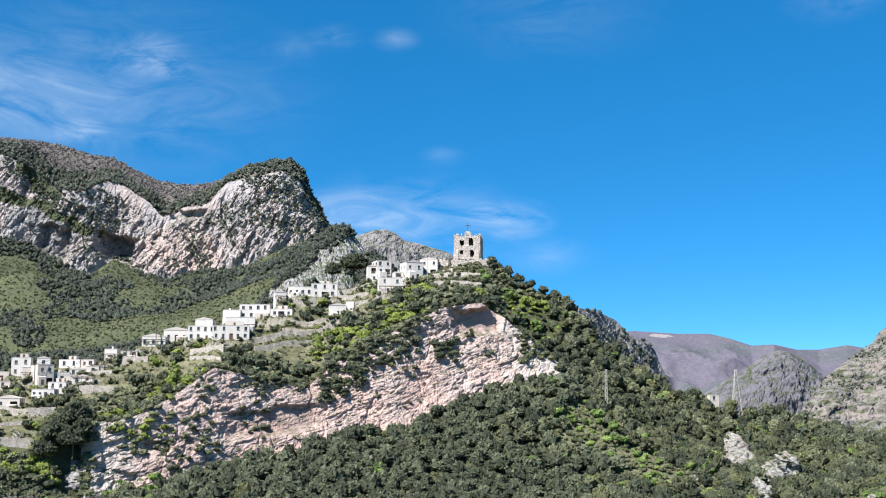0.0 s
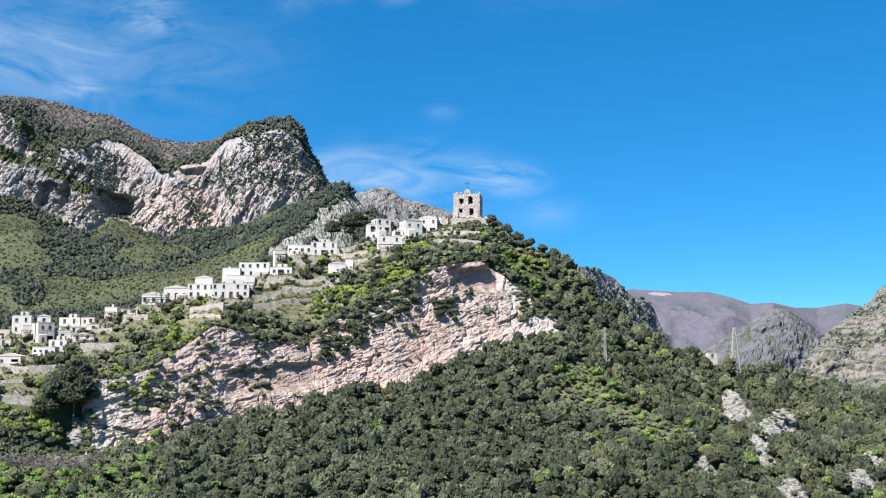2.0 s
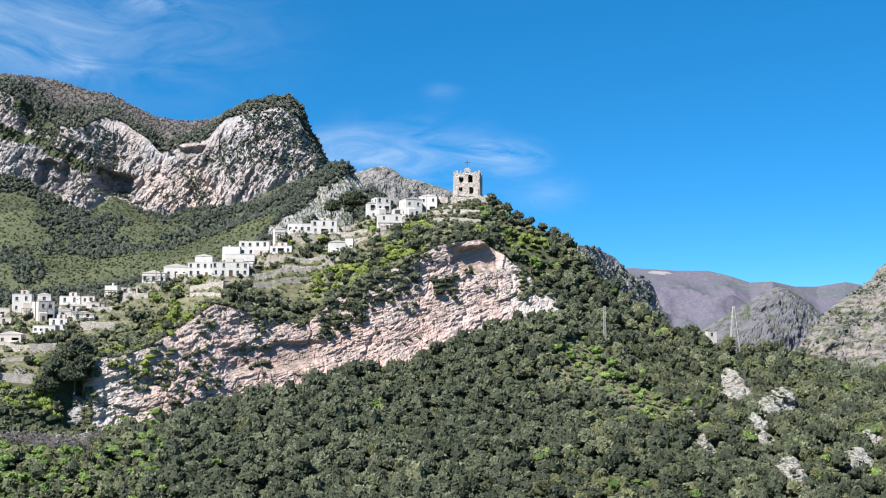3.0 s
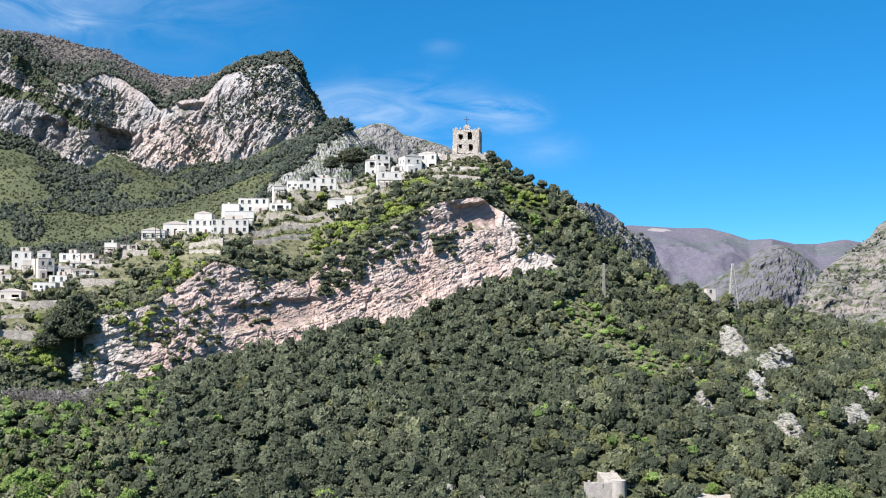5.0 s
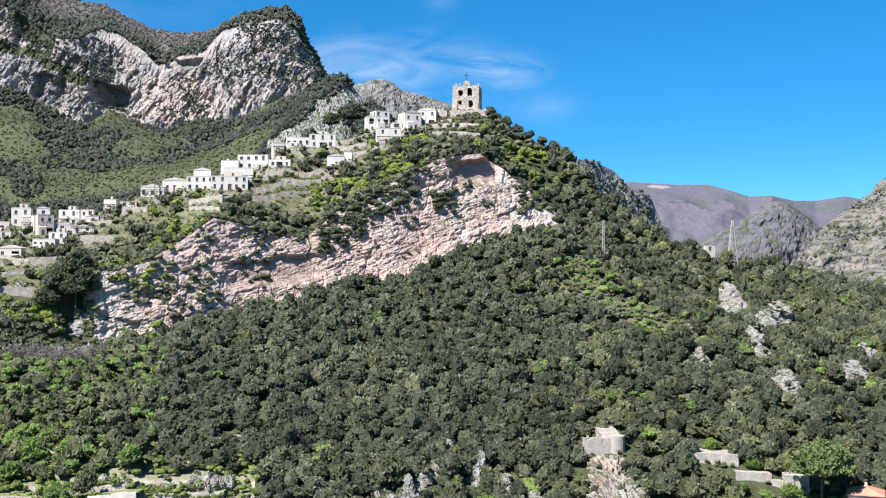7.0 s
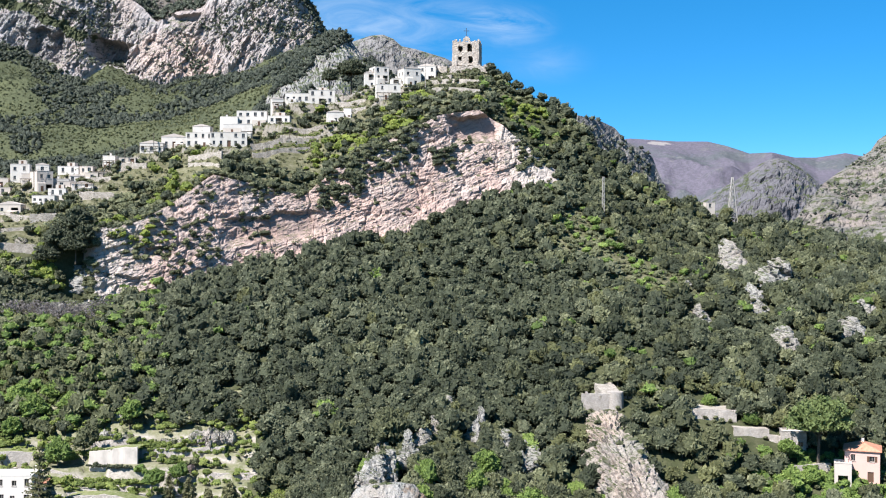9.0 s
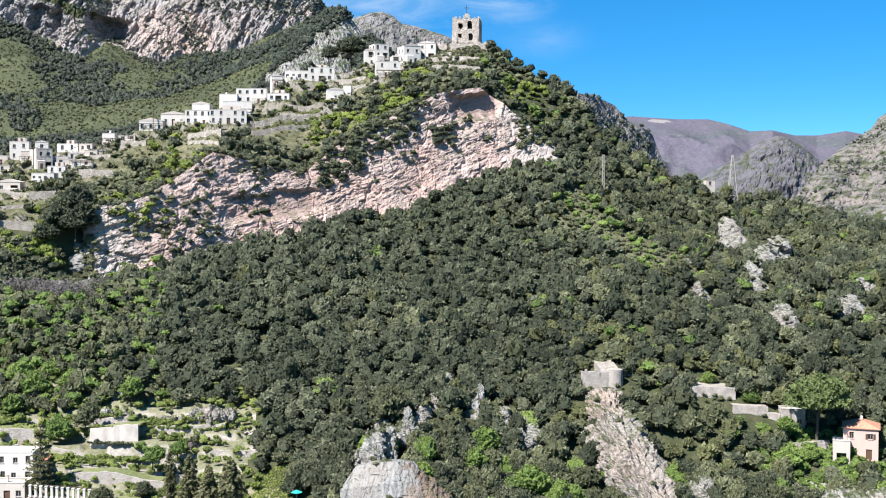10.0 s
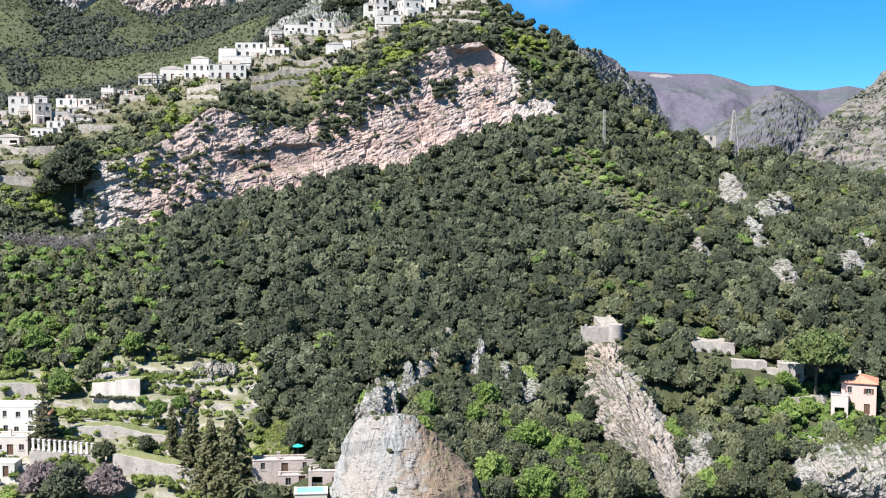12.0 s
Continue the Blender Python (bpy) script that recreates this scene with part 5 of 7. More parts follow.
def ragged_wall(w, h, thick, holes, ragged, seed, step=0.42, rough=0.09):
    """A broken masonry wall: cells of stone, holes right through, an uneven top."""
    nx, nz = max(2, round(w / step)), max(2, round((h + ragged) / step))
    xs, zs = [w * i / nx for i in range(nx + 1)], [(h + ragged) * j / nz for j in range(nz + 1)]
    rng = random.Random(seed)
    tops = [h + ragged * (rng.random() * 0.9 if (i // 2) % 2 else rng.random() * 0.35) for i in range(nx)]
    solid = [[zs[j + 1] <= tops[i] + 0.2 and not any(((xs[i] + xs[i + 1]) / 2 - cx) ** 2 / rx ** 2 + max(0, abs((zs[j] + zs[j + 1]) / 2 - cz) / rz) ** 4 < 1 for cx, cz, rx, rz in holes)
              for j in range(nz)] for i in range(nx)]
    v, f = wall_grid(xs, zs, solid, thick)
    v = v + rough * np.stack([fbm(v * 3.1 + k * 9, 1.0, 2, 0.5, seed + k) for k in range(3)], 1)
    return mesh_of("wall", v, f)


# the ruined watch tower
tower = new("ruined_tower")
tower.matrix_world = pose(8.9, 440.5, 178.2, 0, 0, -8)
tagged(tower, "square ruined stone watchtower with broken battlements and empty windows", "tower")
TW, TH = 9.8, 9.0
front = [(3.0, 6.1, 0.8, 1.1), (6.3, 6.3, 0.9, 1.5), (2.9, 2.6, 0.7, 0.9), (6.7, 2.0, 0.8, 1.3)]
for m, w, holes in ((pose(-TW / 2, 0, 0), TW, front), (pose(TW / 2, 0.9, 0, 0, 0, 90), TW - 1.8, [(4.0, 5.5, 0.7, 1.1)]),
                    (pose(-TW / 2, TW - 0.9, 0, 0, 0, -90), TW - 1.8, [(4.0, 2.5, 0.7, 1.1)]), (pose(TW / 2, TW, 0, 0, 0, 180), TW, [])):
    part("wall", ragged_wall(w, TH - 0.4, 0.88, holes, 1.3, 5 + int(w * 10)), TOWER_STONE, tower).matrix_local = m
# floor at 4.2; the slab at 8.1 is added unseen to darken the windows
for z in (4.2, 8.1):
    part("vault", boxes((-TW / 2 + 0.9, TW / 2 - 0.9, 0.9, TW - 0.9, z, z + 0.3)), TOWER_STONE, tower)
for k, (u, deepness) in enumerate(((-TW / 2 + 0.5, 0.7), (TW / 2 - 1.6, 0.6))):
    b = bmesh.new()
    v = box(b, u - 0.6, u + 1.2, -deepness, -0.004, -2, 3.0)
    for c in v[4:]:
        c.co.y = min(c.co.y + deepness * 0.7, -0.004)
    part("buttress", b, TOWER_STONE, tower)
part("gable", boxes((-0.9, 1.6, 0.1, 0.75, TH - 0.1, TH + 0.9), (-0.4, 1.0, 0.15, 0.7, TH + 0.9, TH + 1.5)), TOWER_STONE, tower)
cross = tagged(part("cross", boxes((-0.09, 0.09, -0.09, 0.09, 0, 3.2), (-0.95, 0.95, -0.07, 0.07, 2.1, 2.28)), IRON), "dark iron cross standing on the ruined tower", "cross")
cross.location = (9.2, 441.0, 178.2 + TH + 1.4)
plinth = new("ruin_plinth")
plinth.matrix_world = pose(9.5, 438.2, 175.0, 0, 0, -8)
tagged(plinth, "crumbling stone terrace under the watchtower, overgrown", "wall")
part("wall", ragged_wall(15, 2.6, 1.2, [], 0.9, 71), TOWER_STONE, plinth).matrix_local = pose(-6.5, 0, 0)
part("wall", ragged_wall(6, 2.0, 1.0, [], 1.2, 72), TOWER_STONE, plinth).matrix_local = pose(-13.5, 1.5, 0.4, 0, 0, -12)
part("paving", boxes((-6.5, 8.5, 1.2, 10, 1.5, 2.4)), GRAVEL, plinth)
clear(8.9, 440, 8, 12, 14)

# ---- walls and terraces ----


def terrace(x0, y0, x1, y1, h, bed, label, group, stone=None, top=None, seed=0):
    """A retaining wall that follows the slope, with a level bed behind it."""
    stone, top = stone or STONE, top or LAWN
    rng = random.Random(seed)
    n = max(3, int(math.hypot(x1 - x0, y1 - y0) / 1.2))
    pts = [(x0 + (x1 - x0) * k / n, y0 + (y1 - y0) * k / n) for k in range(n + 1)]
    zs = [hill.height(*p) for p in pts]
    zs = [sum(zs[max(0, k - 3):k + 4]) / len(zs[max(0, k - 3):k + 4]) for k in range(n + 1)]
    root = tagged(new("retaining_wall"), label, "wall", group)
    nx, ny = -(y1 - y0), x1 - x0
    l = math.hypot(nx, ny)
    nx, ny = nx / l, ny / l
    v, f = [], []
    for k, ((x, y), z) in enumerate(zip(pts, zs)):
        wob, t = rng.uniform(-0.12, 0.12), z + h + rng.uniform(-0.12, 0.12)
        for off, zz in ((-0.25 + wob, z - 1.2), (-0.05 + wob, t), (0.4 + wob, t), (0.6, z - 1.2)):
            v.append((x + nx * off, y + ny * off, zz))
        if k:
            o = 4 * (k - 1)
            f += [(o + j, o + 4 + j, o + 4 + (j + 1) % 4, o + (j + 1) % 4) for j in range(4)]
    f += [(0, 1, 2, 3), tuple(4 * n + j for j in (3, 2, 1, 0))]
    part("wall", mesh_of("wall", np.array(v), np.array(f)), stone, root)
    v, f = [], []
    rows = 5
    for k, ((x, y), z) in enumerate(zip(pts, zs)):
        for j in range(rows + 1):
            off = 0.35 + bed * j / rows
            lift = 0.05 * rng.random() if j else -0.04
            v.append((x + nx * off, y + ny * off, z + h - 0.12 + lift))
        if k:
            o = (rows + 1) * (k - 1)
            f += [(o + j, o + rows + 1 + j, o + rows + 2 + j, o + j + 1) for j in range(rows)]
    part("bed", mesh_of("bed", np.array(v), np.array(f), smooth=True), top, root)
    CLEAR.append((min(x0, x1), max(x0, x1), min(y0, y1) - 6.5, max(y0, y1) + bed))
    return root, pts, [z + h for z in zs]


UPPER_WALLS = [
    (-61.0, 389.3, -43.4, 397.9, 1.6, 3.0), (-63.1, 398.6, -43.4, 405.0, 2.0, 3.0), (-82.4, 392.1, -69.8, 383.3, 2.0, 3.0),
    (-80.3, 382.4, -67.7, 372.2, 1.0, 3.0), (-54.3, 406.2, -35.3, 407.5, 1.3, 2.5), (-54.2, 412.9, -35.9, 414.5, 1.3, 2.5),
    (-37.3, 424.6, -26.2, 421.0, 1.5, 3.0), (-38.0, 432.9, -26.7, 428.8, 1.5, 3.0), (-37.3, 437.2, -26.7, 436.3, 1.4, 3.0),
    (-3.2, 419.7, 13.4, 416.1, 1.5, 3.0), (-4.1, 430.9, 13.2, 422.6, 1.5, 3.0), (-5.8, 438.5, 3.7, 431.9, 1.3, 2.0)]
LEFT_WALLS = [
    (-107.0, 394.6, -95.7, 391.1, 1.8, 2.0), (-111.4, 370.5, -100.4, 369.1, 2.6, 4.0), (-132.9, 359.2, -121.6, 355.7, 1.4, 3.0),
    (-120.4, 352.2, -113.1, 353.8, 2.4, 3.0), (-126.4, 342.5, -116.3, 345.2, 1.0, 4.0), (-114.5, 386.1, -105.0, 384.1, 1.2, 4.0), (-122.5, 328.2, -111.0, 330.2, 2.2, 7.0)]
GARDEN_WALLS = [
    (-72.3, 246.5, -62.2, 245.7, 3.4, 4.0), (-73.9, 253.4, -64.4, 252.9, 1.6, 3.0), (-63.6, 250.5, -44.7, 248.2, 1.6, 4.0),
    (-93.5, 247.5, -84.4, 248.3, 3.0, 4.0), (-79.4, 243.9, -61.6, 242.0, 0.9, 5.0), (-57.2, 243.0, -36.1, 241.4, 1.0, 5.0),
    (-75.9, 238.1, -59.9, 237.4, 0.8, 3.0), (-73.4, 234.7, -53.8, 233.1, 2.2, 4.0), (-59.8, 230.1, -48.0, 228.8, 1.0, 3.0),
    (-61.6, 222.5, -40.4, 219.8, 3.6, 4.0), (-85.3, 224.6, -77.9, 225.0, 1.6, 4.0), (-71.9, 261.6, -67.8, 261.8, 1.6, 2.0)]
RIGHT_WALLS = [
    (53.2, 257.3, 63.6, 257.4, 2.3, 10.0), (62.1, 253.5, 69.6, 253.6, 1.8, 4.0), (69.5, 252.9, 77.5, 252.4, 1.6, 3.0),
    (71.1, 244.3, 80.2, 245.6, 1.8, 3.0), (69.4, 236.0, 77.0, 235.1, 1.0, 3.0)]
POSTS = boxes((-0.06, 0.06, -0.06, 0.06, -0.3, 2.0))
post_mesh = bpy.data.meshes.new("post")
POSTS.to_mesh(post_mesh)
POSTS.free()
post_mesh.materials.append(BARK)
for rows, label, group, stone in ((UPPER_WALLS, "dry-stone retaining wall of a vine terrace", "terrace walls below the village", STONE),
                                  (LEFT_WALLS, "grey stone terrace wall beside the hamlet", "terrace walls of the hamlet", STONE),
                                  (GARDEN_WALLS, "pale stone garden wall with a planted bed", "garden terrace walls", PALE_STONE),
                                  (RIGHT_WALLS, "old stone terrace wall near the pink house", "terrace walls by the pink house", PALE_STONE)):
    for k, r in enumerate(rows):
        wall, pts, tops = terrace(*r, "tall pale plastered garden wall below the upper beds" if rows is GARDEN_WALLS and k == 0 else label, group, WEATHERED if rows is GARDEN_WALLS and k == 0 else stone, GRAVEL if (rows is GARDEN_WALLS and k in (4, 5, 10)) or (rows is RIGHT_WALLS and k < 3) else LAWN, seed=k)
        if rows is UPPER_WALLS and k not in (2, 3):
            for (x, y), t in zip(pts[::2], tops[::2]):
                p_ = new("post", post_mesh)
                p_.parent, p_.location = wall, (x + 0.6, y + 1.6, t)



def plastered_wall(x0, y0, z0, x1, y1, z1, h, label):
    """A straight garden wall with a coping; z0 and z1 are its top at both ends."""
    root = tagged(new("garden_wall"), label, "wall", "plastered garden walls")
    for name, lo, hi, front, back, stuff_ in (("wall", -h, 0.0, 0.0, 0.5, CREAM), ("coping", 0.004, 0.14, -0.1, 0.6, PALE_STONE)):
        b = bmesh.new()
        n = 8
        rings_ = []
        for k in range(n + 1):
            t = k / n
            x, y, z = x0 + (x1 - x0) * t, y0 + (y1 - y0) * t, z0 + (z1 - z0) * t
            rings_.append([b.verts.new((x, y + f, z + e)) for f, e in ((front, lo), (back, lo), (back, hi), (front, hi))])
        for r0, r1 in zip(rings_, rings_[1:]):
            for k in range(4):
                b.faces.new((r0[k], r0[(k + 1) % 4], r1[(k + 1) % 4], r1[k]))
        b.faces.new(rings_[0]), b.faces.new(rings_[-1][::-1])
        part(name, b, stuff_, root)
    return root


for row in PLASTERED:
    plastered_wall(*row)

# ---- rocks ----
ROCK_SPOTS = []     # where tufts can root in the rock


def rock(name, spine, label, material=None, seed=0, relief=0.35, rings=46, sides=56, flat=0.75, category="rock", dip=62, grain=None, blunt=0.16, flank=None):
    """A crag along a spine of places with half-widths; broken into layers, closed at both ends."""
    s = np.array(spine, float)
    t = np.linspace(0, len(s) - 1, rings)
    c = np.stack([np.interp(t, np.arange(len(s)), s[:, k]) for k in range(4)], 1)
    end = np.clip(np.minimum(np.arange(rings), np.arange(rings)[::-1]) / (rings * blunt), 0, 1)
    r = c[:, 3] * np.sqrt(1 - (1 - end) ** 2)
    along = np.gradient(c[:, :3], axis=0)
    along /= np.linalg.norm(along, axis=1)[:, None]
    side = np.where((abs(along[:, 2]) > 0.8)[:, None], [[1.0, 0, 0]], np.cross(along, [[0, 0, 1.0]]))
    side -= along * (side * along).sum(1)[:, None]
    side /= np.linalg.norm(side, axis=1)[:, None]
    up = np.cross(side, along)
    a = np.linspace(0, 2 * math.pi, sides, endpoint=False)
    out = (side[:, None] * np.cos(a)[None, :, None] + flat * up[:, None] * np.sin(a)[None, :, None]).reshape(-1, 3)
    q = np.repeat(c[:, :3], sides, 0) + np.repeat(r, sides)[:, None] * out
    rel = relief * cliff_relief(q + seed * 37.0, grain or max(0.45, 0.11 * s[:, 3].max()), seed + 300, dip)
    q = q + out * (rel * np.repeat(np.clip(r / c[:, 3], 0.1, 1), sides))[:, None]
    i = np.arange(rings - 1)[:, None] * sides + np.arange(sides)
    j = np.arange(rings - 1)[:, None] * sides + (np.arange(sides) + 1) % sides
    quads = np.stack([i, j, j + sides, i + sides], 2).reshape(-1, 4)
    for x, y, z, half in c[::6]:
        CLEAR.append((x - half * 0.6, x + half * 0.6, y - half * 0.7 - 2.4, y + half * 0.2))
    pick = random.Random(seed)
    for k in range(int(0.8 * s[:, 3].sum())):
        ROCK_SPOTS.append(q[pick.randrange(len(q))] + np.array([0, 0, -0.3]))
    if flank:
        # a side of the rock with a look of its own is a part
        word, text, across = flank
        centre = q[quads].mean(1)
        side_ = centre[:, 0] + 1.6 * fbm(centre, 3.0, 3, 0.5, seed + 9) > np.interp(centre[:, 2], *across)
        body = tagged(part(name, mesh_of(name, q, quads[~side_], smooth=False), material or ROCK_NEAR), label, category)
        part(word, mesh_of(word, q, quads[side_], smooth=False), material or ROCK_NEAR, body, text)
        return body
    return tagged(part(name, mesh_of(name, q, quads, smooth=False), material or ROCK_NEAR), label, category)


def crag(x, y, z, wide, tall, seed, group="crags in the wood", label="grey limestone crag breaking out of the wood"):
    lean = 0.3 * wide * math.sin(seed * 2.4)
    ob = rock("rock_outcrop", [(x + lean * 0.6, y - tall * 0.1, z - tall * 0.8, wide * 0.55), (x + lean * 0.3, y + 0.3, z - tall * 0.15, wide * 0.55), (x - lean * 0.2, y + tall * 0.2, z + tall * 0.25, wide * 0.38),
                               (x - lean, y + tall * 0.35, z + tall * 0.62, wide * 0.2)], label, seed=seed, relief=0.7, rings=44, sides=44)
    clear(x, y, wide * 0.5, 5.5, 0.5)
    return tagged(ob, group=group)


for k, (x, y, z, w, h) in enumerate([(86.2, 355.3, 107.5, 8, 13), (93.5, 336.2, 103.7, 11, 10), (83.1, 314.6, 97.8, 6, 11), (84.4, 293.2, 90.0, 6.2, 8.5),
                                     (102.0, 300.2, 93.1, 8, 6), (110.2, 311.7, 98.0, 4, 4), (67.4, 328.5, 102.2, 2.2, 4.2), (67.3, 309.9, 95.9, 3, 6),
                                     (18.2, 245.6, 72.1, 5.6, 6), (49.2, 225.7, 60.7, 6.5, 11)]):
    crag(x, y, z, w * 1.15, h * 1.05, k + 1)
crag(7.3, 249.7, 76.0, 5.0, 9.5, 31, "", "pale rock needle standing clear of the wood")
for k, (x, y, z, w, h) in enumerate([(-14.6, 234.5, 71.5, 2.4, 5.5), (-12.6, 236, 72.6, 2.2, 7.0), (-10.6, 237, 73.2, 3.0, 5.0), (-3.9, 244.3, 75.6, 3.6, 4.0), (-1.0, 248.8, 77.6, 2.4, 5.0), (1.5, 254, 79.8, 1.8, 6.0), (13.5, 249.5, 74.5, 4.0, 6.0), (16.6, 243.0, 71.5, 4.2, 5.0)]):
    crag(x, y, z, w * (1.0 if k < 6 else 0.75), h * (1.1 if k < 6 else 0.75), 80 + k, "teeth of the rock ridge", "thin pale limestone tooth on the rock ridge")
for k, (x, y, z, w, h) in enumerate([(-12.4, 222.5, 73.0, 5.0, 6.5), (-14.4, 221.5, 71.5, 4.0, 4.0), (-9.8, 225.5, 74.5, 4.2, 5.0), (-6.4, 231.0, 77.0, 3.4, 5.5)]):
    crag(x, y, z, w, h, 120 + k, "rocks above the great knoll", "pale broken limestone behind the great knoll")
    clear(x, y, w * 0.7, 7, 1)
rock("rock_knoll", [(-5.0, 208, 46, 18.5), (-7.3, 208.5, 61, 13.8), (-9.4, 209, 70, 8.2), (-9.8, 210.4, 74.6, 4.6)], "rounded grey limestone knoll with a brown earth flank", KNOLL_ROCK, 41, 0.26, 130, 150, 0.85, grain=0.42, blunt=0.06, dip=80, flank=("earth_flank", "brown earth and dry grass", ((46, 75), (-2.6, -5.2))))
rock("rock_rib", [(36.2, 258.0, 78.0, 3.4), (34.8, 251, 76.6, 4.9), (35.6, 242, 72.0, 6.2), (38.0, 234, 67.0, 6.8), (41.0, 227, 62.0, 5.4), (44.0, 219, 56, 4.2)], "steep pale rock rib falling from the ruined bastion", RIB_ROCK, 42, 0.85, 150, 130, grain=0.62, flank=("shaded_face", "grey lichen-stained rock face", ((56, 80), (44.5, 36.5))))
rock("rock_cliff", [(67, 226, 57, 5), (74, 226.5, 59.5, 7.0), (85, 227, 59.5, 8.0), (100, 228, 59, 8)], "broad pale cliff face below the pink house", seed=43, relief=0.45, rings=110, sides=90)
for k, (x, y, z, w, h) in enumerate([(-98.5, 311, 96.0, 9.0, 4.5), (-104.5, 312, 94.0, 7.0, 3.6), (-93.0, 312, 97.5, 6.0, 3.0)]):
    crag(x, y, z, w, h, k + 61, "grey rocks below the cliff's end", "grey overhanging rock below the end of the cliff")
CLEAR.append((-107, -88, 299, 312))
for k, (x, y, z, w, h) in enumerate([(-123, 342, 110, 9, 6), (-116, 338, 107, 7, 5), (-101, 334, 104, 10, 6), (-117.2, 336.2, 114.2, 5, 2.4), (-111.2, 337.4, 114.4, 4.6, 2.6)]):
    crag(x, y, z, w, h, k + 51, "rocks at the terrace edges", "weathered grey rock at the edge of a terrace")

for k, (x0, x1, y, r) in enumerate([(-73, -64, 255.5, 1.6), (-61, -54, 253.5, 1.3), (-53, -43, 252.5, 1.7)]):
    rock("rock_ledge", [(x0 + (x1 - x0) * t, y + 0.5 * math.sin(5 * t + k), hill.height(x0 + (x1 - x0) * t, y) + 0.5, r * (0.7 + 0.5 * math.sin(9 * t + k) ** 2)) for t in (0, 0.2, 0.4, 0.6, 0.8, 1)],
         "low pale rock ledge along the upper garden", seed=61 + k, relief=0.8, category="rock")

# ---- the ruined bastion on its rock rib ----
bastion = new("ruined_bastion")
bastion.matrix_world = pose(33.8, 259.6, 79.6, 0, 0, 4)
tagged(bastion, "roofless stone bastion with a rounded corner on a rock rib", "ruin")
part("wall", ragged_wall(7.6, 5.0, 0.8, [(3.9, 4.2, 0.3, 0.3)], 0.4, 81, 0.42, 0.03), PALE_STONE, bastion).matrix_local = pose(-3.2, 0, -1.2)
b = bmesh.new()
bmesh.ops.create_cone(b, cap_ends=True, segments=20, radius1=1.9, radius2=1.75, depth=7.0)
bmesh.ops.translate(b, verts=b.verts, vec=(4.3, 1.0, 0.6))
part("round_corner", b, PALE_STONE, bastion)
part("wall", ragged_wall(6.5, 1.2, 0.7, [], 0.3, 83, 0.42, 0.03), PALE_STONE, bastion).matrix_local = pose(6.0, 4.0, 1.4, 0, 0, 3)
b = bmesh.new()
v = box(b, 1.8, 6.0, 3.0, 12.0, -1.0, 2.9)
for c in v[4:]:
    c.co.z += 0.13 * (c.co.y - 3.0) + 0.6
part("paved_ramp", b, STONE, bastion)
clear(35.6, 259, 5.6, 8.0, 11)

# ---- pylon, masts ----


def bar(b, p, q_, r):
    """A square steel bar from p to q_."""
    p, q_ = Vector(p), Vector(q_)
    m = (q_ - p).to_track_quat("Z", "Y").to_matrix()
    ends = [[b.verts.new(e + m @ Vector(c)) for c in ((-r, -r, 0), (r, -r, 0), (r, r, 0), (-r, r, 0))] for e in (p, q_)]
    for k in range(4):
        b.faces.new((ends[0][k], ends[0][(k + 1) % 4], ends[1][(k + 1) % 4], ends[1][k]))
    b.faces.new(ends[0][::-1]), b.faces.new(ends[1])


def lattice(name, x, y, z, height, base, top, panels, arms, label, steel=1.0):
    """A lattice mast: four legs, crossed braces and arms."""
    root = tagged(new(name), label, "pylon")
    root.location = (x, y, z)
    at = lambda c, h: (c[0] * (base + (top - base) * h / height), c[1] * (base + (top - base) * h / height), h)
    corners = ((-1, -1), (1, -1), (1, 1), (-1, 1))
    for c in corners:
        b = bmesh.new()
        bar(b, at(c, -1.5), at(c, height), 0.085 * steel)
        part("leg", b, STEEL, root)
    b = bmesh.new()
    levels = [height * (1 - (1 - k / panels) ** 1.25) for k in range(panels + 1)]
    for h0, h1 in zip(levels, levels[1:]):
        for k in range(4):
            c, d = corners[k], corners[(k + 1) % 4]
            bar(b, at(c, h0), at(d, h1), 0.05 * steel), bar(b, at(d, h0), at(c, h1), 0.05 * steel), bar(b, at(c, h1), at(d, h1), 0.05 * steel)
    part("bracing", b, STEEL, root)
    for h, reach in arms:
        b = bmesh.new()
        for s in (-1, 1):
            bar(b, (0, 0, h + 0.5), (s * reach, 0, h), 0.07), bar(b, (0, 0, h), (s * reach, 0, h), 0.07)
        part("cross_arm", b, STEEL, root)
    return root


lattice("pylon", 96.5, 398.2, 117.6, 18.2, 1.75, 0.25, 9, ((14.5, 1.1), (16.2, 0.9)), "grey steel lattice power pylon on the wooded crest")
lattice("lattice_mast", 50.5, 374.0, 124.3, 10.6, 0.36, 0.24, 9, ((9.8, 0.5),), "slim grey lattice mast standing in the wood", 0.55)
clear(50.5, 374, 1.6, 5, 2)
clear(96.5, 398, 2.2, 6, 2)
b = bmesh.new()
bar(b, (0, 0, -1), (0, 0, 8), 0.11)
mast = tagged(part("pole", b, PALE_STONE), "plain pale pole beside the terraces", "pole")
mast.location = (-5.6, 424.8, 168.3)

# ---- the villa garden: column walk, pool terrace ----
walk_way = tagged(new("column_walk"), "pergola walk of white plastered columns with beams", "pergola")
walk_way.matrix_world = pose(-79.4, 227.5, 64.2, 0, 0, -4)
column = bmesh.new()
box(column, -0.22, 0.22, -0.22, 0.22, 0.12, 1.85)
box(column, -0.32, 0.32, -0.32, 0.32, -0.2, 0.12), box(column, -0.29, 0.29, -0.29, 0.29, 1.85, 2.0)
column_mesh = bpy.data.meshes.new("column")
column.to_mesh(column_mesh)
column.free()
column_mesh.materials.append(WHITEWASH)
for k in range(13):
    c = new("column", column_mesh)
    c.parent, c.location = walk_way, (1.2 + 1.05 * k, 0.1 * math.sin(k * 2.0), -0.06 * k - 0.2)
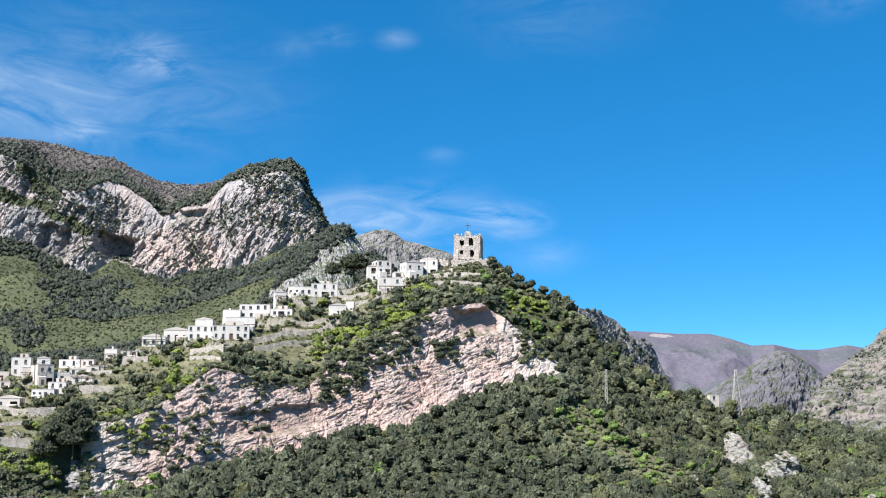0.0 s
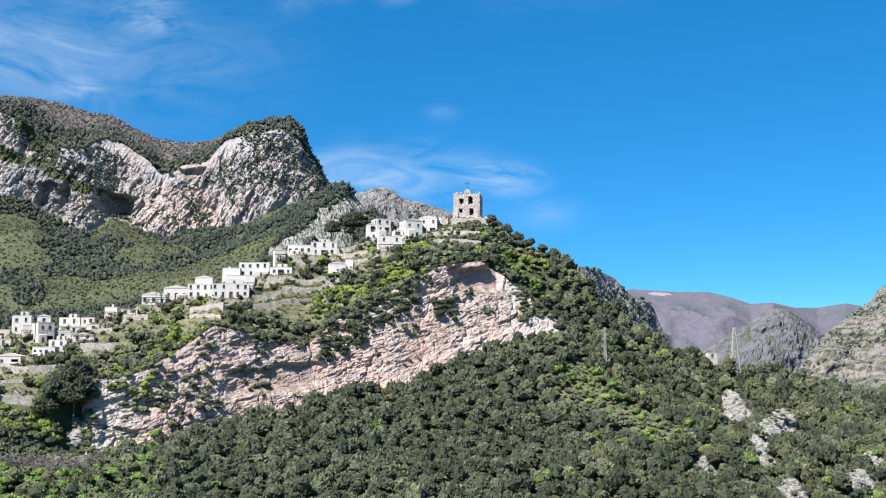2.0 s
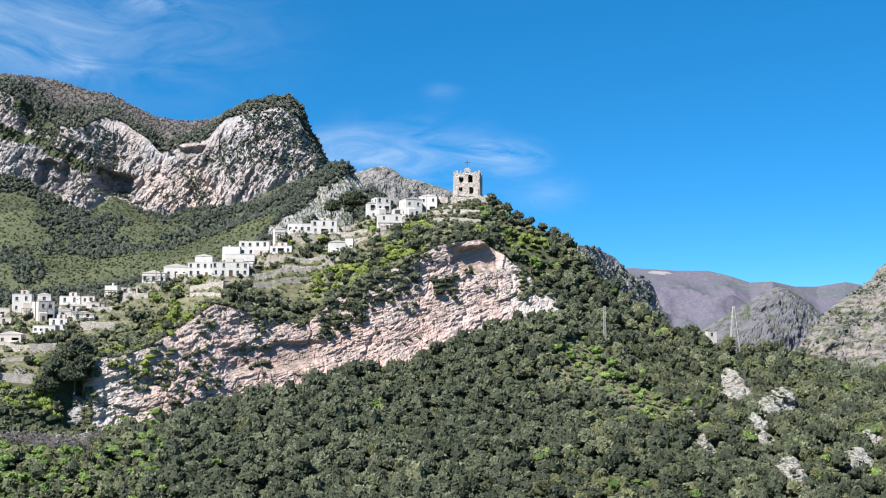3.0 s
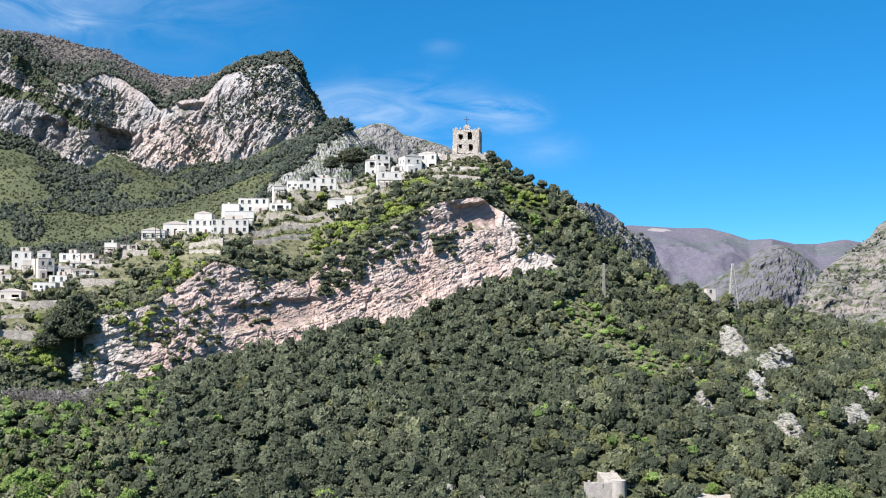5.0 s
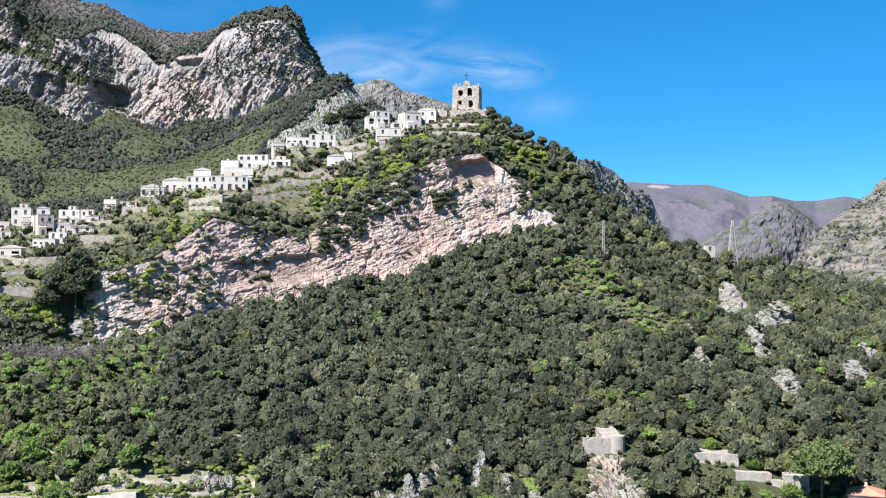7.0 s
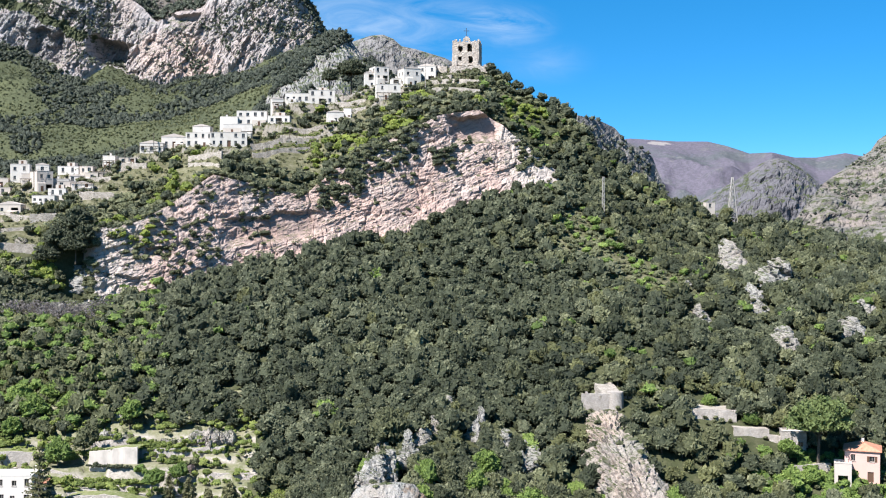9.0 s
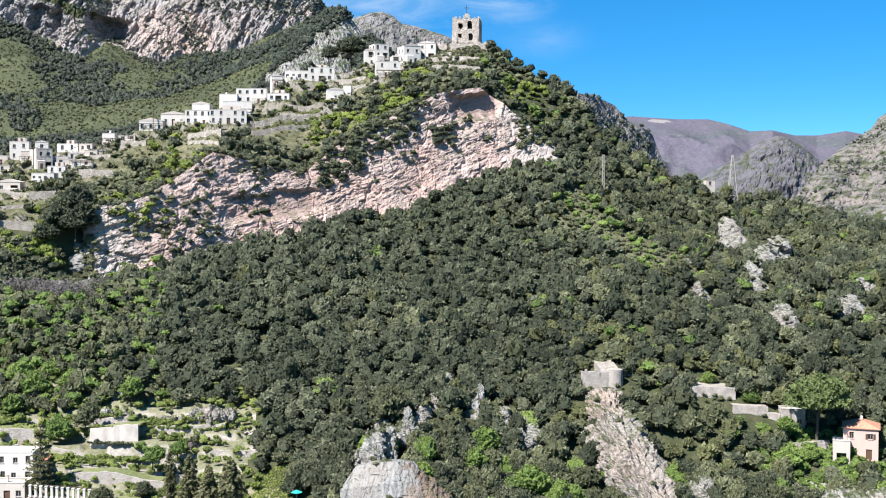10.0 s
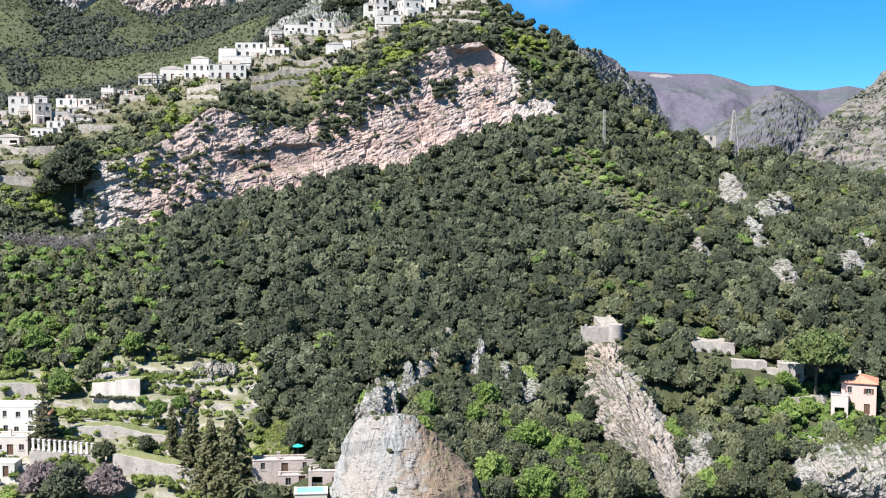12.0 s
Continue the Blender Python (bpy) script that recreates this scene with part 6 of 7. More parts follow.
for k in range(12):
    part("beam", boxes((1.2 + 1.05 * k + 0.03, 1.2 + 1.05 * (k + 1) - 0.03, 0.25, 0.37, 1.81 - 0.06 * k, 1.93 - 0.06 * k)), BARK, walk_way)
part("plinth_wall", boxes((0.6, 14.6, -0.5, 1.6, -4.5, -1.16), (0.6, 7.5, -0.5, 1.6, -1.15, -0.65)), PALE_STONE, walk_way)
clear(-72, 228, 8.5, 9, 3)

pool = tagged(new("pool_terrace"), "cream pool terrace with turquoise water and a bar below", "pool")
pool.matrix_world = pose(-22.4, 204.0, 61.9, 0, 0, 6) @ Matrix.Diagonal((0.7, 0.7, 1.0, 1.0))
part("wall", mesh_of("wall", *wall_grid([-4, -3.2, -2.2, -1.6, -0.4, 0.3, 1.5, 4], [-4, -2.6, -1.0, 0.0], [[1, 1, 1], [1, 0, 1], [1, 1, 1], [1, 0, 1], [1, 1, 1], [1, 0, 1], [1, 1, 1]], 0.4)), CREAM, pool)
part("deck", boxes((-4.2, 4.2, 0.42, 7, -0.3, 0.0), (-4.2, 4.2, -0.2, 0.8, 0.004, 0.16), (-4.2, -3.4, 0.8, 6.5, 0.004, 0.16), (3.2, 4.2, 0.8, 6.5, 0.004, 0.16)), CREAM, pool)
part("water", boxes((-3.4, 3.2, 0.8, 6.0, 0.0, 0.1)), WATER, pool, "still turquoise water")
clear(-22.8, 205, 6, 8, 9)
bar_house = [(-28.6, 217.0, 61.9, 11.8, 4, 2.6, 6, 3, 1, 1, "flat"), (-24.8, 213.6, 60.6, 9.0, 3, 2.0, 6, 3, 1, 0, "flat")]
house(*bar_house[0], seed=21, label="rough pinkish terrace building with small dark openings behind the pool", group="", wall=PINK_STONE)
house(*bar_house[1], seed=24, label="low rough pinkish parapet building above the pool", group="", wall=PINK_STONE, deep=3)


house(-20.4, 210.5, 61.0, 6.2, 4.5, 3.2, 4, 2, 1, 1, "flat", seed=27, label="rough pinkish bathing house beside the pool below the knoll", group="", wall=PINK_STONE, deep=4)


def parasol(x, y, z, cloth, label):
    root = tagged(new("parasol"), label, "parasol")
    root.location = (x, y, z)
    b = bmesh.new()
    bmesh.ops.create_cone(b, segments=8, radius1=1.05, radius2=0.05, depth=0.45)
    bmesh.ops.translate(b, verts=b.verts, vec=(0, 0, 2.3))
    part("canopy", b, cloth, root)
    b = bmesh.new()
    bar(b, (0, 0, 0), (0, 0, 2.3), 0.03)
    part("pole", b, STEEL, root)


parasol(-26.2, 217.5, 65.0, CLOTH_TEAL, "open teal parasol on the terrace roof")
parasol(-22.6, 215.2, 60.4, CLOTH_RED, "open dark red parasol by the pool")
parasol(-21.0, 214.8, 60.3, CLOTH_RED, "open dark red parasol by the pool")

# ---- utility poles of the hamlet, with their cable ----


def utility_pole(x, y, z, h, label):
    """A slim pole with a cross arm and insulators."""
    root = tagged(new("utility_pole"), label, "pole", "utility poles")
    root.location = (x, y, z)
    b = bmesh.new()
    bar(b, (0, 0, -1), (0, 0, h), 0.10)
    part("post", b, BARK, root)
    part("cross_arm", boxes((-0.7, 0.7, -0.16, -0.104, h - 0.5, h - 0.38)), BARK, root)
    for u in (-0.6, 0.6):
        part("insulator", boxes((u - 0.05, u + 0.05, -0.18, -0.08, h - 0.376, h - 0.22)), PALE_STONE, root)
    return root


POLES = [(-127.5, 377.0, 7.0), (-104.0, 396.0, 7.5), (-96.5, 404.5, 7.0)]
tips = []
for x, y, h in POLES:
    z = hill.height(x, y)
    utility_pole(x, y, z, h, "dark wooden utility pole among the hamlet houses")
    tips.append(Vector((x, y - 0.13, z + h - 0.2)))
for a_, c_ in zip(tips, tips[1:]):
    b = bmesh.new()
    pts = [a_.lerp(c_, k / 10) - Vector((0, 0, 1.6 * (k / 10) * (1 - k / 10))) for k in range(11)]
    for p_, q_ in zip(pts, pts[1:]):
        bar(b, p_, q_, 0.035)
    tagged(part("power_cable", b, IRON), "thin dark cable slung between the utility poles", "cable", "cables")

# ---- trees that stand out ----


def needle_tree(name, x, y, z, h, w, label, seed, leaf, tiers=16, droop=0.25, per=26, column=False, thin=1.0):
    """A conifer: trunk and whorls of drooping boughs that narrow towards the top."""
    rng = np.random.default_rng(seed)
    root = tagged(new(name), label, "tree")
    root.location = (x, y, z)
    v, f = tube([(0, 0, -1), (0, 0, h * 0.5), (0, 0, h * 0.97)], [h * 0.022, h * 0.014, 0.03], 7)
    part("trunk", mesh_of("trunk", v, f, smooth=True), BARK, root)
    V = []
    for k in range(tiers):
        s = (k + 0.5) / tiers
        zz = h * (0.07 + 0.92 * s)
        r = w / 2 * ((1 - s) ** 0.6 if not column else math.sin(math.pi * min(1, 0.12 + 0.88 * s)) ** 0.6) * (0.8 + 0.4 * rng.random())
        n = int(per * (0.35 + 0.65 * (1 - s)))
        a = rng.random(n) * 6.283
        reach = 0.7 + 0.5 * rng.random(n)
        for step in range(6):
            d = r * (0.15 + 0.17 * step) * reach
            c = np.stack([np.cos(a) * d, np.sin(a) * d, zz - droop * d + 0.3 * thin * h / tiers * rng.normal(size=n)], 1)
            V.append(leaf_quads(c, np.full(n, 0.12 * thin * w / 4), 4, (0.045 * w + 0.08) * (0.5 + 0.5 * thin), rng, 0.4, lift=0.7))
    V = np.concatenate(V)
    part("crown", mesh_of("crown", V, np.arange(len(V)).reshape(-1, 4), tint=np.repeat(np.clip(0.5 + 0.25 * rng.normal(size=len(V) // 4), 0, 1), 4)), leaf, root)
    return root


def plant_tree(name, plant, x, y, z, w, tall, leaf, label, tone=0.5, group="", category="tree", turn=0.0):
    """One broad-leaved tree: trunk with limbs, and crown."""
    root = tagged(new(name), label, category, group)
    root.matrix_world = pose(x, y, z, 0, 0, turn)
    k = np.array([w, w, tall])
    part("trunk", mesh_of("trunk", plant.wood * k, plant.wood_f, smooth=True), BARK, root)
    # the core's lower tint paints in shade between the sprays
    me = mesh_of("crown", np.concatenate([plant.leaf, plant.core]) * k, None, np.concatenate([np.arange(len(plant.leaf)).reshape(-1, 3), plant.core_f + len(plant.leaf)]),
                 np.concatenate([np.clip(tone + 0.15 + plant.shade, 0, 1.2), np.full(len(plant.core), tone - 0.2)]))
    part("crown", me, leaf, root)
    return root


needle_tree("norfolk_pine", -77.2, 230.5, 63.2, 14.2, 6.0, "tiered dark green star pine beside the villa", 1, LEAF_CONIFER, 11, -0.12, 40, thin=0.35)
needle_tree("cypress", -51.3, 226.5, 62.4, 10.5, 2.3, "slender dark green garden cypress", 2, LEAF_CONIFER, 26, 0.0, 26, True)
needle_tree("cedar", -46.8, 222.5, 60.4, 12.5, 5.6, "dark pointed cedar in the villa garden", 3, LEAF_CONIFER, 18, 0.3, 30)
needle_tree("cedar", -42.6, 219.5, 58.6, 12.8, 7.0, "tall olive-green cedar in the villa garden", 4, LEAF_CONIFER, 20, 0.3, 34)
needle_tree("cedar", -38.2, 217.5, 57.8, 15.2, 9.4, "tall olive-green cedar beside the garden wall", 5, LEAF_CONIFER, 20, 0.3, 34)
BIG = [Dome(20, 1900, 0.046, 400 + k, tall=1.0, low=0.16, around=26, rings=13, knob=0.34, reach=0.5, trunk=0.03, limbs=5) for k in range(4)]
UMBRELLA = Dome(34, 4600, 0.036, 410, tall=1.0, low=0.40, around=34, rings=15, knob=0.22, reach=0.34, trunk=0.03, limbs=7, under=1.85)
plant_tree("umbrella_pine", UMBRELLA, 77.6, 246.0, 70.5, 13.6, 14.0, LEAF_PINE, "broad domed umbrella pine above the terraces", 0.28)
clear(79.6, 246, 4.5, 6, 4)
plant_tree("umbrella_pine", UMBRELLA, -35.2, 470, 171.5, 12.5, 12.5, LEAF_DARK, "dark umbrella pine with bare trunks behind the houses", 0.3)
plant_tree("umbrella_pine", UMBRELLA, -43.2, 466, 170.5, 7.5, 9.6, LEAF_DARK, "small dark umbrella pine behind the houses", 0.3, turn=90)
plant_tree("pine", BIG[0], -10.9, 241.5, 74.0, 8.0, 8.5, LEAF_OLIVE, "wide olive-green pine above the rock teeth", 0.3)
for k, (x, y, z, w, h, leaf, tone, text) in enumerate([
        (-73.8, 216.0, 56.8, 7.5, 7.0, LEAF_PURPLE, 0.4, "purple-brown leafless tree in the garden"), (-60.7, 215.5, 57.0, 7.5, 6.6, LEAF_PURPLE, 0.5, "purple-brown leafless tree in the garden"),
        (-68.5, 214.0, 56.4, 8.0, 8.0, LEAF_DARK, 0.5, "dark evergreen tree below the garden"), (-78.5, 246.0, 69.5, 5.5, 6.5, LEAF_LIGHT, 0.2, "fresh green tree at the garden's upper edge"),
        (-66.8, 257.5, 77.0, 5.0, 5.0, LEAF_LIGHT, 0.4, "bright green tree above the garden walls"), (-74.0, 249.0, 72.0, 5.0, 6.0, LEAF_OLIVE, 0.4, "soft green tree beside the pale wall"),
        (-57.5, 238.5, 67.0, 4.6, 4.2, LEAF_LIGHT, 0.15, "rounded citrus tree on a garden terrace"), (-53.0, 241.0, 68.0, 4.2, 4.0, LEAF_LIGHT, 0.1, "rounded citrus tree on a garden terrace"),
        (-56.5, 228.5, 63.0, 3.2, 3.4, LEAF_DARK, 0.5, "clipped dark shrub tree on the lower terrace"), (17.5, 214.0, 57.5, 7.5, 7.0, LEAF_LIGHT, 0.35, "bright spring-green tree on the lower slope"),
        (14.0, 224.0, 62.5, 5.5, 6.0, LEAF_LIGHT, 0.2, "fresh green tree on the lower slope"), (-64.0, 224.5, 62.0, 4.4, 4.6, LEAF_OLIVE, 0.4, "small dark-trunked garden tree"),
        (67.0, 257.0, 76.3, 4.0, 3.6, LEAF_LIGHT, 0.1, "green shrub tree at the terrace end"), (71.5, 246.0, 72.0, 4.5, 4.0, LEAF_LIGHT, 0.3, "bright green bush on the old terraces")]):
    plant_tree("tree", BIG[k % 4], x, y, z, w, h, leaf, text, tone, turn=k * 70)


def palm(x, y, z, h, label):
    root = tagged(new("palm"), label, "tree")
    root.location = (x, y, z)
    v, f = tube([(0, 0, -1), (0.1, 0, h * 0.5), (0, 0, h)], [0.25, 0.2, 0.18], 8)
    part("trunk", mesh_of("trunk", v, f, smooth=True), BARK, root)
    rng = np.random.default_rng(9)
    for k in range(22):
        a, up = k * 2.4, 0.9 - 1.3 * (k / 22)
        v, f = [], []
        for s in range(8):
            d = 2.3 * s / 7
            c = Vector((math.cos(a) * d, math.sin(a) * d, h + up * d - 0.28 * d * d))
            side = Vector((-math.sin(a), math.cos(a), 0)) * (0.32 * math.sin(math.pi * (0.1 + 0.85 * s / 7)))
            v += [c - side - Vector((0, 0, 0.12)), c, c + side - Vector((0, 0, 0.12))]
            if s:
                o = 3 * (s - 1)
                f += [(o, o + 1, o + 4, o + 3), (o + 1, o + 2, o + 5, o + 4)]
        part("frond", mesh_of("frond", np.array([tuple(c) for c in v]), np.array(f), tint=np.full(len(v), 0.5)), LEAF_OLIVE, root)


palm(-35.0, 212.5, 57.0, 3.6, "short palm with arching fronds below the garden")

# ---- woods and scrub ----
OAKS = [Dome(11 + k % 3, 280, 0.085, 100 + k, tall=0.85 + 0.14 * (k % 3), low=0.05, around=10, rings=5, wide=0.5, knob=0.40, reach=0.6) for k in range(12)]
OAKS_AFAR = [Dome(11 + k % 3, 155, 0.11, 150 + k, tall=0.85 + 0.14 * (k % 3), low=0.05, around=9, rings=4, wide=0.5, knob=0.40, reach=0.6) for k in range(10)]
FAR_BUSHES = [Dome(4, 9, 0.22, 330 + k, tall=0.9, low=0.0, around=5, rings=2, reach=0.8, knob=0.3) for k in range(6)]
MEADOW_TUFTS = [Plant(1, 5, 0.36, 350 + k, tall=0.5, low=0.05, clump=0.4, trunk=0.02) for k in range(6)]
UNDER = [Plant(1, 9, 0.30, 250 + k, tall=0.6, low=0.1, clump=0.36, trunk=0.02) for k in range(6)]
MIDDLING = [Dome(15, 1200, 0.05, 430 + k, tall=0.95 + 0.1 * (k % 2), low=0.12, around=22, rings=11, knob=0.36, reach=0.5, limbs=4, trunk=0.035) for k in range(6)]
BUSHES = [Dome(6, 84, 0.105, 200 + k, tall=0.7 + 0.1 * (k % 3), low=0.0, around=7, rings=3, reach=0.65, knob=0.4, trunk=0.03) for k in range(6)]
FAR_TREES = [Dome(5, 14, 0.185, 300 + k, tall=0.95, low=0.0, around=6, rings=3, reach=0.7, knob=0.3) for k in range(8)]


def free(p):
    """Which places lie in no stretch that is kept clear."""
    ok = np.ones(len(p), bool)
    for x0, x1, y0, y1 in CLEAR:
        ok &= ~((p[:, 0] > x0) & (p[:, 0] < x1) & (p[:, 1] > y0) & (p[:, 1] < y1))
    return ok


def thinned(p, gap):
    """Drops places that crowd an earlier one."""
    cells, keep = {}, []
    for k, (x, y) in enumerate(p[:, :2]):
        i, j = int(x // gap), int(y // gap)
        if all((x - p[o, 0]) ** 2 + (y - p[o, 1]) ** 2 > gap * gap for di in (-1, 0, 1) for dj in (-1, 0, 1) for o in cells.get((i + di, j + dj), ())):
            cells.setdefault((i, j), []).append(k)
            keep.append(k)
    return p[keep]


rng = np.random.default_rng(21)
# the oak wood below the cliff and over the right-hand crest
p1, _ = hill.spread(11000, HS[1], HS[4], 0.02, 0.98, rng)
p2, _ = hill.spread(3600, HS[4], HS[6] + 1, 0.605, 0.98, rng)
px, _ = hill.spread(150, HS[3], HS[5] + 22, 0.0, 0.185, rng)
glade = along(p1[:, :2] + 5 * np.stack([fbm(p1, 12, 2, 0.5, 17), fbm(p1, 12, 2, 0.5, 18)], 1), *GLADE)
p1 = p1[rng.random(len(p1)) > 1.7 * glade]
foot_y = np.interp(p1[:, 0] / p1[:, 1], [a[0] / a[1] for a in CLIFF_FOOT], [a[1] for a in CLIFF_FOOT])
end = p1[:, 0] / p1[:, 1] < -0.2
p1 = p1[(p1[:, 1] < foot_y - np.where(end, 10.0, 6.5)) | (p1[:, 0] / p1[:, 1] < -0.294) | (p1[:, 0] / p1[:, 1] > 0.095)]
py, _ = hill.spread(70, HS[5] - 1, HS[5] + 46, 0.12, 0.60, rng)
wood = np.concatenate([px, py, p1, p2])
CLEAR.append((-36, -27.5, 219, 233.5))
wood = thinned(wood[free(wood)], 2.05)
share = wood[:, 0] / wood[:, 1]
garden = (share < -0.15) & (wood[:, 1] < 258)
wood = wood[~garden | (rng.random(len(wood)) < 0.03)]
share = wood[:, 0] / wood[:, 1]
mixed = np.clip((share - 0.05) / 0.08, 0, 1) * 0.5 + np.clip((-0.22 - share) / 0.06, 0, 1) * 0.95 + 0.03 + 0.3 * fbm(wood, 22, 3, 0.5, 8) + 0.3 * (wood[:, 1] < 240)
light = rng.random(len(wood)) < np.clip(mixed, 0, 0.86)
tone = np.clip(0.42 - 0.08 * (share > 0.13) + 0.2 * fbm(wood, 14, 3, 0.6, 3) + 0.2 * rng.normal(size=len(wood)), 0, 1)
# the trees at the wood's lower edge, one by one
edge = np.where((wood[:, 1] < 232) & (wood[:, 0] / wood[:, 1] > -0.13))[0]
edge = rng.permutation(edge)[:130]
patterns = {}
for k in edge:
    pick, kind_ = int(rng.integers(0, 6)), (LEAF_LIGHT if rng.random() < 0.14 else LEAF_OLIVE if light[k] else LEAF_DARK)
    w = 3.8 + 2.8 * rng.random()
    spot = pose(*wood[k], 0, 0, 360 * rng.random())
    text = {LEAF_LIGHT: "young tree in bright spring leaf on the lower slope", LEAF_OLIVE: "olive green tree on the lower slope", LEAF_DARK: "dark evergreen oak on the lower slope"}[kind_]
    key = (pick, kind_.name)
    if key not in patterns:
        patterns[key] = plant_tree("tree", MIDDLING[pick], 0, 0, 0, 5.0, 5.4, kind_, text, 0.25 + 0.1 * pick, "trees on the lower slope")
        patterns[key].matrix_world = spot
    else:
        copy_thing(patterns[key], spot)
left = np.ones(len(wood), bool)
left[edge] = False
wood, light, tone = wood[left], light[left], tone[left]
for upper, plants in ((False, OAKS), (True, OAKS_AFAR)):
    ids = ~light & ((wood[:, 1] > 292) == upper)
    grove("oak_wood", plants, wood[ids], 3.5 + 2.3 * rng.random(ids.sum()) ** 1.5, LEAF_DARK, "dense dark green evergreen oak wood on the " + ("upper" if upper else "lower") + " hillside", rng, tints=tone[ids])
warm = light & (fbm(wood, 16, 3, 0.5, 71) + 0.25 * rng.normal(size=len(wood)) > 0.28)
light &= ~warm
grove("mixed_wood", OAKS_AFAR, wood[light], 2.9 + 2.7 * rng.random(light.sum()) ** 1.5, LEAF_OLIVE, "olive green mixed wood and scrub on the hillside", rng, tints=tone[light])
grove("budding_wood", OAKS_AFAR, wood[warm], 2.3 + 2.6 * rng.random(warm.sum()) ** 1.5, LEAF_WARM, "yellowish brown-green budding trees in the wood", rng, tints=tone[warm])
# evergreen and yellow-green scrub above the cliff
p3, _ = hill.spread(4200, HS[5] - 1, HS[6] + 1, 0.02, 0.60, rng)
pl, _ = hill.spread(1500, HS[3] + 4, HS[5] + 10, 0.03, 0.175, rng)
p3 = np.concatenate([p3[free(p3)], pl[free(pl) | (pl[:, 1] < 327.5)]])
rise = np.array([(y - np.interp(x / y, [a[0] / a[1] for a in CLIFF_TOP], [a[1] for a in CLIFF_TOP])) for x, y in p3[:, :2]])
p3 = thinned(p3[(rise < 26 + 8 * rng.random(len(p3))) | (rng.random(len(p3)) < 0.3) | (p3[:, 0] / p3[:, 1] > -0.03)], 1.6)
bright = fbm(p3, 13, 3, 0.5, 14) + 0.2 * rng.normal(size=len(p3)) + 0.28 * ((p3[:, 0] / p3[:, 1] < -0.17) & (p3[:, 0] / p3[:, 1] > -0.29)) > 0.46
dull = ~bright & (rng.random(len(p3)) < np.where(p3[:, 0] / p3[:, 1] < -0.13, 0.68, 0.38))
dark = ~bright & ~dull
grove("evergreen_scrub", BUSHES, p3[dark], 2.0 + 3.0 * rng.random(dark.sum()), LEAF_DARK, "dark green evergreen scrub above the cliff", rng, category="shrubs")
grove("grey_scrub", BUSHES, p3[dull], 1.6 + 2.4 * rng.random(dull.sum()), LEAF_OLIVE, "grey-green scrub above the cliff", rng, category="shrubs", tints=0.5 + 0.65 * rng.random(dull.sum()))
grove("spurge_scrub", BUSHES, p3[bright], 1.7 + 2.6 * rng.random(bright.sum()), LEAF_SPURGE, "yellow-green flowering scrub above the cliff", rng, category="shrubs")
# scattered bright bushes in the wood
p5, _ = hill.spread(900, HS[1], HS[6], 0.02, 0.98, rng)
p5 = p5[free(p5) & (fbm(p5, 25, 2, 0.5, 19) + 0.9 * (p5[:, 0] / p5[:, 1] > 0.05) + 0.8 * (p5[:, 1] < 235) > 0.6)]
p5[:, 2] += 0.9
grove("bright_bushes", BUSHES, p5, 2.2 + 1.8 * rng.random(len(p5)), LEAF_LIGHT, "bright spring-green bushes in the wood", rng, category="shrubs", tints=rng.random(len(p5)) * 0.8)
pq, _ = hill.spread(620, HS[2], HS[4], 0.05, 0.24, rng)
pq = thinned(pq[free(pq)], 2.6)
pq[:, 2] += 1.2
grove("slope_bushes", BUSHES, pq, 2.4 + 2.0 * rng.random(len(pq)), LEAF_LIGHT, "fresh green bushes along the garden's upper edge", rng, category="shrubs", tints=0.1 + 0.5 * rng.random(len(pq)))
# tufts on the ledges of the cliff
p6, nz = cliff.spread(1700, 10, 90, 0.02, 0.97, rng)
p6 = p6[fbm(p6, 11, 3, 0.5, 25) + 0.4 * nz > 0.46]
grove("ledge_bushes", BUSHES, p6, 0.9 + 1.7 * rng.random(len(p6)), LEAF_OLIVE, "small dry bushes on the cliff ledges", rng, category="shrubs", wood=False)
p6, nz = cliff.spread(760, 70, 90, 0.02, 0.99, rng)
p6 = p6[(fbm(p6, 9, 2, 0.5, 27) > -0.12) & ~((p6[:, 0] > -1) & (p6[:, 0] < 24))]
p6 += np.array([0, 1.5, -0.3])
grove("brow_bushes", BUSHES, p6, 1.3 + 1.9 * rng.random(len(p6)), LEAF_DARK, "dark bushes hanging over the brow of the cliff", rng, category="shrubs", wood=False)
gully = np.concatenate([cliff.spread(150, 52, 90, 0.585, 0.70, rng)[0], cliff.spread(26, 38, 52, 0.735, 0.78, rng)[0], cliff.spread(170, 38, 90, 0.50, 0.59, rng)[0], cliff.spread(34, 72, 90, 0.25, 0.5, rng)[0], cliff.spread(16, 10, 80, 0.33, 0.39, rng)[0]])
pale = rng.random(len(gully)) < 0.5
grove("gully_bushes", BUSHES, gully[~pale], 1.5 + 2.3 * rng.random((~pale).sum()), LEAF_DARK, "dark bushes filling the gullies of the cliff", rng, category="shrubs", wood=False)
grove("gully_scrub", BUSHES, gully[pale], 1.2 + 1.8 * rng.random(pale.sum()), LEAF_OLIVE, "grey-green scrub in the gullies of the cliff", rng, category="shrubs", wood=False, tints=0.4 + 0.6 * rng.random(pale.sum()))
pt, _ = hill.spread(500, HS[3], HS[4], 0.12, 0.26, rng)
foot_y = np.interp(pt[:, 0] / pt[:, 1], [a[0] / a[1] for a in CLIFF_FOOT], [a[1] for a in CLIFF_FOOT])
pt = pt[(pt[:, 1] > foot_y - 11) & (pt[:, 1] < foot_y)]
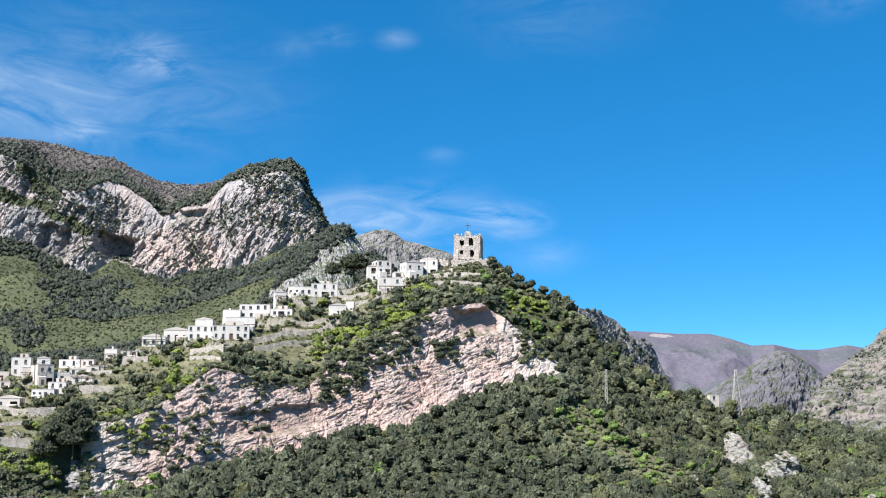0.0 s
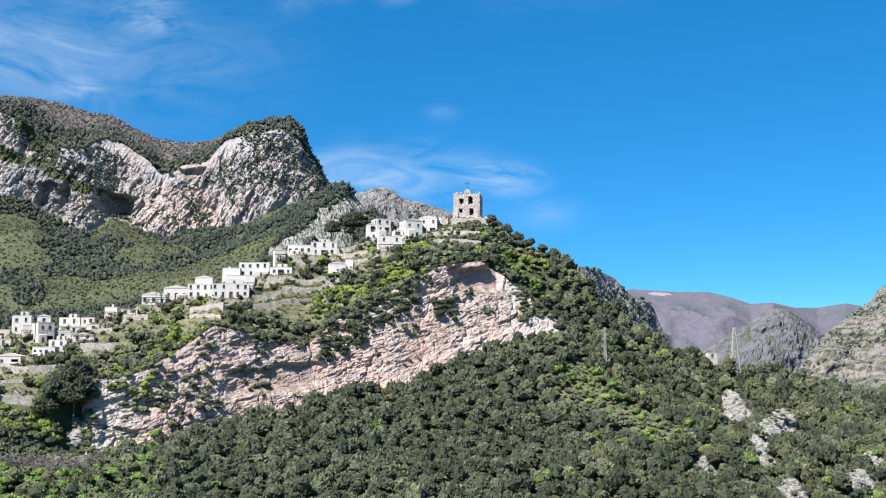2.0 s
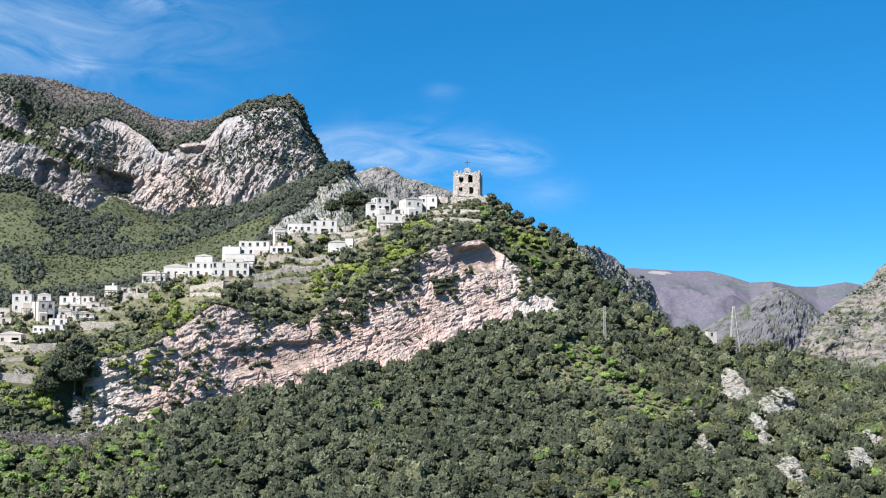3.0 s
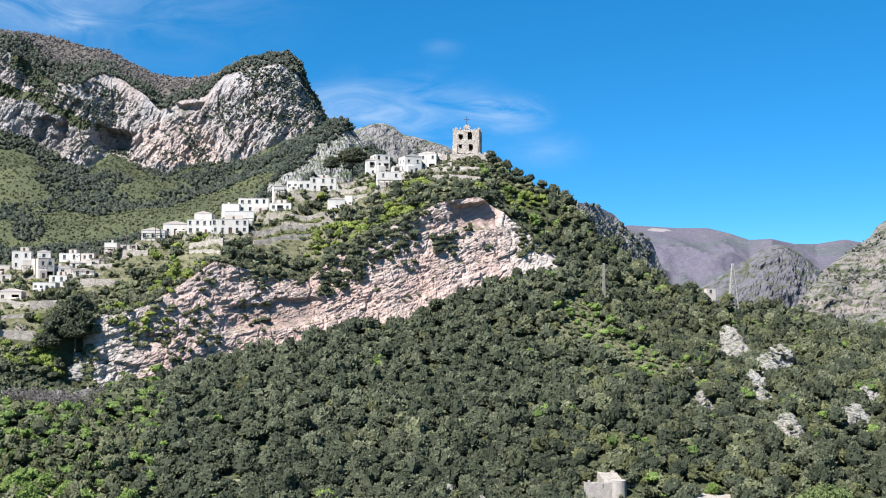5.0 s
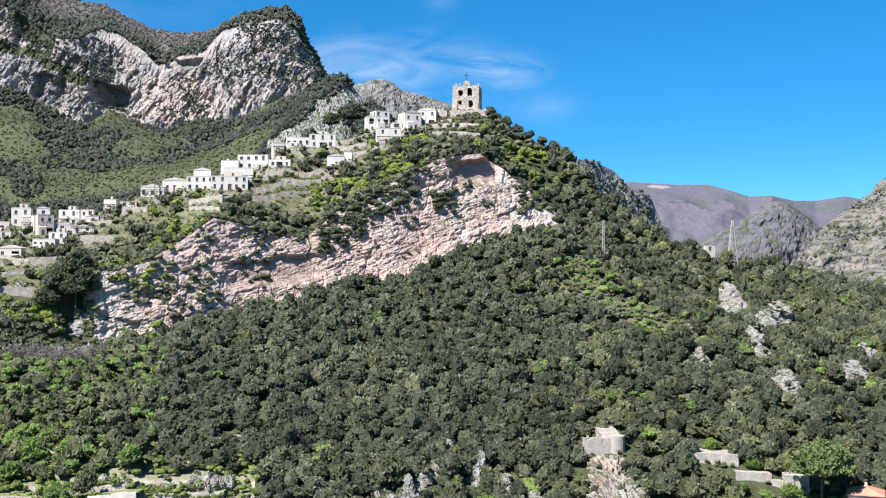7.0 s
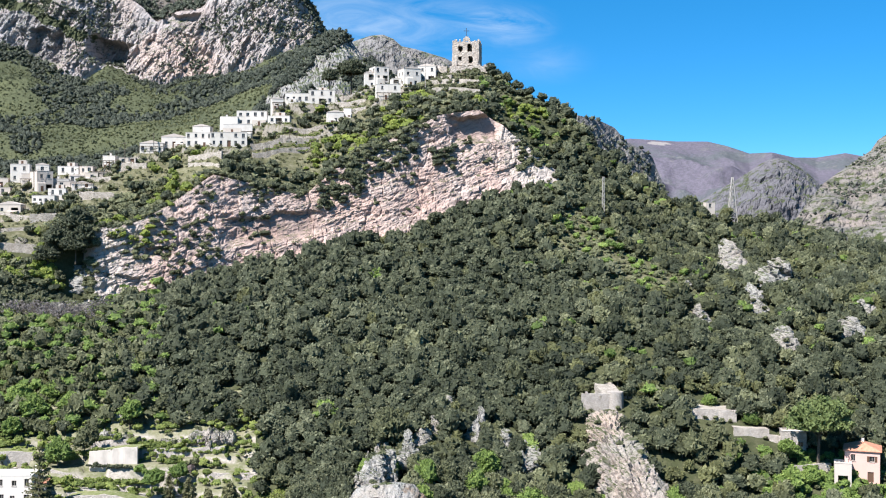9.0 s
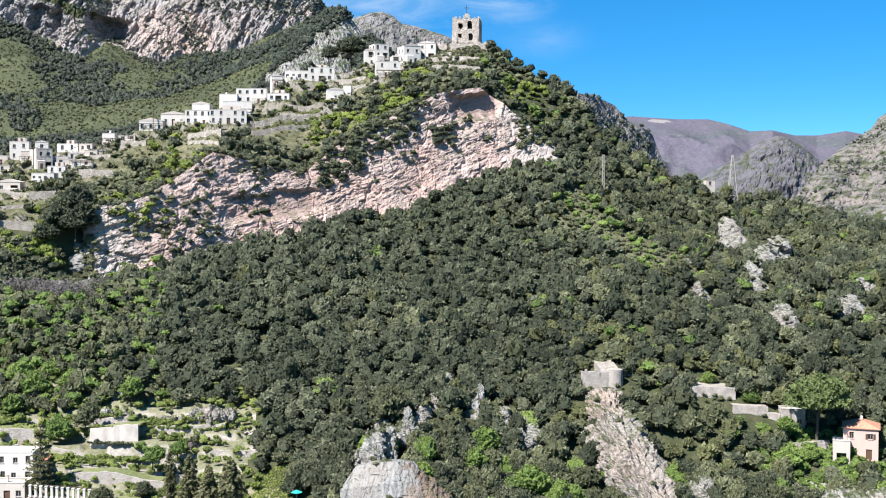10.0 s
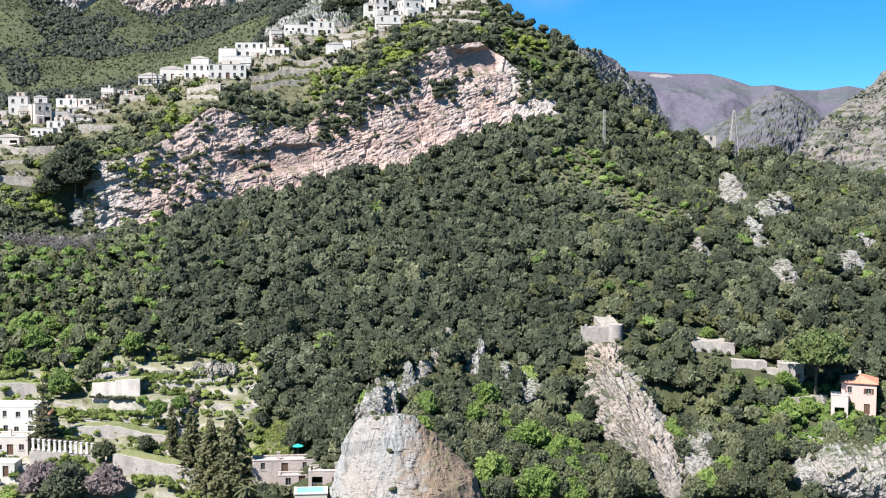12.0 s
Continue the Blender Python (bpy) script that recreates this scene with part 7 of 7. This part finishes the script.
grove("foot_scrub", BUSHES, pt, 0.9 + 1.3 * rng.random(len(pt)), LEAF_OLIVE, "low grey-green scrub at the foot of the cliff", rng, category="shrubs", wood=False, tints=0.3 + 0.6 * rng.random(len(pt)))
p6, nz = cliff.spread(26, 8, 84, 0.91, 0.99, rng)
grove("flank_bushes", BUSHES, p6, 1.2 + 2.0 * rng.random(len(p6)), LEAF_OLIVE, "grey-green bushes on the broken end of the cliff", rng, category="shrubs", wood=False)
pz, _ = hill.spread(1100, HS[4] - 8, HS[5] + 3, 0.05, 0.166, rng)
pz = pz[free(pz) | (pz[:, 1] < 327.5)]
pick_ = fbm(pz, 9, 3, 0.5, 72) + 0.25 * rng.normal(size=len(pz))
for name_, leaf_, ids, text in (("steep_bushes", LEAF_DARK, pick_ < -0.26, "dark evergreen bushes on the steep ground beside the cliff"),
                                ("steep_scrub", LEAF_OLIVE, (pick_ >= -0.26) & (pick_ < 0.1), "grey-green scrub on the steep ground beside the cliff"),
                                ("steep_spurge", LEAF_SPURGE, pick_ >= 0.1, "yellow-green bushes on the steep ground beside the cliff")):
    grove(name_, BUSHES, pz[ids], 1.3 + 2.2 * rng.random(ids.sum()), leaf_, text, rng, category="shrubs", wood=False, tints=0.3 + 0.6 * rng.random(ids.sum()))
pz = np.concatenate([cliff.spread(45, 60, 90, 0.04, 0.28, rng)[0], cliff.spread(25, 40, 66, 0.10, 0.20, rng)[0]])
half = rng.random(len(pz)) < 0.55
grove("edge_spurge", BUSHES, pz[half], 1.3 + 2.0 * rng.random(half.sum()), LEAF_SPURGE, "yellow-green bushes over the cliff's upper edge", rng, category="shrubs", wood=False, tints=0.3 + 0.6 * rng.random(half.sum()))
grove("edge_scrub", BUSHES, pz[~half], 1.2 + 1.8 * rng.random((~half).sum()), LEAF_OLIVE, "grey-green scrub over the cliff's upper edge", rng, category="shrubs", wood=False, tints=0.5 + 0.5 * rng.random((~half).sum()))
pz, _ = cliff.spread(70, 2, 86, 0.0, 0.035, rng)
grove("corner_scrub", BUSHES, pz, 1.3 + 2.0 * rng.random(len(pz)), LEAF_OLIVE, "grey-green scrub climbing the end of the cliff", rng, category="shrubs", wood=False, tints=0.3 + 0.6 * rng.random(len(pz)))
pe = np.array([(a_ * y_, y_, hill.height(a_ * y_, y_)) for a_, y_ in zip(rng.normal(-0.299, 0.006, 90), rng.uniform(312, 333, 90))])
grove("end_scrub", BUSHES, pe, 1.2 + 2.0 * rng.random(len(pe)), LEAF_OLIVE, "grey-green scrub at the broken end of the cliff", rng, category="shrubs", wood=False, tints=0.4 + 0.7 * rng.random(len(pe)))
# garden plants on the terraces
p7, _ = hill.spread(1700, HS[1], HS[2] + 4, 0.02, 0.335, rng)
p7 = thinned(p7, 1.25)
road = (p7[:, 0] > -80) & (p7[:, 0] < -56) & (p7[:, 1] > 243) & (p7[:, 1] < 247.5)
front_ = (p7[:, 0] > -74) & (p7[:, 0] < -51) & (p7[:, 1] > 236.5) & (p7[:, 1] < 240.5)
p7 = p7[~road & ~front_]
p7[:, 2] += 0.4
grove("garden_shrubs", BUSHES, p7, 0.8 + 1.7 * rng.random(len(p7)), LEAF_VINE, "fresh green vines and shrubs on the garden terraces", rng, category="shrubs", tints=0.25 + rng.random(len(p7)) * 0.75, wood=False)
pg = np.stack([rng.uniform(22, 82, 1500), rng.uniform(305, 380, 1500)], 1)
pg = pg[rng.random(len(pg)) < 1.5 * along(pg, *GLADE)]
pg = np.array([(x, y, hill.height(x, y)) for x, y in pg])
half = rng.random(len(pg)) < 0.13
grove("glade_bushes", BUSHES, pg[half], 1.2 + 1.8 * rng.random(half.sum()), LEAF_LIGHT, "yellow-green bushes in the open glade", rng, category="shrubs", wood=False, tints=0.3 + 0.6 * rng.random(half.sum()))
pg = pg[~half]
grove("glade_scrub", BUSHES, pg, 0.8 + 1.9 * rng.random(len(pg)), LEAF_OLIVE, "pale olive scrub in the open glade", rng, category="shrubs", wood=False, tints=0.6 + 0.4 * rng.random(len(pg)))
pg = np.stack([rng.uniform(-36.0, -27.0, 1700), rng.uniform(221, 234, 1700)], 1)
pg = np.array([(x, y, hill.height(x, y)) for x, y in pg])
grove("green_bank", UNDER, pg, 0.3 + 0.4 * rng.random(len(pg)), LEAF_VINE, "bright green grassy bank above the pool buildings", rng, category="shrubs", wood=False, core=False, tints=0.55 + 0.4 * rng.random(len(pg)))
pg = np.stack([rng.uniform(-36, -15, 170), rng.uniform(199, 224, 170)], 1)
pg = pg[~((pg[:, 0] > -28) & (pg[:, 0] < -17.5) & (pg[:, 1] > 202) & (pg[:, 1] < 212)) & ~((pg[:, 0] > -35) & (pg[:, 0] < -23) & (pg[:, 1] > 211))]
pg = np.array([(x, y, hill.height(x, y)) for x, y in pg])
grove("pool_shrubs", BUSHES, pg, 1.4 + 1.8 * rng.random(len(pg)), LEAF_OLIVE, "olive green shrubs round the pool terrace", rng, category="shrubs", wood=False)
# undergrowth between the trees
pu, _ = hill.spread(2600, HS[1], HS[4], 0.02, 0.98, rng)
pu = pu[free(pu)]
grove("undergrowth", UNDER, pu, 1.2 + 1.8 * rng.random(len(pu)), LEAF_OLIVE, "low olive green undergrowth on the hillside", rng, category="shrubs", wood=False, core=False)
pv, _ = hill.spread(2600, HS[5], HS[6], 0.02, 0.60, rng)
grove("terrace_grass", UNDER, pv, 0.7 + 1.3 * rng.random(len(pv)), LEAF_OLIVE, "dry grass and herbs on the village terraces", rng, category="shrubs", wood=False, core=False)
pw, _ = hill.spread(900, HS[1], HS[2] + 4, 0.80, 0.97, rng)
pw = pw[(pw[:, 1] > 231) & (pw[:, 1] < 250)]
grove("terrace_bushes", BUSHES, pw, 1.3 + 1.9 * rng.random(len(pw)), LEAF_LIGHT, "yellow-green bushes on the old terraces", rng, category="shrubs", wood=False, tints=rng.random(len(pw)) * 0.7)
ps, _ = hill.spread(700, HS[1], HS[2] + 6, 0.60, 0.97, rng)
ps = ps[(ps[:, 1] > 236) & ~free(ps)]
grove("ruin_scrub", BUSHES, ps, 0.7 + 0.9 * rng.random(len(ps)), LEAF_OLIVE, "low scrub round the ruined walls", rng, category="shrubs", wood=False)
pr = np.array(ROCK_SPOTS)
grove("rock_tufts", BUSHES, pr, 0.7 + 1.3 * rng.random(len(pr)), LEAF_OLIVE, "tufts and bushes rooted in the crags", rng, category="shrubs", wood=False)
pf = np.array([(o.matrix_world.translation.x + rng.uniform(-5, 5), o.matrix_world.translation.y - rng.uniform(2.2, 5.5)) for o in bpy.data.objects if o.name.split(".")[0] == "house" and o.matrix_world.translation.y > 340 for _ in range(9)])
pf = np.array([(x, y, hill.height(x, y)) for x, y in pf])
grove("house_shrubs", BUSHES, pf, 1.0 + 1.7 * rng.random(len(pf)), LEAF_OLIVE, "garden shrubs below the village houses", rng, category="shrubs", wood=False)
pf = np.array([(x, y, hill.height(x, y)) for x, y in zip(rng.uniform(-7, 19, 170), rng.uniform(412, 437.5, 170))])
grove("tower_scrub", BUSHES, pf, 1.0 + 1.6 * rng.random(len(pf)), LEAF_OLIVE, "grey-green scrub on the terraces below the tower", rng, category="shrubs", wood=False)
for k, (x, y, w) in enumerate([(17.5, 438.0, 4.4), (20.5, 436.5, 4.0), (23.5, 434.5, 4.6), (27.5, 431.0, 4.4), (-13.5, 428.0, 3.4)]):
    plant_tree("tree", BIG[k % 4], x, y, hill.height(x, y) - 0.2, w, w, LEAF_DARK, "dark evergreen tree beside the ruined tower", 0.35, "trees by the tower", turn=k * 80)
# far woods
p4, nz = massif.spread(12500, 0, MS[2] + 2, 0, 1, rng)
fold = np.max([along(p4[:, :2] + 14 * np.stack([fbm(p4, 40, 3, 0.6, 46), fbm(p4, 40, 3, 0.6, 47)], 1), *l) for l in FOLDS], axis=0)
dark = 1.3 * (fold > 0.12) + 0.75 * fbm(p4, 60, 4, 0.55, 6) + 0.16 * rng.normal(size=len(p4)) > 0.5
keep = dark | (rng.random(len(p4)) < 0.8)
p4, dark = p4[keep], dark[keep]
grove("valley_wood", FAR_TREES, p4[dark], 1.8 + 3.0 * rng.random(dark.sum()), LEAF_FAR_HAZED, "dull green trees on the valley slopes", rng, wood=False, tints=0.02 + 0.4 * rng.random(dark.sum()))
grove("valley_scrub", FAR_BUSHES, p4[~dark], 0.7 + 1.6 * rng.random((~dark).sum()), LEAF_MEADOW, "light green scrub on the valley slopes", rng, wood=False, category="shrubs", tints=np.clip(0.5 + 0.8 * fbm(p4[~dark], 70, 3, 0.5, 7) + 0.12 * rng.normal(size=(~dark).sum()), 0, 1))
pm, nz = massif.spread(15000, 0, MS[2] + 1, 0, 1, rng)
fold = np.max([along(pm[:, :2], *l) for l in FOLDS], axis=0)
pm = pm[rng.random(len(pm)) > 2 * fold]
grove("meadow_tufts", MEADOW_TUFTS, pm, 0.9 + 1.5 * rng.random(len(pm)) ** 2, LEAF_MEADOW, "soft green grass and low scrub on the valley slopes", rng, wood=False, core=False, category="shrubs", tints=np.clip(0.55 + 0.8 * fbm(pm, 55, 3, 0.5, 7) + 0.1 * rng.normal(size=len(pm)), 0, 1))
pb, nz = massif.spread(6400, MS[3] - 1, MS[4] + 1, 0, 1, rng)
a_ = pb[:, 0] / pb[:, 1]
near_, far_ = [np.interp(a_, [l[0] / l[1] for l in line], [l[1] for l in line]) for line in (MASSIF_TOP, MASSIF_RIDGE)]
up_ = (pb[:, 1] - near_) / (far_ - near_)
bare = (up_ + 0.22 * fbm(pb, 45, 3, 0.5, 65) + 0.07 * rng.normal(size=len(pb)) > 0.36) & (a_ < -0.175)
grove("bare_wood", FAR_BUSHES, pb[bare], 1.3 + 1.8 * rng.random(bare.sum()), LEAF_BARE, "grey-brown leafless wood along the mountain ridge", rng, wood=False)
grove("ridge_wood", FAR_TREES, pb[~bare], 2.6 + 2.8 * rng.random((~bare).sum()), LEAF_FAR_HAZED, "dark evergreen wood above the big cliffs", rng, wood=False, tints=0.1 + 0.5 * rng.random((~bare).sum()))
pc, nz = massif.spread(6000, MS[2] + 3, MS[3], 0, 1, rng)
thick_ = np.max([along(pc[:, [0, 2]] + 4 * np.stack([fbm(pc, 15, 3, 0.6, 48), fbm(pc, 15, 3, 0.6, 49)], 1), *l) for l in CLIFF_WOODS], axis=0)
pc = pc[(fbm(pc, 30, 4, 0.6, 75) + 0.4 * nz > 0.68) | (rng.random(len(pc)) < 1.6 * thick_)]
grove("cliff_bushes", FAR_BUSHES, pc, 1.3 + 2.2 * rng.random(len(pc)), LEAF_FAR_HAZED, "dark bushes clinging to the big cliffs", rng, wood=False, category="shrubs")
p8, nz = hump.spread(2600, 0, 60, 0, 1, rng)
bald = np.max([along(p8[:, [0, 2]] + 3 * np.stack([fbm(p8, 12, 3, 0.6, 36), fbm(p8, 12, 3, 0.6, 37)], 1), *l) for l in ((-46, 207, -62, 192, 12), (-62, 192, -82, 180, 8), (-52, 185, -44, 178, 9))], axis=0)
p8 = p8[rng.random(len(p8)) > 2.6 * bald]
grove("knoll_wood", FAR_TREES, p8, 2.0 + 2.2 * rng.random(len(p8)), LEAF_FAR_HAZED, "dark evergreen wood on the rocky knoll", rng, wood=False, tints=0.35 * rng.random(len(p8)))
p9, nz = spur.spread(1100, 8, 71, 0, 1, rng)
p9 = p9[fbm(p9, 14, 3, 0.5, 85) > -0.3]
grove("spur_wood", FAR_TREES, p9, 2.2 + 2.4 * rng.random(len(p9)), LEAF_FAR_HAZED, "dark wood on the farther spur", rng, wood=False)
pa, nz = right.spread(1300, 0, 90, 0, 1, rng)
pa = pa[fbm(pa, 60, 3, 0.5, 45) > 0.1]
grove("right_slope_bushes", FAR_TREES, pa, 1.6 + 2.4 * rng.random(len(pa)), LEAF_FAR_HAZED, "dark bushes scattered on the far terraced slope", rng, wood=False)

# vine hedges along the garden terraces
for k, (x, y, z, w) in enumerate([(-105.5, 331.0, 111.5, 9.0), (-100.0, 329.0, 110.5, 8.0), (-102.0, 333.0, 116.0, 9.0), (-107.5, 329.0, 108.0, 7.5), (-98.5, 331.0, 113.5, 6.5)]):
    plant_tree("tree", BIG[k % 4], x, y, z, w, w * 0.95, LEAF_DARK, "large dark evergreen oak at the cliff's end", 0.25, "large oaks beside the cliff", turn=k * 63)
TERRACE_ROWS = [(x0, y0 + 1.2, x1, y1 + 1.2, 0.9) for x0, y0, x1, y1, h, bed in UPPER_WALLS[4:9]] + [(-60.9, 393.5, -40.0, 397.4, 0.9), (-58.0, 398.0, -44.0, 401.0, 0.8), (-62.0, 402.5, -42.0, 404.0, 0.9), (-60.0, 410.5, -38.0, 411.0, 0.9)]
VINES = [(x0, y0 + off, x1, y1 + off, 0.9 + 0.3 * (k % 3)) for k, (x0, y0, x1, y1, h, bed) in enumerate(GARDEN_WALLS) if k not in (4, 5, 10) for off in (1.4, 3.0)[:1 + (bed > 3)]]
HEDGES = VINES + [(-77.4, 241.6, -65.9, 241.2, 2.0), (-65.5, 240.0, -57.5, 239.4, 1.8), (-79.7, 226.8, -65.2, 226.0, 1.7), (-72.3, 224.6, -66.8, 224.4, 1.8),
          (-63.6, 251.2, -42.5, 250.2, 1.0), (-57.0, 229.8, -52.7, 229.6, 1.6), (-55.0, 239.5, -49.7, 238.3, 2.0), (-94.3, 253.1, -87.2, 253.5, 2.0), (-79.7, 249.6, -68.8, 248.5, 1.5)]
for k, (x0, y0, x1, y1, w) in enumerate(HEDGES + TERRACE_ROWS):
    n = int(math.hypot(x1 - x0, y1 - y0) / (0.42 * w))
    row = np.array([(x0 + (x1 - x0) * j / n + 0.15 * rng.normal(), y0 + (y1 - y0) * j / n + 0.3 * rng.normal()) for j in range(n + 1)])
    row = np.array([(x, y, max(hill.height(x, y + d) for d in (-1, 0, 1)) - 0.1) for x, y in row])
    hedge = grove("vine_hedge", BUSHES, row, w * (0.7 + 0.6 * rng.random(len(row))), LEAF_VINE, "yellow-green vine hedge along a garden terrace", rng, kind="", category="hedge", tints=0.2 + 0.5 * rng.random(len(row)), wood=False)
    tagged(hedge, group="garden hedges")
# planted rows on the garden terraces: both ends, width, leaf
PLANTED = [((-78.0, 241.6, 67.2), (-69.0, 243.9, 67.2), 1.9, LEAF_VINE), ((-69.0, 243.9, 67.2), (-59.0, 243.6, 66.8), 2.1, LEAF_VINE),
           ((-72.2, 245.5, 70.1), (-63.0, 244.9, 70.0), 1.0, LEAF_DARK), ((-72.2, 247.2, 73.2), (-62.4, 246.6, 73.2), 0.8, LEAF_VINE),
           ((-63.9, 250.9, 72.5), (-45.4, 248.2, 72.3), 1.2, LEAF_VINE), ((-57.4, 246.6, 70.5), (-54.5, 247.4, 70.5), 2.2, LEAF_VINE),
           ((-51.6, 246.0, 70.4), (-46.0, 246.2, 70.0), 1.9, LEAF_OLIVE), ((-53.4, 245.2, 69.3), (-50.8, 244.9, 69.1), 2.2, LEAF_PURPLE),
           ((-53.6, 243.4, 66.7), (-51.6, 243.2, 65.8), 2.6, LEAF_VINE), ((-61.6, 244.5, 69.0), (-58.8, 244.3, 68.8), 2.4, LEAF_LIGHT),
           ((-69.5, 237.9, 64.8), (-59.8, 238.6, 63.5), 1.8, LEAF_VINE), ((-60.3, 232.7, 63.7), (-53.0, 230.6, 63.0), 1.8, LEAF_OLIVE),
           ((-57.6, 221.2, 59.6), (-44.8, 220.9, 58.5), 1.7, LEAF_VINE)]
LEAFAGE = {LEAF_VINE: "yellow-green row of vines", LEAF_DARK: "low dark green clipped hedge", LEAF_OLIVE: "grey-green row of small olives", LEAF_PURPLE: "dull purple flowering shrubs", LEAF_LIGHT: "bright green rounded shrubs"}
for p0, p1, w, leaf_ in PLANTED:
    n = max(2, int((Vector(p1) - Vector(p0)).length / (0.4 * w)))
    row = np.linspace(p0, p1, n + 1) + rng.normal(size=(n + 1, 3)) * (0.15, 0.25, 0.05)
    hedge = grove("hedge", BUSHES, row, w * (0.65 + 0.7 * rng.random(n + 1)), leaf_, LEAFAGE[leaf_] + " on a garden terrace", rng, kind="", category="hedge", tints=0.2 + 0.5 * rng.random(n + 1), wood=False)
    tagged(hedge, group="planted rows of the garden")
# grey trees still without leaves below the end of the cliff
pn = np.stack([rng.uniform(-122, -84, 260), rng.uniform(290, 318, 260)], 1)
pn = pn[rng.random(len(pn)) < 1.2 * along(pn, -105, 307, -90, 305, 10)]
pn = np.array([(x, y, hill.height(x, y)) for x, y in pn])
grove("leafless_trees", [Plant(9, 150, 0.06, 500 + k, tall=1.25, low=0.3, clump=0.22, limbs=8, trunk=0.02) for k in range(4)], pn, 3.2 + 2.2 * rng.random(len(pn)), LEAF_BARE, "grey leafless trees at the foot of the cliff", rng, core=False)
# trees in fresh leaf that stand out from the wood
FRESH = [(44.3, 269.3, 81.5, 4.6, 0.5), (70.1, 239.8, 66.0, 6.0, 0.7), (74.4, 241.7, 67.0, 4.2, 0.5), (78.9, 234.2, 62.4, 5.0, 0.6), (9.0, 237.2, 69.0, 6.4, 0.3), (16.7, 226.2, 63.0, 7.4, 0.35),
         (17.3, 212.6, 56.5, 8.0, 0.3), (9.7, 225.4, 64.0, 4.0, 0.3), (18.4, 247.4, 72.2, 4.6, 0.9), (-88.9, 262.4, 77.0, 6.0, 0.4), (-94.0, 266.5, 79.0, 5.6, 0.6),
         (-87.0, 268.4, 80.0, 5.0, 0.5), (-91.9, 256.5, 74.0, 4.8, 0.3), (-82.0, 264.3, 78.0, 5.0, 0.5), (59.1, 264.5, 79.2, 3.6, 0.5),
         *[(x, y, hill.height(x, y) - 0.3, w, tone) for x, y, w, tone in ((12.0, 232.0, 5.0, 0.5), (22.0, 222.0, 5.2, 0.5), (25.0, 214.0, 6.0, 0.4), (27.0, 233.0, 4.4, 0.7), (10.0, 219.0, 4.6, 0.4), (29.0, 222.0, 5.0, 0.3))]]
for k, (x, y, z, w, tone) in enumerate(FRESH):
    plant_tree("tree", BIG[k % 4], x, y, z, w, w * 0.95, LEAF_LIGHT, "young tree in bright spring leaf standing out from the wood", tone, "trees in fresh leaf", turn=k * 51)
